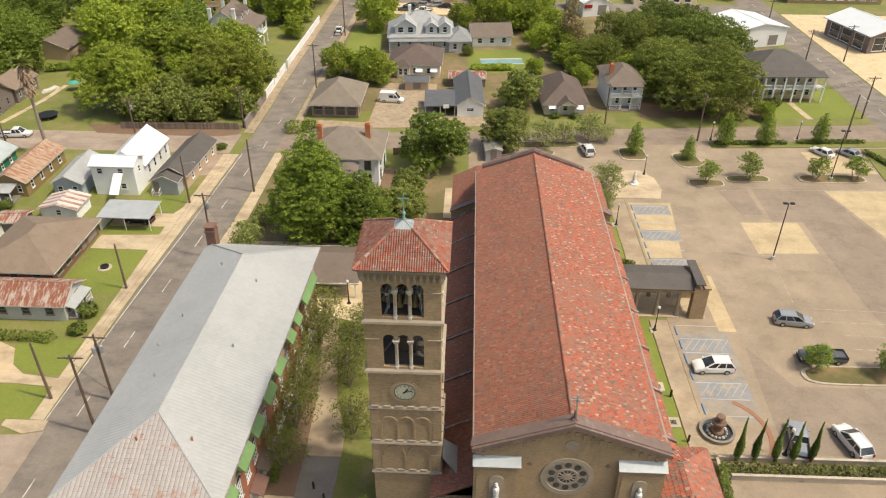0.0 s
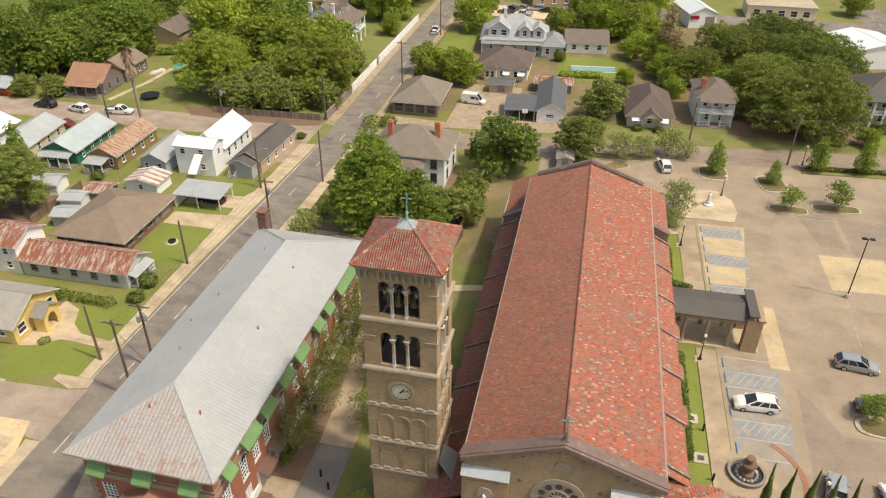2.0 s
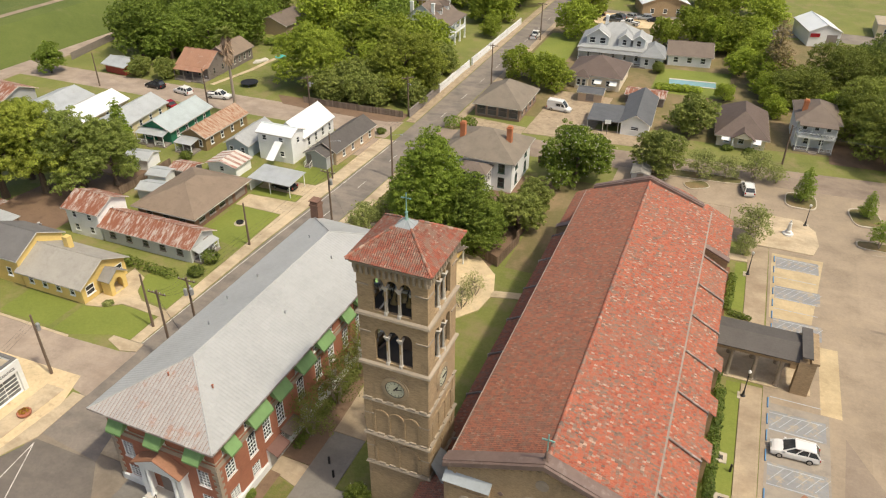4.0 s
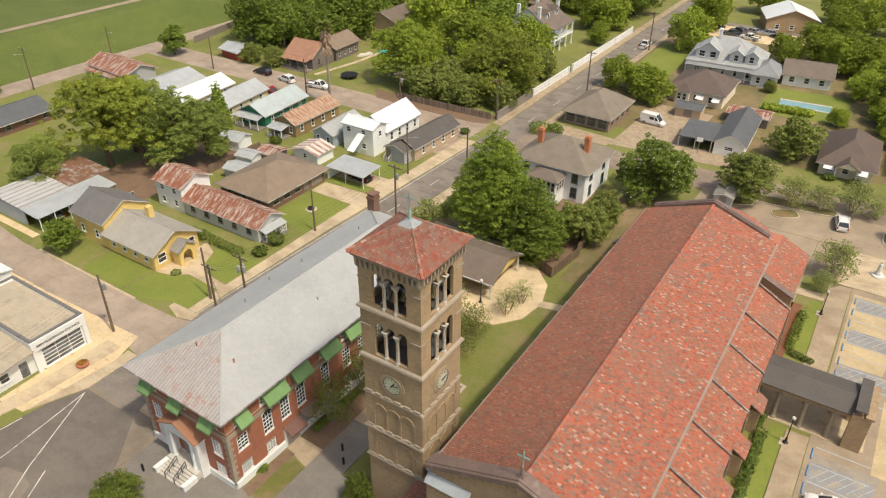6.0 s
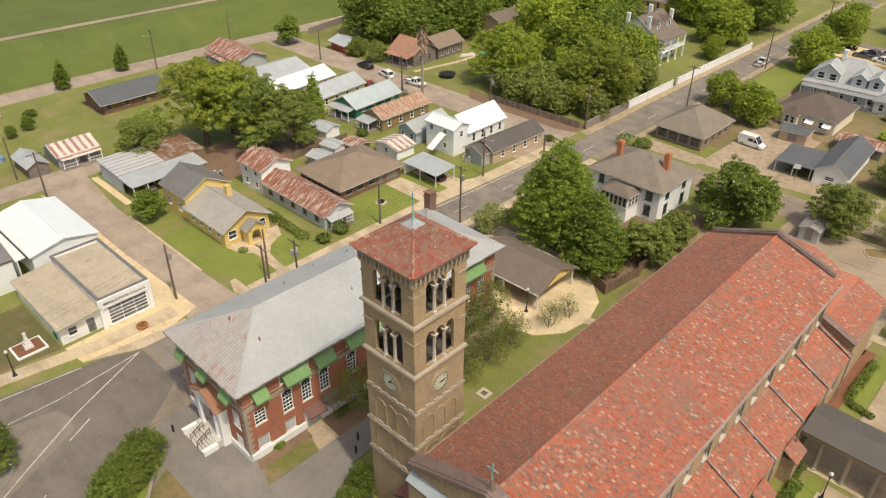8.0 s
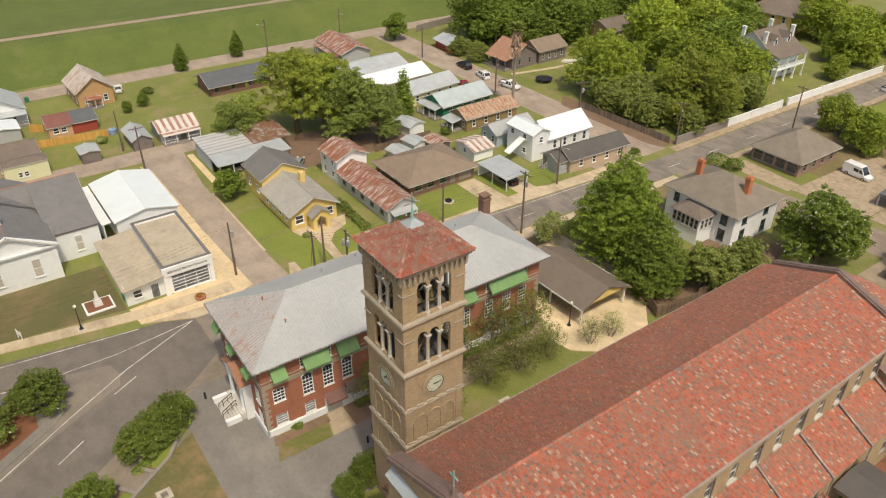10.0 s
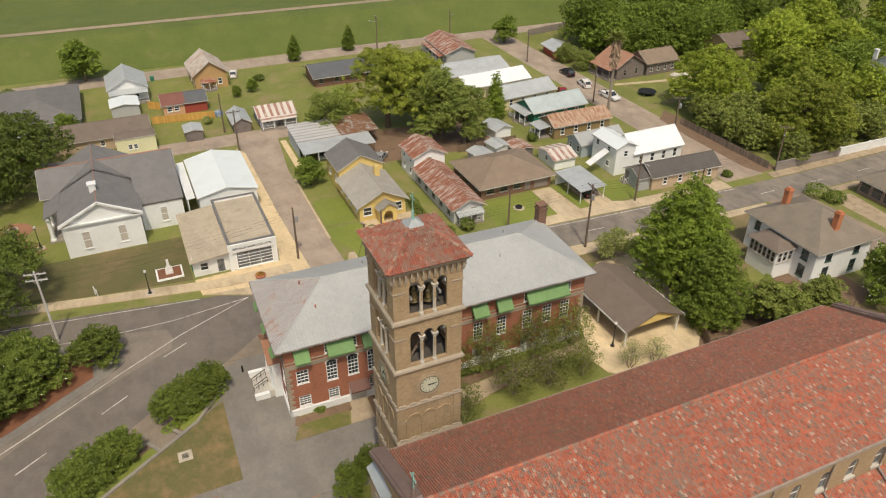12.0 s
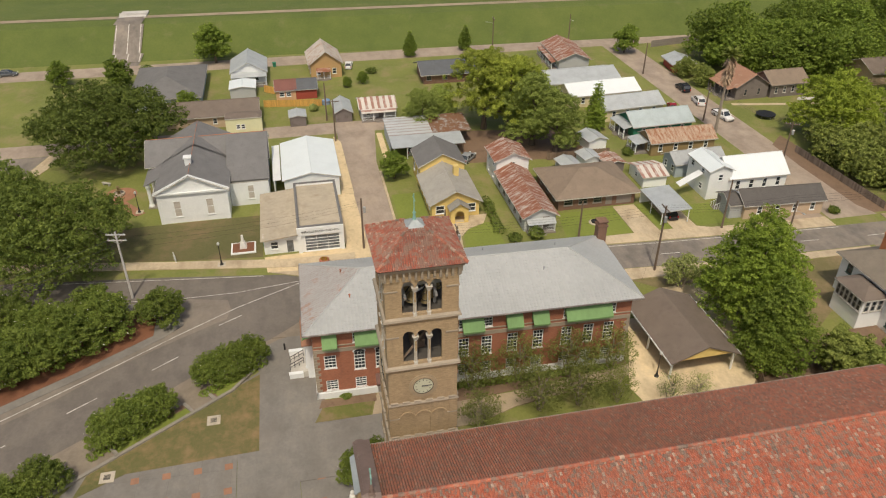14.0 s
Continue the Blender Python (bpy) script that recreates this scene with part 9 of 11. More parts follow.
# big white house behind the long wall
wm = house("columned_house", "tall white house with a double gallery, dormers and four chimneys", -64.4, 193.6, 13.0, 14.0, 0, 7.6, 4.0, "gable", "y", "white_siding", "brown_shingle", 0.5, wins=row("s", 3, 12, 4.6, 1.1, 1.9) + row("s", 3, 12, 1.0, 1.1, 2.0) + row("e", 4, 13, 4.6, 1.1, 2.0) + row("e", 4, 13, 0.8, 1.1, 2.2))
g = Geo()
g.slab([(6.6, -7.5, 7.55), (9.9, -7.5, 6.75), (9.9, 7.5, 6.75), (6.6, 7.5, 7.55)], 0.12)
g.done("gallery_roof", "brown_shingle", wm)
for i in range(4):
    g = Geo()
    y = -6.8 + 13.6 * i / 3
    g.box(9.1, 9.5, y - 0.2, y + 0.2, 0, 6.35)
    g.box(9.0, 9.6, y - 0.3, y + 0.3, 6.1, 6.35)
    g.box(9.0, 9.6, y - 0.3, y + 0.3, 0, 0.3)
    g.done("column", "white_paint", wm)
g = Geo()
g.box(6.6, 9.6, -7.1, 7.1, 6.35, 6.72)
g.done("gallery_beam", "white_paint", wm)
g = Geo()
g.box(6.55, 9.6, -7.1, 7.1, 3.3, 3.6)
g.box(9.25, 9.35, -7.0, 7.0, 4.35, 4.45)
for i in range(57):
    g.box(9.27, 9.33, -7.0 + 0.25 * i - 0.03, -7.0 + 0.25 * i + 0.03, 3.6, 4.35)
g.done("gallery", "white_paint", wm)
for y in (-3.2, 3.2):
    g = Geo()
    g.loft([[(x, y - 0.8, 8.2), (x, y + 0.8, 8.2), (x, y + 0.8, 9.9), (x, y, 11.0), (x, y - 0.8, 9.9)] for x in (5.1, 0.9)])
    dm = g.done("dormer", "white_siding", wm)
    g = Geo()
    for sy in (-1, 1):
        g.slab([(0.9, y, 11.12), (5.3, y, 11.12), (5.3, y + sy * 1.05, 9.75), (0.9, y + sy * 1.05, 9.75)][::sy], 0.07)
    g.done("dormer_roof", "brown_shingle", dm)
    g = Geo()
    g.box(5.06, 5.13, y - 0.42, y + 0.42, 8.6, 10.0)
    g.done("dormer_window", "glass", dm)
for x, y in ((3.6, -6.7), (3.6, 6.7), (-3.6, -6.7), (-3.6, 6.7)):
    g = Geo()
    g.box(x - 0.5, x + 0.5, y - 0.35, y + 0.35, 8, 12.2)
    g.box(x - 0.6, x + 0.6, y - 0.45, y + 0.45, 11.9, 12.1)
    g.done("chimney", "white_paint", wm)
wm.scale = (0.86, 0.84, 0.95)
house("yellow_villa", "large yellow house with brown roofs behind trees", -85.0, 231.0, 14.0, 14.0, 10, 6.5, 3.6, "hip", "x", "yellow_siding", "brown_shingle", 0.8, wins=row("s", 4, 13, 3.9, 1.0, 1.7) + row("s", 4, 13, 0.9, 1.0, 1.8) + row("e", 4, 13, 3.9, 1.0, 1.7), porch=("s", 2.4, 3.2, "brown_shingle", 6, 0, 13))
# along the cross street
house("weathered_house", "weathered grey boarded house with rusty tin roof and front porch", -104.8, 145.6, 8.4, 8.4, 2, 3.4, 2.6, "gable", "x", "weathered_siding", "rust_sheet_roof", 0.5, wframe="grey_wood", wins=row("s", 2, 7, 1.0, 0.9, 1.4) + row("e", 2, 7, 1.0, 0.8, 1.5), porch=("s", 2.4, 3.2, "rust_sheet_roof", 4, 0, 8.2), trim="grey_wood")
house("timber_house", "weathered grey boarded rear house with brown roof under trees", -104.0, 155.2, 7.0, 9.6, 2, 3.4, 2.0, "gable", "y", "weathered_siding", "tan_shingle", 0.5, wframe="aged_trim", wins=row("e", 4, 9, 1.0, 0.8, 1.5), trim="grey_wood")
sheet("pavement_yard_walk", [(-98.8, 139.6), (-97.6, 139.4), (-95.2, 152), (-94.6, 162), (-95.8, 162), (-96.4, 152)], 0.06, "sidewalk", "narrow pale path across a yard", 0.06)
house("dark_red_shed", "small dark red shed with grey tin roof", -124.5, 139.5, 6.5, 5.5, -5, 2.4, 0.9, "gable", "x", "red_siding", "tin_roof_x", 0.7, category="shed", group="sheds")
house("roof_in_trees", "grey roofed house hidden among trees", -108.0, 186.0, 10.0, 12.0, 0, 3.2, 2.0, "gable", "y", "tan_siding", "brown_shingle", 0.5)
house("roof_in_trees_far", "pale roofed house hidden among trees", -92.0, 210.0, 12.0, 10.0, 0, 3.2, 2.4, "hip", "x", "white_siding", "tan_shingle", 0.5)
# carport beside the brick hall
e = thing("garden_carport", -21.2, 86.0, 1, "open carport with brown shingle roof and yellow gable", "carport")
g = Geo()
for p in roof_planes("gable", -6.3, 6.5, -4.7, 4.7, 3.0, 4.9, "x"):
    g.slab(p, 0.16)
g.done("roof", "brown_shingle", e)
for x in (-6.0, 6.1):
    g = Geo()
    g.loft([[(q, -4.3, 3.1), (q, 4.3, 3.1), (q, 0, 4.75)] for q in (x, x + 0.12)])
    g.done("gable_panel", "yellow_paint", e)
for x in (-5.9, 0, 5.9):
    for y in (-4.2, 4.2):
        g = Geo()
        g.box(x - 0.1, x + 0.1, y - 0.1, y + 0.1, 0, 3.1)
        g.done("post", "white_paint", e)
for a, b in (((-6.3, -4.75), (6.5, -4.75)), ((-6.3, 4.75), (6.5, 4.75))):
    g = Geo()
    g.box(a[0], b[0], a[1] - 0.04, a[1] + 0.04, 2.78, 2.98)
    g.done("fascia", "white_paint", e)
house("garden_shed", "small pale shed behind the church", 4.6, 128.4, 3.0, 3.6, 3, 2.4, 0.5, "gable", "y", "grey_siding", "light_shingle", 0.2, category="shed", group="sheds", doors=[("s", 0, 1.0, 1.9)])


# ---- trees and shrubs ----
tree("cypress_tree", "tall dense bright green broad tree beside a drive", -23.4, 97.2, 18.0, 7.7, "leaf_feather", 1, 52000, 0.165, 0.14, 62, "egg")
tree("cypress_tree", "broad bright green tree beside a fence", -15.6, 95.8, 12.5, 5.4, "leaf_cypress", 2, 26000, 0.16, 0.08, 40, "egg")
tree("magnolia_tree", "dense dark magnolia tree dotted with white flowers", -6.2, 123.6, 10.8, 6.4, "leaf_bright", 3, 24000, 0.21, 0.04, 60, "round", flowers=0.04)
tree("shade_tree", "dense green round tree in a yard", 7.0, 132.2, 8.6, 5.0, "leaf_olive", 4, 17000, 0.16, 0.1, 44)
tree("yard_tree", "dark leafy tree beside a white house", -11.2, 103.4, 6.4, 4.3, "leaf_olive", 5, 15000, 0.165, 0.1, 26)
tree("yard_tree", "small leafy tree beside a fence", -10.2, 110.4, 5.8, 3.4, "leaf_olive", 6, 9000, 0.165, 0.12, 20)
tree("roadside_tree", "sparse grey-green tree at the road edge", -33.2, 92.6, 5.6, 3.0, "leaf_grey", 7, 3600, 0.15, 0.15, 18, bark="pale_bark", stems=3)
ROADSIDE_SHRUBS = [(-34.2, 98.0, 1.6, 1.8), (-33.6, 101.2, 1.9, 2.2), (-34.0, 104.6, 1.5, 1.6)]
oak1 = tree("live_oak", "wide spreading dark green oak", 51.5, 154.5, 13.0, 11.8, "leaf_live", 8, 48000, 0.19, 0.08, 70)
oak2 = tree("live_oak", "large round green yard tree", -75.5, 148.5, 14.0, 9.6, "leaf_sunny", 9, 32000, 0.22, 0.08, 60)
tree("live_oak", "large olive green yard tree beside the road", -53.0, 152.0, 14.0, 9.4, "leaf_pine", 10, 32000, 0.22, 0.08, 60)
oak4 = tree("live_oak", "wide dark oak with gaps in its crown", -97.0, 5.0, 13.0, 15.5, "leaf_oak", 11, 32000, 0.255, 0.22, 80, "wide")
put(oak4, -56.5, 3.0, 70, 0.84, 0.95)
put(oak4, -72.0, -13.0, 160, 0.8)
put(oak1, 45.5, 166.0, 60, 0.85)
put(oak1, 40.5, 190.0, 130, 0.85)
put(oak4, 58.0, 186.0, 20, 0.9)
put(oak1, 31.0, 180.0, 200, 0.62)
put(oak4, 53.0, 205.0, 80, 0.8)
put(oak2, 24.5, 190.0, 40, 0.6)
tree("bare_brown_tree", "tall half bare brown tree among green ones", 25.2, 189.5, 16.0, 3.8, "leaf_dry", 12, 3200, 0.28, 0.2, 14, "egg", bark="pale_bark")
# pines with layered crowns
pine = tree("pine_tree", "tall open pine with layered olive crown", -96.0, 79.5, 17.6, 8.6, "leaf_pine", 13, 30000, 0.17, 0.2, 360, "layers")
put(pine, -91.0, 83.5, 120, 0.95, 0.97)
put(pine, -97.5, 86.5, 220, 0.85, 0.85)
dk = tree("evergreen_tree", "tall dark green evergreen tree", -85.8, 87.0, 15.5, 7.2, "leaf_evergreen", 14, 34000, 0.16, 0.06, 90)
put(dk, -81.8, 90.6, 90, 0.82)
put(dk, -97.6, 66.6, 200, 0.62)
put(dk, -100.8, 70.6, 30, 0.55)
tree("juniper_tree", "narrow conical dark green tree", -90.9, 102.6, 10.4, 2.7, "leaf_feather", 15, 9000, 0.17, 0.05, 34, "cone")
for x, y in ((-147.6, 72.6), (-150.5, 88.5)):
    tree("young_tree", "small narrow dense green tree at the levee road", x, y, 6.8, 1.9, "leaf_bright", 16, 3600, 0.22, 0.1, 24, "egg")
rt = tree("round_tree", "round green yard tree", -139.5, 131.0, 7.5, 3.6, "leaf_bright", 17, 6500, 0.22, 0.12, 28)
wd = tree("woodland_tree", "dense green woodland tree", -92.0, 184.0, 14.0, 8.6, "leaf_sunny", 18, 8000, 0.38, 0.06, 44)
wb = tree("woodland_tree", "dense dark woodland tree", -128.5, 151.0, 14.0, 8.6, "leaf_bright", 19, 8000, 0.38, 0.06, 44)
WOOD = [(-120, 152, 0.9), (-112, 158, 0.8), (-112, 168, 1.0), (-136, 160, 0.9), (-122, 166, 0.95), (-134, 176, 0.9), (-74, 172, 1.0), (-64, 166, 0.9), (-58, 176, 0.8), (-73, 190, 0.95), (-86, 198, 0.9), (-99, 194, 0.8), (-116, 184, 0.9), (-130, 192, 0.9), (-142, 186, 0.9), (-120, 202, 0.9), (-104, 208, 0.95), (-86, 214, 0.8), (-72, 232, 0.9), (-94, 230, 0.95), (-112, 224, 1.0), (-132, 214, 1.0), (-126, 236, 0.9), (-60, 232, 0.9), (-54, 218, 0.85), (-52, 238, 0.9), (-64, 158, 0.7), (-148, 204, 0.9), (-150, 224, 0.9), (-104, 244, 0.9), (-80, 248, 0.9), (-140, 240, 0.9)]
rw = random.Random(4)
for i, (x, y, s) in enumerate(WOOD):
    put(wb if x < -108 or i % 4 == 1 else wd, x, y, rw.uniform(0, 360), s * 1.08, s * rw.uniform(0.85, 1.1))
lt = tree("understory_tree", "pale olive shrubby tree", -60.5, 142.5, 7.0, 4.4, "leaf_olive", 20, 6000, 0.25, 0.04, 26)
for x, y, s in ((-66.5, 141.5, 0.9), (-70.5, 143.5, 1.05), (-56.5, 143.0, 1.0), (-63, 147, 1.2), (-48.8, 145.8, 0.8), (-52, 160, 1.2), (-50.5, 168, 1.1), (10.8, 154.5, 1.15), (-1.0, 190.0, 0.4), (-118, 138, 0.7), (-111, 139, 0.7)):
    put(lt, x, y, rw.uniform(0, 360), s)
for x, y, s in ((-32.6, 173.6, 0.62), (-23.0, 167.8, 0.72), (-27.4, 172.4, 0.5), (-27.4, 212.6, 0.9), (3.4, 219.0, 0.85), (10.7, 213.0, 0.8), (21, 205, 0.75), (2.9, 262, 0.95), (-18, 264, 0.9), (-31, 252, 0.8), (6, 244, 0.8), (14, 258, 0.9), (22, 240, 0.9), (18, 196, 0.6), (-56.0, 216, 0.75), (-49.5, 203, 0.5), (-28.5, 236, 0.9), (-52.5, 250, 0.9), (14, 214, 0.9), (20, 222, 0.7), (-3, 214, 0.65), (15.6, 176.4, 0.35), (25.8, 176.5, 0.45), (26.4, 170.5, 0.4), (24.0, 182.5, 0.5), (86, 255, 0.7), (38, 172, 0.6), (63, 150.5, 0.35)):
    put(wd, x, y, rw.uniform(0, 360), s * 0.85)
for x, y, s in ((-152.5, 21.5, 1.35), (-135.5, 0.5, 1.0), (-141, -14, 0.8), (-122, 6, 0.6), (-115.5, 17.5, 0.75), (-103.0, 9.5, 0.8), (-127, 53.5, 0.35), (-129, 57.5, 0.4), (-76.4, 57.2, 0.74)):
    put(rt, x, y, rw.uniform(0, 360), s)
sk = tree("street_tree", "young bright green pyramid-shaped street tree", 32.0, 131.2, 6.8, 1.9, "leaf_cypress", 21, 3600, 0.13, 0.13, 30, "egg", gaps=0.32)
for x, y, s in ((50.8, 136.4, 1.05), (58.8, 136.9, 1.05), (70.2, 138.6, 0.95), (41.9, 129.2, 0.75)):
    put(sk, x, y, rw.uniform(0, 360), s)
pk = tree("parking_tree", "small round tree on a car park island", 43.0, 119.6, 4.5, 2.3, "leaf_cypress", 22, 2600, 0.12, 0.26, 22, bark="pale_bark", stems=2, gaps=0.4)
for x, y, s in ((51.0, 121.6, 1.1), (63.4, 122.4, 0.95), (70.6, 122.6, 1.0), (43.4, 70.2, 0.8), (52.2, 69.6, 1.0)):
    put(pk, x, y, rw.uniform(0, 360), s)
og = tree("ornamental_tree", "grey-green airy tree beside the church", 24.2, 114.6, 6.4, 3.2, "leaf_grey", 23, 3600, 0.13, 0.12, 24, bark="pale_bark", stems=3, gaps=0.36)
for x, y, s in ((14.6, 134.2, 0.9), (19.0, 135.4, 0.75), (23.8, 137.2, 0.95), (27.5, 137.0, 0.6), (23.4, 109.6, 0.55)):
    put(og, x, y, rw.uniform(0, 360), s)
# crape myrtles in the garden between the buildings
cm = tree("crape_myrtle", "multi-stemmed crape myrtle with sparse grey-green crown", -18.6, 57.6, 7.0, 3.5, "leaf_myrtle", 24, 3400, 0.115, 0.2, 30, "round", bark="pale_bark", stems=4, gaps=0.42)
for x, y, s in ((-19.0, 63.6, 1.0), (-18.6, 70.0, 1.05), (-18.4, 75.4, 0.95), (-13.6, 64.6, 0.95), (-13.4, 69.4, 0.9), (-12.0, 57.0, 0.8), (-18.8, 52.0, 0.9), (-13.0, 74.0, 0.7)):
    put(cm, x, y, rw.uniform(0, 360), s)
br = tree("bare_sapling", "thin nearly bare pink-grey sapling", -11.8, 80.2, 4.4, 2.0, "leaf_grey", 25, 1700, 0.07, 0.2, 14, bark="pale_bark", stems=4)
put(br, -11.2, 83.6, 80, 0.95)
# trees along the junction
jn = tree("kerbside_tree", "low round dark green tree on the road edge", -40.2, 19.4, 4.6, 3.6, "leaf_kerb", 26, 14000, 0.118, 0.1, 60, "wide", stems=3, flowers=0.004)
for x, y, s in ((-26.4, 26.8, 0.72), (-27.6, 29.2, 0.78), (-28.8, 31.6, 0.7), (-21.9, 20.8, 0.74), (-20.3, 18.4, 0.84), (-18.6, 16.2, 0.74), (-12.6, 10.6, 0.85), (-10.4, 7.4, 0.9), (-35.4, 9.0, 1.3), (-38.4, 12.4, 1.25), (-33.0, 5.0, 1.3), (-37.6, 5.6, 1.3), (-41.8, 10.6, 1.1), (-30.8, 1.6, 1.2), (-35, -3, 1.4), (-41, 0, 1.3), (-7.5, 42.2, 0.55), (-9.0, 44.6, 0.5)):
    put(jn, x, y, rw.uniform(0, 360), s, max(s, 0.85))
# palm
pm = thing("palm_tree", -80.6, 124.9, 0, "palm with a thatch of dead brown fronds", "tree", "trees")
g = Geo()
g.cyl(0, 0, -0.1, 18.0, 0.34, 0.24, 9)
g.done("trunk", "pale_bark", pm)
prng = random.Random(3)
g, gd = Geo(), Geo()
for i in range(520):
    a = prng.uniform(0, 6.283)
    dead = i > 70
    el = prng.uniform(-1.35, -0.5) if dead else prng.uniform(-0.3, 1.1)
    L = prng.uniform(1.2, 2.1) if dead else prng.uniform(1.7, 2.6)
    z = 17.8 - 4.6 * prng.random() ** 1.4 if dead else 18.0
    d = Vector((math.cos(a) * math.cos(el), math.sin(a) * math.cos(el), math.sin(el)))
    s = Vector((-math.sin(a), math.cos(a), 0)) * 0.28
    p = Vector((0, 0, z))
    q = p + d * L
    (gd if dead else g).face([p, p + d * L * 0.5 + s, q - Vector((0, 0, 0.35)), p + d * L * 0.5 - s])
g.done("crown", "leaf_olive", pm)
gd.done("dead_fronds", "leaf_thatch", pm)


def shrub_row(name, label, pts, w, h, mat, seed, leaf=0.16, dens=60, group="shrubs", kind=""):
    """A clipped row of shrubs: a woody core and leaves over it."""
    rng = np.random.default_rng(seed)
    e = thing(name, pts[0][0], pts[0][1], 0, label, "hedge" if "hedge" in name else "shrub", group)
    B = []
    for (ax, ay), (bx, by) in zip(pts, pts[1:]):
        L = math.hypot(bx - ax, by - ay)
        n = max(1, int(L / (w * 0.55)))
        for i in range(n + 1):
            f = i / n
            B.append((ax + (bx - ax) * f - pts[0][0], ay + (by - ay) * f - pts[0][1], h * 0.5, w * 0.55 * rng.uniform(0.9, 1.1), w * 0.55 * rng.uniform(0.9, 1.1), h * 0.55 * rng.uniform(0.9, 1.08)))
    g = Geo()
    for b in B:
        g.rod((b[0], b[1], -0.05), (b[0], b[1], h * 0.7), 0.06, 5, 0, 0.02)
    g.done("woody_core", "bark", e)["kind"] = "stuff"
    share("leaves", leaf_mesh("leaves", leaf_cloud(B, int(len(B) * dens), leaf, rng, shell=0.75), mat), e)
    return e


shrub_row("hedge", "long clipped dark hedge along a yard", [(27.8, 53.6), (60, 53.8)], 1.5, 0.95, "leaf_myrtle", 1, 0.16, 110)
shrub_row("hedge", "clipped hedge at the corner of a yard", [(27.4, 53.2), (26.7, 44)], 1.0, 1.2, "leaf_oak", 2, 0.16, 110)
shrub_row("hedge", "clipped dark hedge along the church lawn", [(22.6, 60.0), (22.6, 76.4)], 1.3, 1.0, "leaf_dark", 3, 0.15, 130)
shrub_row("hedge", "short dark hedge by the covered entrance", [(22.0, 78.0), (22.1, 79.4)], 1.0, 0.9, "leaf_dark", 4, 0.15, 130)
shrub_row("hedge", "row of low shrubs along a mulched bed", [(22.2, 94.0), (22.4, 102.2)], 1.1, 0.9, "leaf_oak", 5, 0.15, 90)
shrub_row("hedge", "row of low round shrubs by the covered entrance", [(22.6, 93.0), (25.0, 92.4)], 0.9, 0.7, "leaf_oak", 6, 0.15, 90)
shrub_row("hedge", "low hedge along the street", [(49.5, 136.6), (63, 137.6)], 1.2, 0.9, "leaf_oak", 7, 0.2, 70)
shrub_row("hedge", "low hedge along the street", [(66, 138.0), (79, 138.8)], 1.2, 0.9, "leaf_oak", 8, 0.2, 70)
shrub_row("shrub_bed", "tall bright green shrubs before a pool", [(1.0, 178.4), (9.5, 179.4)], 2.4, 1.5, "leaf_sunny", 18, 0.26, 260)
shrub_row("hedge", "low hedge round a corner bed", [(77.5, 134), (80, 127), (85, 124)], 1.2, 0.9, "leaf_oak", 9, 0.2, 70)
shrub_row("shrub_bed", "low green ground-cover under kerbside trees", [(-28.4, 32.8), (-24.2, 26.0)], 1.4, 0.5, "leaf_bright", 10, 0.14, 110)
shrub_row("shrub_bed", "low green ground-cover under kerbside trees", [(-21.4, 22.0), (-16.6, 14.6)], 1.4, 0.5, "leaf_bright", 11, 0.14, 110)
shrub_row("shrub_bed", "low green shrubs in a mulch bed", [(-33.4, 7.6), (-37.6, 13.6)], 1.6, 0.6, "leaf_bright", 12, 0.16, 110)
shrub_row("shrub_bed", "dark shrubs along the brick hall", [(-19.2, 50), (-18.6, 76)], 1.0, 0.8, "leaf_oak", 13, 0.16, 70)
shrub_row("shrub_bed", "leafy shrubs before a blue-grey house", [(-64, 71.4), (-53.5, 71.0)], 1.8, 1.1, "leaf_oak", 14, 0.2, 80)
for x, y, r, h, m, k in ((-50.6, 72.6, 1.3, 1.3, "leaf_oak", 1), (-57.2, 62.0, 0.7, 0.6, "leaf_grey", 2), (-50.7, 76.2, 1.5, 1.9, "leaf_oak", 3), (-57.0, 81, 0.6, 0.6, "leaf_bright", 4), (-48.4, 129.2, 1.0, 1.2, "leaf_oak", 5), (-63.4, 128.4, 1.6, 2.0, "leaf_pine", 6), (-36.0, 138.6, 2.6, 2.2, "leaf_bright", 7), (-33.0, 139.6, 2.0, 2.0, "leaf_bright", 8),
                      (-136.5, 60.5, 1.6, 1.4, "leaf_oak", 9), (-113.5, 44.5, 1.2, 1.4, "leaf_grey", 10), (-20.5, 42.4, 0.6, 0.6, "leaf_oak", 11), (68, 158.5, 1.8, 1.6, "leaf_oak", 12), (-77.5, 104, 1.2, 1.6, "leaf_oak", 13), (18.2, 148.6, 1.2, 1.0, "leaf_oak", 14), (22.4, 148.6, 1.2, 1.0, "leaf_oak", 15), (-146, 5, 2.2, 2.6, "leaf_dark", 16), (-144.5, -16, 2.6, 3.0, "leaf_dark", 17)):
    shrub_row("garden_shrub", "rounded green garden shrub", [(x, y), (x + 0.3, y + 0.2)], r * 1.5, h, m, 30 + k, 0.2, 260)
for i, (x, y, r, h) in enumerate(ROADSIDE_SHRUBS):
    shrub_row("garden_shrub", "loose green shrub beside the road", [(x, y), (x + 0.4, y + 0.3)], r * 1.5, h, "leaf_olive", 60 + i, 0.18, 300)
spire = thing("italian_cypress", 29.4, 54.9, 0, "slim dark column-shaped cypress behind a hedge", "tree", "trees")
g = Geo()
g.rod((0, 0, -0.1), (0, 0, 5.6), 0.09, 6, 0, 0.02)
g.done("trunk", "bark", spire)
B = []
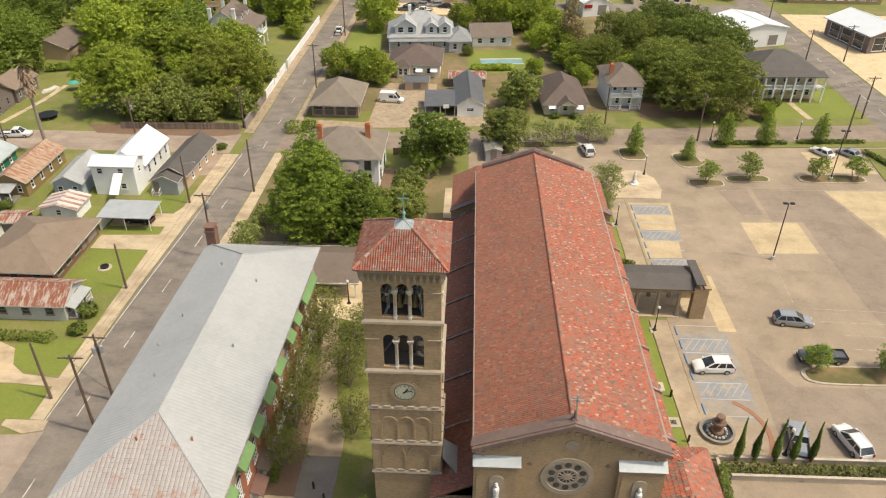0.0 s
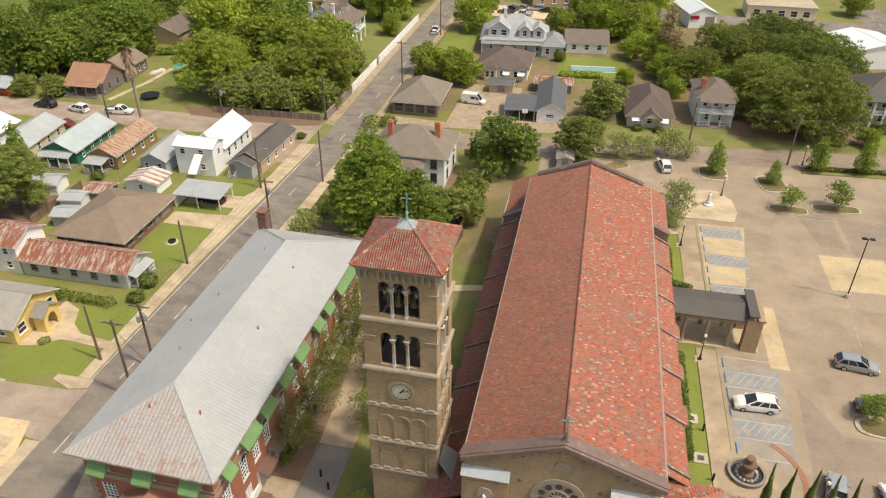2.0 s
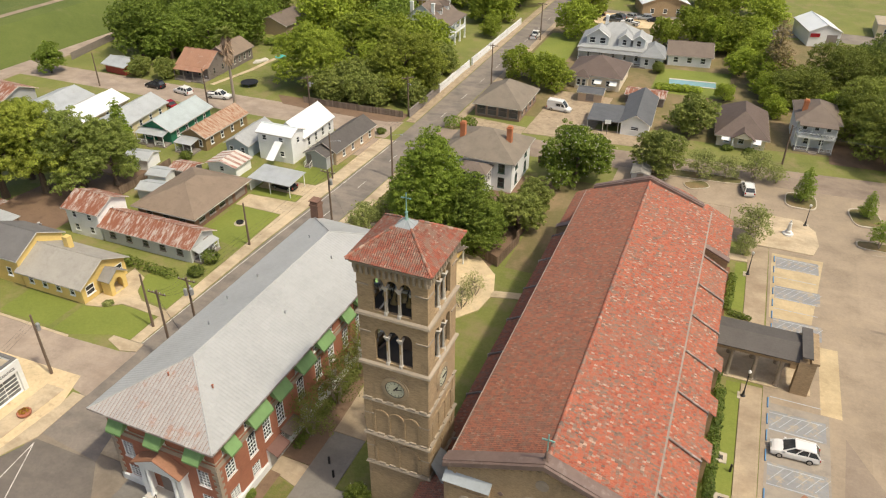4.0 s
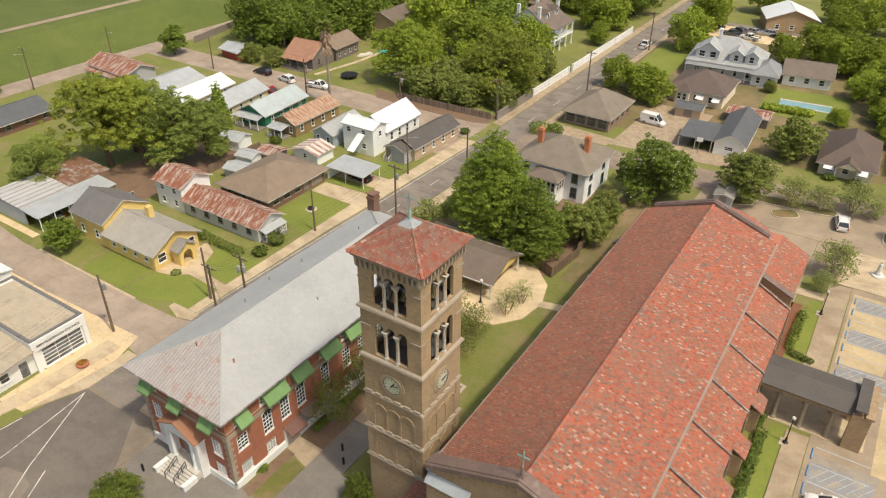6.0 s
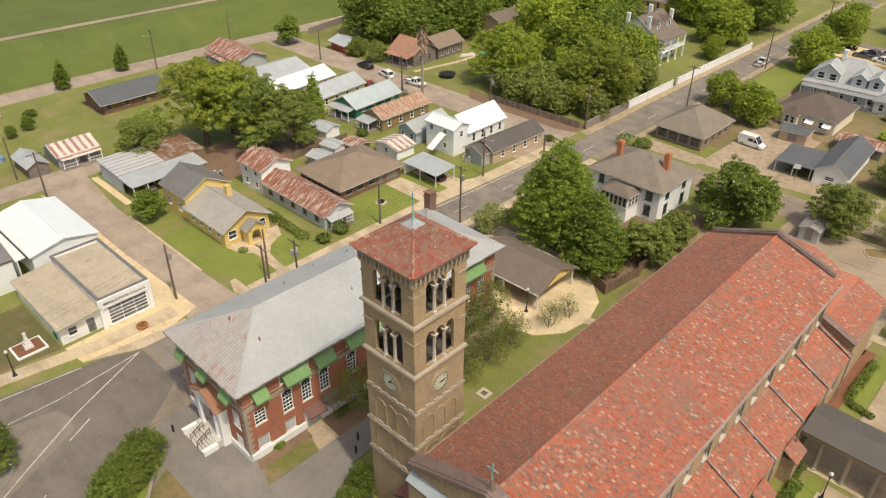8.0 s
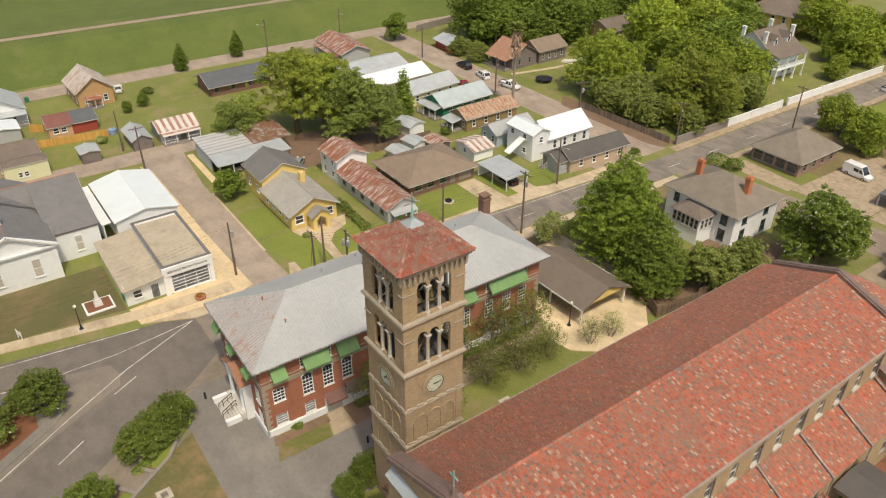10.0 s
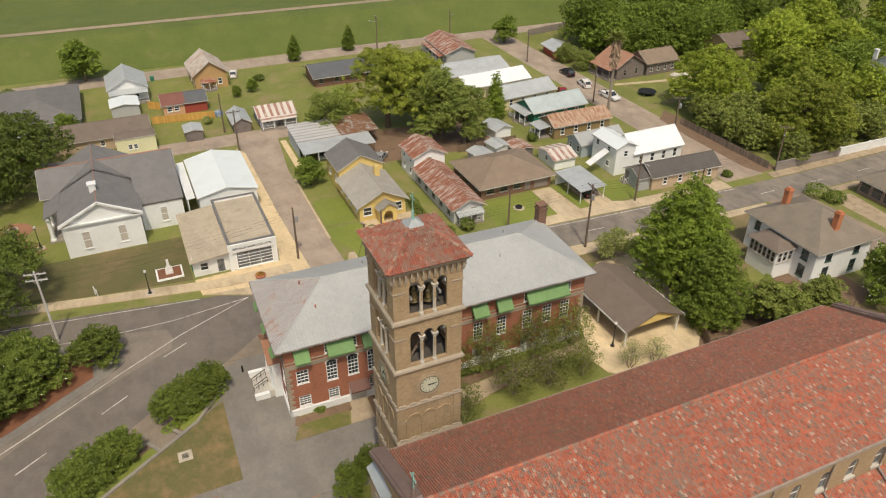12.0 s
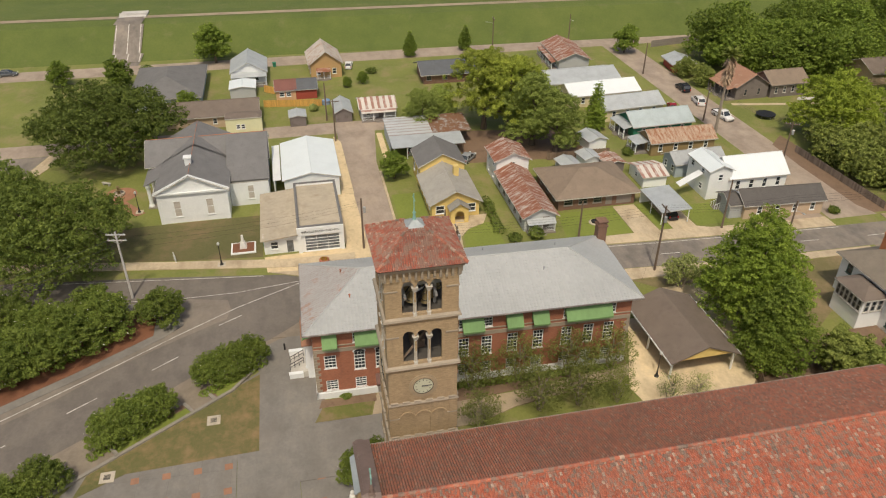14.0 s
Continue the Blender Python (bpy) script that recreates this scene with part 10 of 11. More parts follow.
for i in range(22):
    f = i / 21
    w = 0.4 * (0.62 + 0.38 * math.sin(3.1416 * min(1.0, f * 1.5 + 0.1))) * (1.0 if f < 0.4 else 1.0 - 0.86 * ((f - 0.4) / 0.6) ** 1.3)
    B.append((0.05 * math.sin(5 * f), 0.05 * math.cos(7 * f), 0.35 + 5.9 * f, w, w, 0.42))
share("crown", leaf_mesh("leaves", leaf_cloud(B, 5000, 0.08, np.random.default_rng(27), up=0.6, shell=0.8), "leaf_dark"), spire)
for x in (31.3, 33.4, 35.3, 37.2, 46.8):
    put(spire, x, 55.0, x * 40 % 360, 0.97 + 0.04 * math.sin(x))


# ---- vehicles ----
CARS = {}


def car(name, label, x, y, rz, colour="white", kind="suv", group="parked cars"):
    """A parked car, its length along local y: body, glazing, wheels with tyre and rim, lights."""
    e = thing(name, x, y, rz, label, "car", group)
    S = {"suv": (4.95, 1.92, 1.78, 1.08), "sedan": (4.7, 1.8, 1.45, 0.9), "pickup": (5.7, 1.95, 1.85, 1.05), "van": (5.4, 1.95, 2.3, 1.05)}[kind]
    L, W, Hh, belt = S
    if kind not in CARS:
        y0, y1 = -L / 2, L / 2
        low = 0.32
        if kind == "pickup":
            prof = [(y0, 0.5), (y0, 1.02), (y0 + 0.06, belt), (0.35, belt), (0.5, belt), (1.35, belt), (y1 - 0.15, belt - 0.12), (y1, 0.78), (y1, 0.45)]
        else:
            prof = [(y0, 0.5), (y0 + 0.02, 0.78), (y0 + 0.08, belt - 0.08), (y0 + 0.3, belt), (0.3, belt + 0.01), (y1 - 1.2, belt + 0.0), (y1 - 0.7, belt - 0.07), (y1 - 0.35, belt - 0.17), (y1 - 0.12, belt - 0.32), (y1 - 0.01, 0.6), (y1, 0.42)]
        b = Geo()
        rings = []
        for py, pz in prof:
            k = 0.84 if abs(py) > L / 2 - 0.1 else 0.93 if abs(py) > L / 2 - 0.4 else 1.0
            w = W / 2 * k
            rings.append([(-w * 0.94, py, low - 0.06), (-w - 0.02, py, low + 0.15), (-w - 0.02, py, pz - 0.2), (-w * 0.95, py, pz - 0.02), (-w * 0.5, py, pz + 0.03), (w * 0.5, py, pz + 0.03), (w * 0.95, py, pz - 0.02), (w + 0.02, py, pz - 0.2), (w + 0.02, py, low + 0.15), (w * 0.94, py, low - 0.06)])
        b.loft(rings)
        if kind == "van":
            cab = [(y0 + 0.08, belt, 0.95), (y0 + 0.12, Hh, 0.86), (y1 - 1.9, Hh, 0.86), (y1 - 0.95, belt, 0.95)]
        elif kind == "pickup":
            cab = [(-0.65, belt, 0.93), (-0.45, Hh - 0.04, 0.74), (0.7, Hh - 0.04, 0.74), (1.55, belt, 0.92)]
        elif kind == "suv":
            cab = [(y0 + 0.1, belt, 0.92), (y0 + 0.62, Hh - 0.07, 0.74), (0.2, Hh - 0.02, 0.75), (1.3, belt, 0.92)]
        else:
            cab = [(y0 + 0.55, belt, 0.94), (-1.15, Hh, 0.74), (0.35, Hh, 0.74), (1.25, belt, 0.94)]
        p = [(s * W / 2 * k, py, pz) for py, pz, k in cab for s in (-1, 1)]
        ya, yb, zt, wt_ = p[2][1], p[4][1], p[2][2], abs(p[2][0])
        b.loft([[(-wt_ * k, q, zt - 0.03), (-wt_ * k * 0.97, q, zt + 0.03 * u), (-wt_ * k * 0.6, q, zt + 0.06 * u), (wt_ * k * 0.6, q, zt + 0.06 * u), (wt_ * k * 0.97, q, zt + 0.03 * u), (wt_ * k, q, zt - 0.03)] for q, k, u in ((ya - 0.05, 0.96, 0.0), (ya + 0.15, 1.0, 0.8), ((ya + yb) / 2, 1.01, 1.0), (yb - 0.15, 1.0, 0.8), (yb + 0.04, 0.96, 0.0))])
        if kind == "suv":
            for s in (-1, 1):
                b.rod((s * wt_ * 0.86, ya + 0.2, zt + 0.1), (s * wt_ * 0.86, yb - 0.3, zt + 0.1), 0.025, 5)
        for s in (-1, 1):
            b.box(s * W / 2 - 0.1 + s * 0.1, s * W / 2 + 0.1 + s * 0.1, p[6][1] - 0.35, p[6][1] - 0.15, belt + 0.02, belt + 0.18)
        for s in (0, 1):
            for a, c in ((0, 2), (2, 4), (4, 6)):
                b.rod(p[a + s], p[c + s], 0.075 if (a, c) != (2, 4) else 0.09, 6)
            for f in ((0.3, 0.62) if kind == "suv" else (0.5,)):
                b.rod(Vector(p[0 + s]).lerp(Vector(p[6 + s]), f + 0.02), Vector(p[2 + s]).lerp(Vector(p[4 + s]), f), 0.06, 5)
        gl, sides = Geo(), []
        if kind != "van":
            gl.solid(p, [(0, 1, 3, 2), (4, 5, 7, 6), (0, 2, 4, 6), (1, 7, 5, 3)])
        else:
            gl.solid(p[4:], [(0, 1, 3, 2)])
        if kind == "van":
            b.solid(p, [(0, 1, 3, 2), (0, 2, 4, 6), (1, 7, 5, 3)])
            for s in (-1, 1):
                g1, g2 = Geo(), Geo()
                sides += [g1, g2]
                g1.solid([(s * W / 2 * 0.965, y1 - 2.0, 1.25), (s * W / 2 * 0.965, y1 - 1.1, 1.25), (s * W / 2 * 0.93, y1 - 1.75, 1.85), (s * W / 2 * 0.93, y1 - 2.1, 1.85)], [(0, 1, 2, 3)])
                g2.solid([(s * W / 2 * 0.965, -0.6, 1.3), (s * W / 2 * 0.965, 0.5, 1.3), (s * W / 2 * 0.93, 0.5, 1.85), (s * W / 2 * 0.93, -0.6, 1.85)], [(0, 1, 2, 3)])
        ty, rm = Geo(), Geo()
        r = 0.36 if kind in ("suv", "pickup", "van") else 0.32
        n = 16
        ty.loft([[(q, rr * math.cos(6.2832 * i / n), rr * math.sin(6.2832 * i / n)) for i in range(n)] for q, rr in ((-0.11, r * 0.92), (-0.08, r), (0.08, r), (0.11, r * 0.92))])
        rm.loft([[(q, rr * math.cos(6.2832 * i / n), rr * math.sin(6.2832 * i / n)) for i in range(n)] for q, rr in ((-0.125, r * 0.5), (-0.115, r * 0.62), (0.115, r * 0.62), (0.125, r * 0.5))])
        hl, tl = Geo(), Geo()
        hl.box(-0.2, 0.2, -0.06, 0.05, -0.08, 0.08)
        tl.box(-0.1, 0.1, -0.05, 0.04, -0.16, 0.16)
        bed_ = Geo()
        if kind == "pickup":
            bed_.box(-W / 2 * 0.82, W / 2 * 0.82, y0 + 0.12, -0.75, belt - 0.05, belt + 0.01)
            for s in (-1, 1):
                a, c = sorted((s * W / 2 * 0.82, s * W / 2 * 0.95))
                bed_.box(a, c, y0 + 0.05, -0.72, belt - 0.02, belt + 0.12)
            bed_.box(-W / 2 * 0.9, W / 2 * 0.9, y0 + 0.0, y0 + 0.12, belt - 0.1, belt + 0.12)
        CARS[kind] = (b, gl.mesh("glazing", ["glass"]), ty.mesh("tyre", ["tyre"]), rm.mesh("rim", ["alloy"]), hl.mesh("headlight", ["lamp_clear"]), tl.mesh("tail_light", ["lamp_red"]), bed_, r, {}, [q.mesh("side_window", ["glass"]) for q in sides])
    b, gl, ty, rm, hl, tl, bed_, r, bodies, sides = CARS[kind]
    if colour not in bodies:
        bodies[colour] = b.mesh("body", ["car_" + colour])
    share("body", bodies[colour], e)
    share("glazing", gl, e)
    for q in sides:
        share("side_window", q, e)
    if kind == "pickup":
        bed_.done("cargo_bed", "black_metal", e)
    for sx in (-1, 1):
        for py in (-L * 0.3, L * 0.31):
            w = share("tyre", ty, e, pose(sx * (W / 2 - 0.08), py, r))
            share("rim", rm, w)
        share("headlight", hl, e, pose(sx * W * 0.33, L / 2 - 0.03, 0.72))
        share("tail_light", tl, e, pose(sx * W * 0.4, -L / 2 + 0.03, 0.85))
    return e


car("suv", "white sport utility vehicle in a parking stall", 30.8, 69.4, 92, "white", "suv")
car("suv", "silver-grey sport utility vehicle on a concrete lot", 44.0, 79.2, -96, "silver", "suv")
car("pickup_truck", "dark grey pickup truck beside a car park island", 45.0, 71.9, 90, "grey", "pickup")
car("pickup_truck", "grey pickup truck with a black cargo bed", 36.9, 57.6, -14, "silver", "pickup")
car("pickup_truck", "white truck parked beside a hedge", 42.8, 57.8, 12, "white", "suv")
car("car", "white car parked behind the church", 23.0, 131.6, 10, "white", "suv")
car("car", "white car beside the street hedge", 68.8, 133.0, 30, "white", "sedan")
car("car", "silver car beside the street hedge", 73.8, 132.8, 35, "silver", "sedan")
car("van", "white cargo van on a sandy yard", -17.6, 156.0, -95, "white", "van")
car("suv", "white car on the side street", -100.6, 132.2, 80, "white", "suv")
car("pickup_truck", "white pickup on the side street", -91.2, 133.0, -82, "white", "pickup")
car("car", "black car under the trees", -109.2, 132.8, 88, "black", "suv")
car("car", "dark red car beside a house", -98.2, 124.4, 70, "red", "sedan")
car("pickup_truck", "white pickup on the main road", -37.9, 207.6, 0, "white", "pickup")
car("car", "white car in a back yard", -142.0, 55.4, 80, "white", "sedan")
car("car", "dark car on the levee road", -151.8, -29.0, 5, "grey", "sedan")
car("car", "dark car under a carport", -53.4, 101.0, 85, "black", "sedan")
car("car", "silver car under a tin shelter", -87.4, 62.4, 80, "silver", "sedan")
car("car", "dark car under a tin shelter", -87.6, 68.4, 84, "grey", "sedan")
car("car", "silver car between two houses", -81.4, 72.4, 50, "silver", "sedan")
car("car", "grey car beyond the road", -42.6, -4.0, 20, "silver", "suv")
for i, (x, y, c, k) in enumerate(((-19.7, 236.1, "grey", "suv"), (-16.4, 238.6, "silver", "sedan"), (-15.3, 231, "white", "pickup"), (-8.8, 236.8, "black", "sedan"), (-20.6, 232.6, "grey", "pickup"), (-26.4, 237.5, "black", "sedan"), (-12.2, 238.4, "silver", "suv"))):
    car("car", "car in a far lot", x, y, 60 + 7 * i, c, k, "far parked cars")

# ---- poles, lamps and wires ----
WIRE = Geo()


def utility_pole(x, y, h, arms=1, rz=0.0, mat="pole_wood", cans=0, lamp=False, label="wooden utility pole with cross-arm"):
    e = thing("utility_pole", x, y, rz, label, "utility pole", "utility poles")
    g = Geo()
    g.cyl(0, 0, -0.2, h, 0.19, 0.12, 9)
    g.done("pole", mat, e)
    for k in range(arms):
        g = Geo()
        z = h - 0.5 - 0.9 * k
        g.box(-1.3, 1.3, -0.07, 0.07, z, z + 0.13)
        g.rod((-0.7, 0.09, z), (0, 0.09, z - 0.6), 0.03, 4)
        g.rod((0.7, 0.09, z), (0, 0.09, z - 0.6), 0.03, 4)
        a = g.done("crossarm", mat, e)
        for q in (-1.15, -0.45, 0.45, 1.15):
            i_ = Geo()
            i_.turned(q, 0, [(0.04, z + 0.13), (0.07, z + 0.2), (0.04, z + 0.3)], 6)
            i_.done("insulator", "grey_steel", a)
    for k in range(cans):
        g = Geo()
        a = 2.1 * k
        cx, cy = 0.42 * math.cos(a), 0.42 * math.sin(a)
        g.turned(cx, cy, [(0.2, h - 2.5), (0.24, h - 2.45), (0.24, h - 1.6), (0.15, h - 1.5)], 10)
        g.done("transformer", "grey_steel", e)
    if lamp:
        g = Geo()
        g.rod((0, 0, h - 1.6), (0, -1.8, h - 1.2), 0.04, 5)
        g.box(-0.12, 0.12, -2.2, -1.7, h - 1.28, h - 1.15)
        g.done("lamp_arm", "grey_steel", e)
    return e


def wire(a, b, sag=0.6, r=0.012):
    a, b = Vector(a), Vector(b)
    n = 10
    pts = [a.lerp(b, i / n) - Vector((0, 0, sag * 4 * (i / n) * (1 - i / n))) for i in range(n + 1)]
    for p, q in zip(pts, pts[1:]):
        WIRE.rod(p, q, r, 3)


EASTP = [(-37.0, 30.5, 10.5), (-40.3, 55.5, 11.3), (-40.6, 60.7, 9.6), (-38.0, 91.0, 11.0), (-37.5, 112.2, 10.5), (-36.2, 163.8, 10.5), (-35.8, 205, 10.5), (-35.4, 245, 10.5)]
utility_pole(-40.3, 55.5, 11.5, 1, 0)
utility_pole(-40.6, 60.7, 9.9, 1, 0, cans=3, label="wooden utility pole with three transformer cans")
utility_pole(-38.0, 91.0, 11.2, 1, 0, cans=1)
utility_pole(-37.5, 112.2, 10.0, 0, 90, lamp=True)
utility_pole(-36.2, 163.8, 10.5, 1, 0)
utility_pole(-35.8, 205, 10.5, 1, 0)
utility_pole(-35.4, 245, 10.5, 1, 0)
utility_pole(-48.1, 82.6, 7.5, 0, 0, label="plain wooden utility pole on a lawn edge")
utility_pole(-47.4, 107.6, 9.0, 0, 90, lamp=True)
utility_pole(-48.0, 60.6, 8.5, 0, 0)
utility_pole(-53.2, 48.6, 9.0, 0, 90, "pole_wood", 1, label="wooden utility pole with a transformer at the street corner")
utility_pole(-46.6, 14.7, 11.0, 2, 80, "pole_concrete", 0, label="pale double-armed utility pole")
utility_pole(-36.5, -6.0, 10.0, 2, 80, "pole_concrete", 0, label="pale double-armed utility pole")
utility_pole(-65.6, 130.6, 9.6, 1, 60, cans=1, lamp=True)
utility_pole(-90.5, 128.0, 8.5, 0, 60, lamp=True)
utility_pole(-122.0, 128.5, 8.0, 0, 60)
utility_pole(-146.0, 117.0, 9.5, 0, 90, lamp=True)
utility_pole(-145.5, 95.0, 10.0, 1, 0, lamp=True)
utility_pole(-95.6, 49.9 - 2.0, 9.0, 1, 90)
utility_pole(-107.0, 47.0, 8.5, 0, 0)
utility_pole(46.0, 138.2, 10.0, 1, 90)
utility_pole(75.8, 139.4, 10.0, 0, 90, lamp=True)
utility_pole(84.6, 152.0, 9.5, 1, 0)
utility_pole(84.8, 186.0, 9.5, 1, 0)
utility_pole(96.6, 190.5, 9.5, 1, 0)
utility_pole(84.6, 215.0, 9.5, 1, 0)
utility_pole(-46.9, 140.0, 9.0, 1, 40, lamp=True)
utility_pole(28.6, 146.0, 8.0, 0, 0)
for q in (-1.1, -0.4, 0.4, 1.1):
    for (a, b, h), (c, d, k) in zip(EASTP[1:], EASTP[2:]):
        wire((a + q, b, h - 0.25), (c + q, d, k - 0.25), 0.5)
for k in range(3):
    wire((-46.6, 14.7 + k * 0.4, 10.2 - k * 0.9), (-36.5, -6 + k * 0.4, 9.3 - k * 0.9), 0.6, 0.025)
    wire((-46.6, 14.7 + k * 0.4, 10.2 - k * 0.9), (-53.2, 48.6, 8.4 - 0.4 * k), 0.8, 0.01)
    wire((46 + k, 138.2, 9.4), (84.6, 152.0, 9.0 - 0.3 * k), 0.8, 0.025)
    wire((46 + k, 138.2, 9.4), (28.6, 146.0, 7.8 - 0.3 * k), 0.6, 0.025)
    wire((-65.6, 130.6, 9.0 - 0.3 * k), (-46.9, 140, 8.5 - 0.3 * k), 0.6, 0.014)
    wire((-65.6, 130.6, 9.0 - 0.3 * k), (-90.5, 128, 8.2 - 0.3 * k), 0.6, 0.014)
    wire((-40.3, 55.5, 10.6 - 0.3 * k), (-34.0, 52.0, 9.5), 0.3, 0.012)
wire((-38.0, 91.0, 9.0), (-27, 82, 3.6), 0.4)
tagged(WIRE.done("power_lines", "black_metal"), "thin dark overhead power lines between poles", "power line", "", "stuff")


def lamp_post(x, y, h=4.0, label="black lamp post with white globe"):
    e = thing("lamp_post", x, y, 0, label, "street lamp", "lamp posts")
    g = Geo()
    g.turned(0, 0, [(0.3, 0.0), (0.3, 0.2), (0.16, 0.3), (0.12, 0.8), (0.07, 1.0), (0.05, h - 0.6), (0.12, h - 0.5), (0.1, h - 0.42)], 10)
    g.done("post", "black_metal", e)
    g = Geo()
    g.turned(0, 0, [(0.1, h - 0.42), (0.2, h - 0.28), (0.22, h - 0.12), (0.14, h + 0.03), (0.03, h + 0.08)], 10)
    g.done("globe", "lamp_clear", e)
    g = Geo()
    g.box(-0.6, 0.6, -0.6, 0.6, 0.0, 0.12)
    g.done("footing", "kerb_stone", e)


for x, y in ((25.2, 76.8), (24.4, 104.0), (32.4, 122.6), (48.8, 138.8), (66.6, 140.2), (35.0, 56.0), (-16.0, 80.6), (-72.4, 12.4), (-52.8, 26.8), (-74.5, 2.0)):
    lamp_post(x, y)
# tall car park lights
for x, y in ((46.6, 94.9), (66.0, 122.0)):
    e = thing("parking_light", x, y, 0, "tall dark car park light on a concrete base", "street lamp", "car park lights")
    g = Geo()
    g.cyl(0, 0, 0, 0.7, 0.3, 0.3, 12)
    g.done("base", "pole_concrete", e)
    g = Geo()
    g.cyl(0, 0, 0.7, 9.8, 0.1, 0.07, 8)
    g.done("pole", "black_metal", e)
    for s in (-1, 1):
        g = Geo()
        g.box(s * 0.5 - 0.3, s * 0.5 + 0.3, -0.2, 0.2, 9.7, 9.9)
        g.done("lamp_head", "black_metal", e)

# ---- fences and walls ----
def fence(name, label, pts, h, mat, board=0.18, gap=0.02, group="fences"):
    """A board fence: each board a part on shared meshes, with rails."""
    e = thing(name, pts[0][0], pts[0][1], 0, label, "fence", group)
    b = Geo()
    b.box(-board / 2, board / 2, -0.015, 0.015, 0.05, h)
    bm_ = b.mesh("board", [mat])
    for (ax, ay), (bx, by) in zip(pts, pts[1:]):
        L = math.hypot(bx - ax, by - ay)
        rz = math.degrees(math.atan2(by - ay, bx - ax))
        n = int(L / (board + gap))
        for i in range(n):
            f = (i + 0.5) / n
            share("board", bm_, e, pose(ax + (bx - ax) * f - pts[0][0], ay + (by - ay) * f - pts[0][1], (0.04 * math.sin(i * 2.7)), 0, 0, rz))
        r = Geo()
        for z in (0.35, h - 0.3):
            r.rod((ax - pts[0][0], ay - pts[0][1], z), (bx - pts[0][0], by - pts[0][1], z), 0.04, 4)
        r.done("rail", mat, e)
    return e


fence("board_fence", "brown weathered board fence beside the apron", [(-14.4, 93.6), (-10.4, 91.6), (-9.4, 99.5)], 1.8, "fence_wood", 0.2)
fence("board_fence", "brown weathered board fence under trees", [(-10.0, 99.8), (-8.8, 116)], 1.8, "fence_wood", 0.28)
fence("board_fence", "new orange board fence behind sheds", [(-117.6, 33.6), (-115.8, 46.6)], 1.7, "new_fence_wood", 0.25)
fence("board_fence", "new orange board fence between yards", [(-127.5, 33.8), (-125.6, 36.2)], 1.8, "new_fence_wood", 0.25)
fence("board_fence", "grey-brown board fence along the side street", [(-72, 138.0), (-58, 138.4), (-47.6, 138.8)], 1.5, "old_fence_wood", 0.35)
fence("board_fence", "grey board fence beside a yard", [(-78.2, 87.6), (-78.0, 100.6)], 1.6, "fence_wood", 0.3)
fence("board_fence", "long grey board fence near the levee road", [(-142.6, 140.4), (-145.2, 156.0), (-146.0, 176.0)], 1.9, "grey_wood", 0.4)
fence("board_fence", "brown fence beside the white villa", [(-14.6, 128.5), (-6, 129.4)], 1.5, "fence_wood", 0.3)
wl = thing("garden_wall", -46.6, 150, 0, "long white garden wall along the road", "wall")
for a, b, mt in (((0.2, -10.6), (0.36, 6.0), "grey_wood"), ((0.36, 6.0), (0.5, 25.0), "white_paint"), ((0.5, 27.5), (1.0, 68.0), "white_paint")):
    g = Geo()
    d = Vector((b[0] - a[0], b[1] - a[1])).normalized()
    n = Vector((-d.y, d.x)) * 0.12
    g.prism([(a[0] + n.x, a[1] + n.y), (a[0] - n.x, a[1] - n.y), (b[0] - n.x, b[1] - n.y), (b[0] + n.x, b[1] + n.y)], 0, 1.7)
    g.prism([(a[0] + n.x * 1.6, a[1] + n.y), (a[0] - n.x * 1.6, a[1] - n.y), (b[0] - n.x * 1.6, b[1] - n.y), (b[0] + n.x * 1.6, b[1] + n.y)], 1.7, 1.8)
    g.done("panel", mt, wl)
for y in (6, 14, 25, 27.5, 41, 55, 68):
    g = Geo()
    x = 0.25 + 0.75 * (y + 10.6) / 78
    g.box(x - 0.22, x + 0.22, y - 0.22, y + 0.22, 0, 2.0)
    g.done("pier", "white_paint", wl)
# low kerb walls by the plaza
e = thing("kerb_wall", -24.4, 29.0, 0, "low grey concrete kerb wall beside a lawn", "kerb", "", 0, "structure")
for P_ in ([(-29.2, 33.2), (-24.1, 29.2), (-14.1, 14.3), (-8.4, 5.4)], [(-22.9, 27.2), (-24.6, 26.0)], [(-21.3, 24.8), (-22.9, 23.6)], [(-16.2, 17.2), (-17.6, 16.2)], [(-13.6, 13.4), (-15.2, 12.3)]):
    g = Geo()
    o = strip(P_, -0.2, 0.2)
    m_ = len(P_)
    for i in range(m_ - 1):
        g.prism([(p[0] + 24.4, p[1] - 29.0) for p in (o[i], o[i + 1], o[2 * m_ - 2 - i], o[2 * m_ - 1 - i])], 0, 0.34)
    g.done("kerb", "kerb_grey", e)
# grates
for x, y in ((-19.5, 27.2), (-13.3, 16.6), (-9.6, 64.4), (23.4, 66.0), (24.0, 60.2)):
    e = thing("drain_grate", x, y, 0, "square concrete drain with dark grate in a lawn", "drain", "drains", 0.0)
    g = Geo()
    g.box(-0.75, 0.75, -0.75, 0.75, 0, 0.16)
    g.done("collar", "kerb_stone", e)
    for i in range(7):
        g = Geo()
        g.box(-0.35, 0.35, -0.34 + 0.1 * i, -0.28 + 0.1 * i, 0.16, 0.18)
        g.done("bar", "black_metal", e)
# bollards
for x, y in ((-13.6, 47.8), (-14.9, 49.2), (-30.6, 35.6), (24.6, 64.4), (25.0, 57.4)):
    g = Geo()
    g.turned(x, y, [(0.13, 0.05), (0.13, 1.0), (0.1, 1.1), (0.03, 1.14)], 10)
    tagged(g.done("bollard", "black_metal"), "short black metal bollard", "bollard", "bollards")
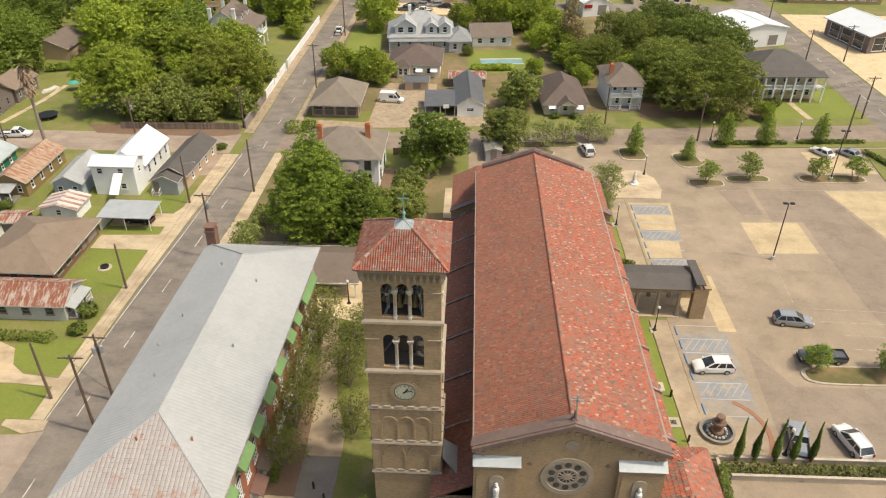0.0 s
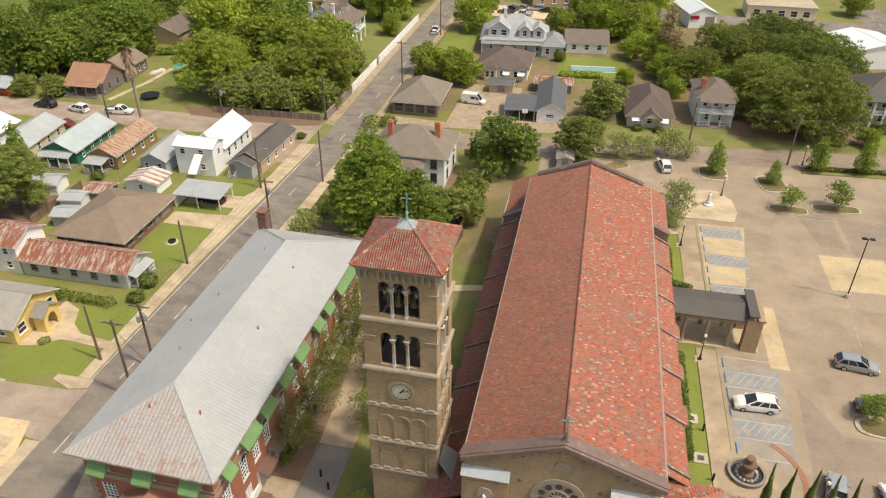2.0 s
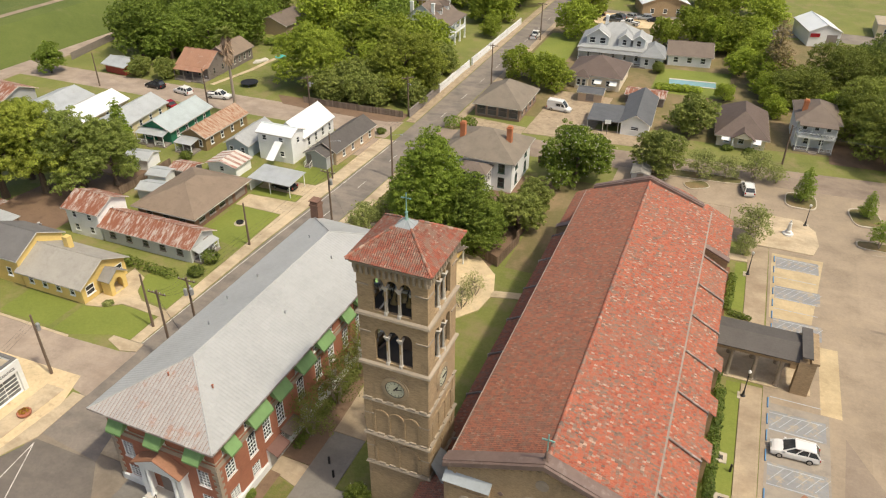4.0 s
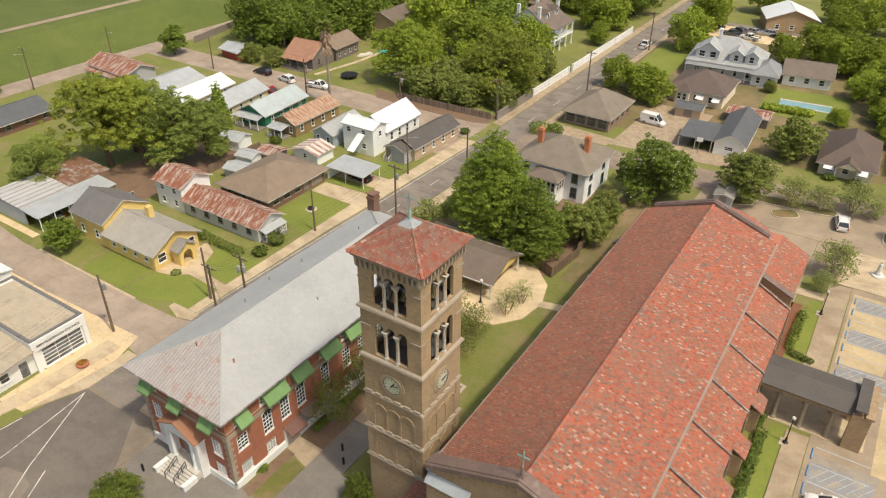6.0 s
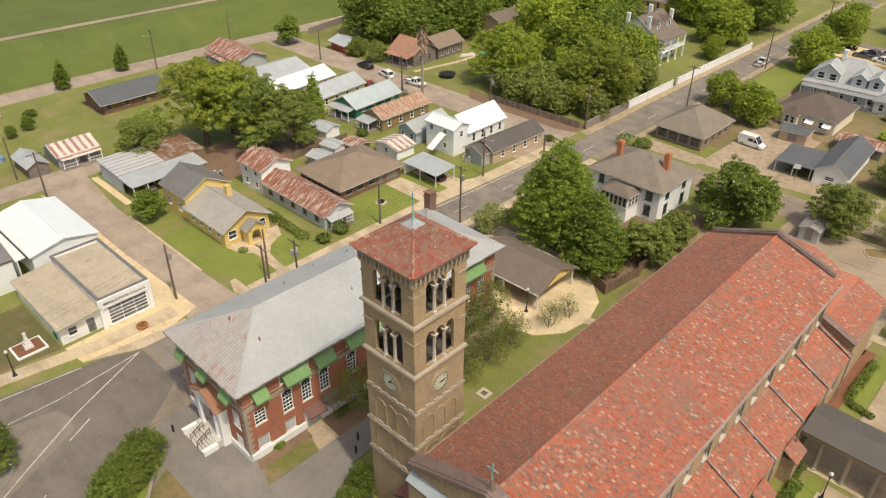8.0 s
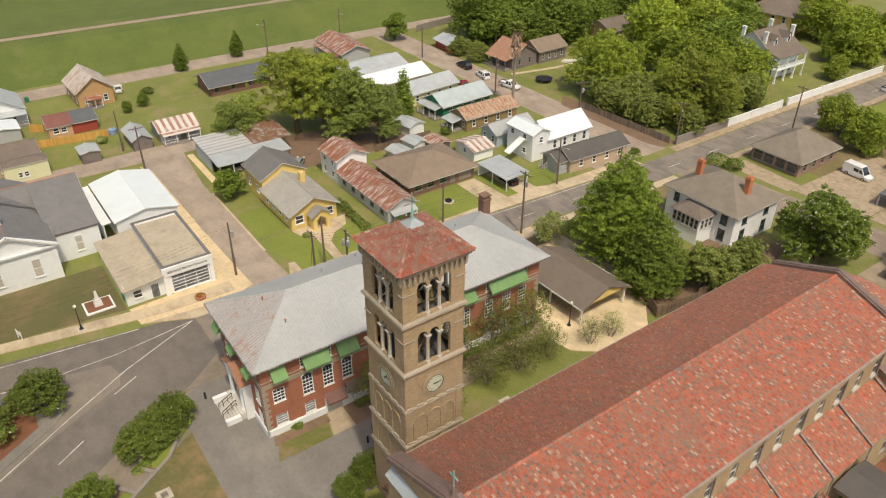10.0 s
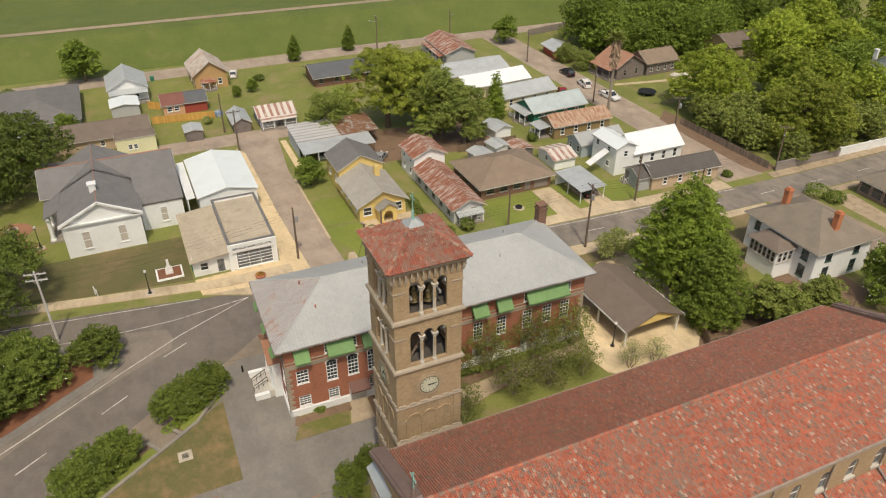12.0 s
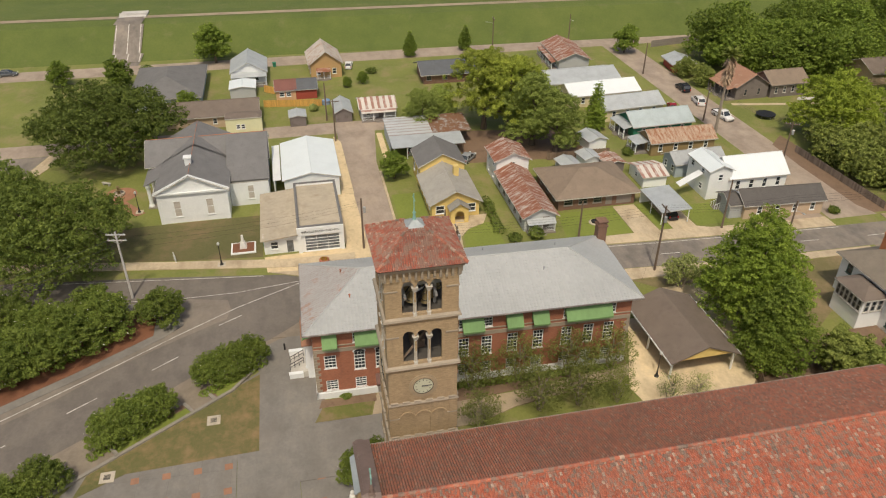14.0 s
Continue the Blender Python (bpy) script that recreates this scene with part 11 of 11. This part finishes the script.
# fountain
f = thing("fountain", 28.5, 58.9, 0, "round stone fountain with dark centre bowl", "fountain")
g = Geo()
g.turned(0, 0, [(1.9, 0.05), (1.9, 0.5), (1.95, 0.5), (1.95, 0.56), (1.65, 0.56), (1.65, 0.5), (1.65, 0.2)], 28)
g.done("basin", "kerb_grey", f)
g = Geo()
g.cyl(0, 0, 0.05, 0.3, 1.55, 1.55, 24)
g.done("water", "glass", f)
g = Geo()
g.turned(0, 0, [(0.75, 0.1), (0.7, 0.5), (0.5, 0.7), (0.45, 1.1), (0.65, 1.45), (0.8, 1.7), (0.75, 1.85), (0.35, 1.8), (0.25, 2.0), (0.3, 2.3), (0.5, 2.5), (0.45, 2.65), (0.1, 2.7)], 18)
g.done("bowl", "dark_iron", f)
rng_ = random.Random(8)
for i in range(16):
    a = 6.2832 * i / 16
    g = Geo()
    r = rng_.uniform(0.12, 0.22)
    g.turned(1.05 * math.cos(a), 1.05 * math.sin(a), [(r, 0.25), (r * 1.1, 0.35), (r * 0.6, 0.48), (0.03, 0.5)], 7)
    g.done("stone", "kerb_stone", f)
sheet("paving_ring", [(28.5 + 3.2 * math.cos(6.2832 * i / 40), 58.9 + 3.2 * math.sin(6.2832 * i / 40)) for i in range(40)], 0.075, "church_walk", "round paving under a fountain", 0.05)
ar = Geo()
for i in range(16):
    a, b = -0.9 + 1.9 * i / 16, -0.9 + 1.9 * (i + 1) / 16
    ar.prism([(28.5 + r * math.cos(t), 58.9 + r * math.sin(t)) for r, t in ((5.6, a), (6.2, a), (6.2, b), (5.6, b))], 0.05, 0.085)
tagged(ar.done("paving_arc", "portico_tile"), "curved band of red brick paving", "paving", "", "structure")
# low walls round the hedge, and the brick circle in the small park
for p, q in (((27.5, 54.85), (61, 55.05)), ((28.2, 52.4), (61, 52.6)), ((27.3, 54.6), (26.4, 43.5))):
    e = thing("hedge_wall", p[0], p[1], math.degrees(math.atan2(q[1] - p[1], q[0] - p[0])), "low pale concrete wall beside a clipped hedge", "wall", "low walls")
    g = Geo()
    g.box(0, math.hypot(q[0] - p[0], q[1] - p[1]), -0.1, 0.1, 0, 0.75)
    g.done("wall", "kerb_stone", e)
    g = Geo()
    g.box(-0.05, math.hypot(q[0] - p[0], q[1] - p[1]) + 0.05, -0.16, 0.16, 0.752, 0.85)
    g.done("coping", "kerb_stone", e)
sheet("paving_circle", [(-79.6 + 2.9 * math.cos(6.2832 * i / 28), 8.2 + 2.9 * math.sin(6.2832 * i / 28)) for i in range(28)], 0.06, "portico_tile", "round red brick paving in a small park", 0.05)
sheet("paving_park_walk", [(-77.4, 7.0), (-77.2, 9.4), (-72.0, 13.4), (-71.0, 12.0)], 0.05, "portico_tile", "red brick path across a lawn", 0.05)
e = thing("park_fountain", -79.9, 8.0, 0, "small dark tiered fountain on a brick circle", "fountain")
g = Geo()
g.turned(0, 0, [(1.0, 0.05), (1.05, 0.4), (0.85, 0.42), (0.8, 0.2)], 16)
g.done("basin", "kerb_stone", e)
g = Geo()
g.turned(0, 0, [(0.35, 0.1), (0.2, 0.6), (0.6, 0.95), (0.15, 1.0), (0.12, 1.4), (0.35, 1.6), (0.05, 1.8)], 12)
g.done("tiers", "bronze", e)
e = thing("park_bench", -84.2, 5.2, 60, "pale stone bench on a park lawn", "bench")
g = Geo()
g.box(-0.9, 0.9, -0.25, 0.25, 0.4, 0.5)
g.done("seat", "pale_stone", e)
for s in (-0.6, 0.6):
    g = Geo()
    g.box(s - 0.1, s + 0.1, -0.2, 0.2, 0, 0.4)
    g.done("leg", "pale_stone", e)
# small monument
e = thing("monument", -56.9, 30.0, 0, "white stone monument in a kerbed planting bed", "monument")
g = Geo()
g.box(-1.6, 1.6, -1.9, 1.9, 0, 0.25)
g.done("kerb", "white_paint", e)
g = Geo()
g.box(-1.35, 1.35, -1.65, 1.65, 0.25, 0.3)
g.done("planting", "mulch", e)
g = Geo()
g.box(-0.55, 0.55, -0.55, 0.55, 0.3, 0.8, taper=0.05)
g.box(-0.4, 0.4, -0.4, 0.4, 0.8, 1.3, taper=0.05)
g.box(-0.22, 0.22, -0.22, 0.22, 1.3, 2.5, taper=0.06)
g.done("shaft", "white_statue", e)
g = Geo()
g.turned(29.8, 118.6, [(0.9, 0.1), (0.85, 0.35), (0.5, 0.4), (0.45, 0.8), (0.3, 0.85), (0.34, 1.3), (0.24, 1.9), (0.3, 2.1), (0.1, 2.25), (0.17, 2.4), (0.14, 2.6), (0.02, 2.68)], 14)
tagged(g.done("statue", "white_statue"), "pale standing statue on a round pedestal", "statue")
# white sign frame on a lawn
e = thing("lawn_sign", -55.2, 19.8, 20, "small white post sign on a lawn", "sign")
for s in (-0.5, 0.5):
    g = Geo()
    g.box(s - 0.05, s + 0.05, -0.05, 0.05, 0, 1.5)
    g.done("post", "white_paint", e)
g = Geo()
g.box(-0.6, 0.6, -0.03, 0.03, 0.7, 1.3)
g.done("panel", "white_paint", e)
# yard behind the weathered house: parasol, hedge, covered pile
e = thing("patio_parasol", -91.6, 159.4, 0, "teal fabric patio parasol on a lawn", "parasol")
g = Geo()
g.rod((0, 0, 0), (0, 0, 2.3), 0.03, 6)
g.done("pole", "grey_steel", e)
g = Geo()
for i in range(8):
    a, b = 6.2832 * i / 8, 6.2832 * (i + 1) / 8
    g.slab([(1.5 * math.cos(a), 1.5 * math.sin(a), 1.75), (1.5 * math.cos(b), 1.5 * math.sin(b), 1.75), (0, 0, 2.4)], 0.02)
g.done("canopy", "teal_cloth", e)
g = Geo()
g.loft([[(q, -0.7 * k, 0.0), (q, -0.6 * k, 0.45 * k), (q, 0.1, 0.8 * k), (q, 0.7 * k, 0.4 * k), (q, 0.8 * k, 0.0)] for q, k in ((-2.2, 0.4), (-1.4, 1.0), (0.2, 0.8), (1.4, 1.05), (2.3, 0.5))])
ob = tagged(g.done("tarpaulin", "pale_stone"), "pale tarpaulin over a low yard pile", "tarpaulin")
ob.matrix_basis = pose(-97.2, 158.4, 0, 0, 0, 65)
shrub_row("hedge", "clipped green hedge behind a yard", [(-103.6, 171.2), (-95.6, 173.8)], 1.8, 2.0, "leaf_bright", 70, 0.3, 120)
# trampoline, small yard things
e = thing("trampoline", -89.6, 142.6, 0, "round black trampoline on a lawn", "trampoline")
g = Geo()
g.cyl(0, 0, 0.85, 0.92, 2.1, 2.1, 24)
g.done("mat", "black_metal", e)
for i in range(6):
    a = 6.2832 * i / 6
    g = Geo()
    g.cyl(1.9 * math.cos(a), 1.9 * math.sin(a), 0, 0.88, 0.04, 0.04, 6)
    g.done("leg", "grey_steel", e)
e = thing("fire_pit", -53.4, 87.6, 0, "round stone fire pit on a lawn", "fire pit")
g = Geo()
g.cyl(0, 0, 0, 0.12, 1.0, 1.0, 18)
g.done("ring", "kerb_stone", e)
g = Geo()
g.turned(0, 0, [(0.55, 0.12), (0.65, 0.4), (0.5, 0.42), (0.4, 0.2)], 14)
g.done("bowl", "black_metal", e)
pool = Geo()
pool.prism([(2.6, 183.0), (13.4, 184.0), (13.1, 187.4), (2.2, 186.4)], 0, 0.06)
pe = tagged(pool.done("pool", "pool_water"), "blue swimming pool with a white edge on a lawn", "pool")
for a, b, c, d in (((2.2, 186.4), (13.1, 187.4), (13.1, 188.1), (2.1, 187.1)), ((2.6, 182.6), (13.5, 183.6), (13.4, 184.0), (2.6, 183.0))):
    g = Geo()
    g.prism([a, b, c, d], 0, 0.12)
    g.done("coping", "pale_stone", pe)
g = Geo()
g.cyl(-117.0, 47.6, 0, 1.0, 0.9, 0.9, 14)
tagged(g.done("water_tub", "blue_line"), "blue plastic tub beside a shed", "tub")
for x, y, c in ((-146.4, 36.5, "green_siding"), (-146.2, 33.8, "black_metal"), (-56.2, 33.6, "green_siding")):
    g = Geo()
    g.box(x - 0.4, x + 0.4, y - 0.4, y + 0.4, 0, 1.0, taper=-0.06)
    g.box(x - 0.48, x + 0.48, y - 0.48, y + 0.48, 1.0, 1.1)
    tagged(g.done("wheeled_bin", c), "plastic wheeled rubbish bin", "bin", "bins")
# red tiles in the plaza
RT = Geo()
RT.box(-0.42, 0.42, -0.42, 0.42, 0.08, 0.106)
RTM = RT.mesh("paving_tile", ["portico_tile"])
for i in range(9):
    for j in range(5):
        tagged(share("paving_tile", RTM, None, pose(-12.2 + 3.3 * j, 19.5 + 3.2 * i * 1.0, 0, 0, 0, 3)), "small red paving tile in grey concrete", "paving tile", "plaza tiles")
sheet("pavement_grid", [(-13.6, 18.2), (-13.6, 29.95), (20, 29.95), (20, -20), (-1, -8), (-10, 12)], 0.1, "grid_concrete", "grey concrete plaza with red tiles", 0.1)
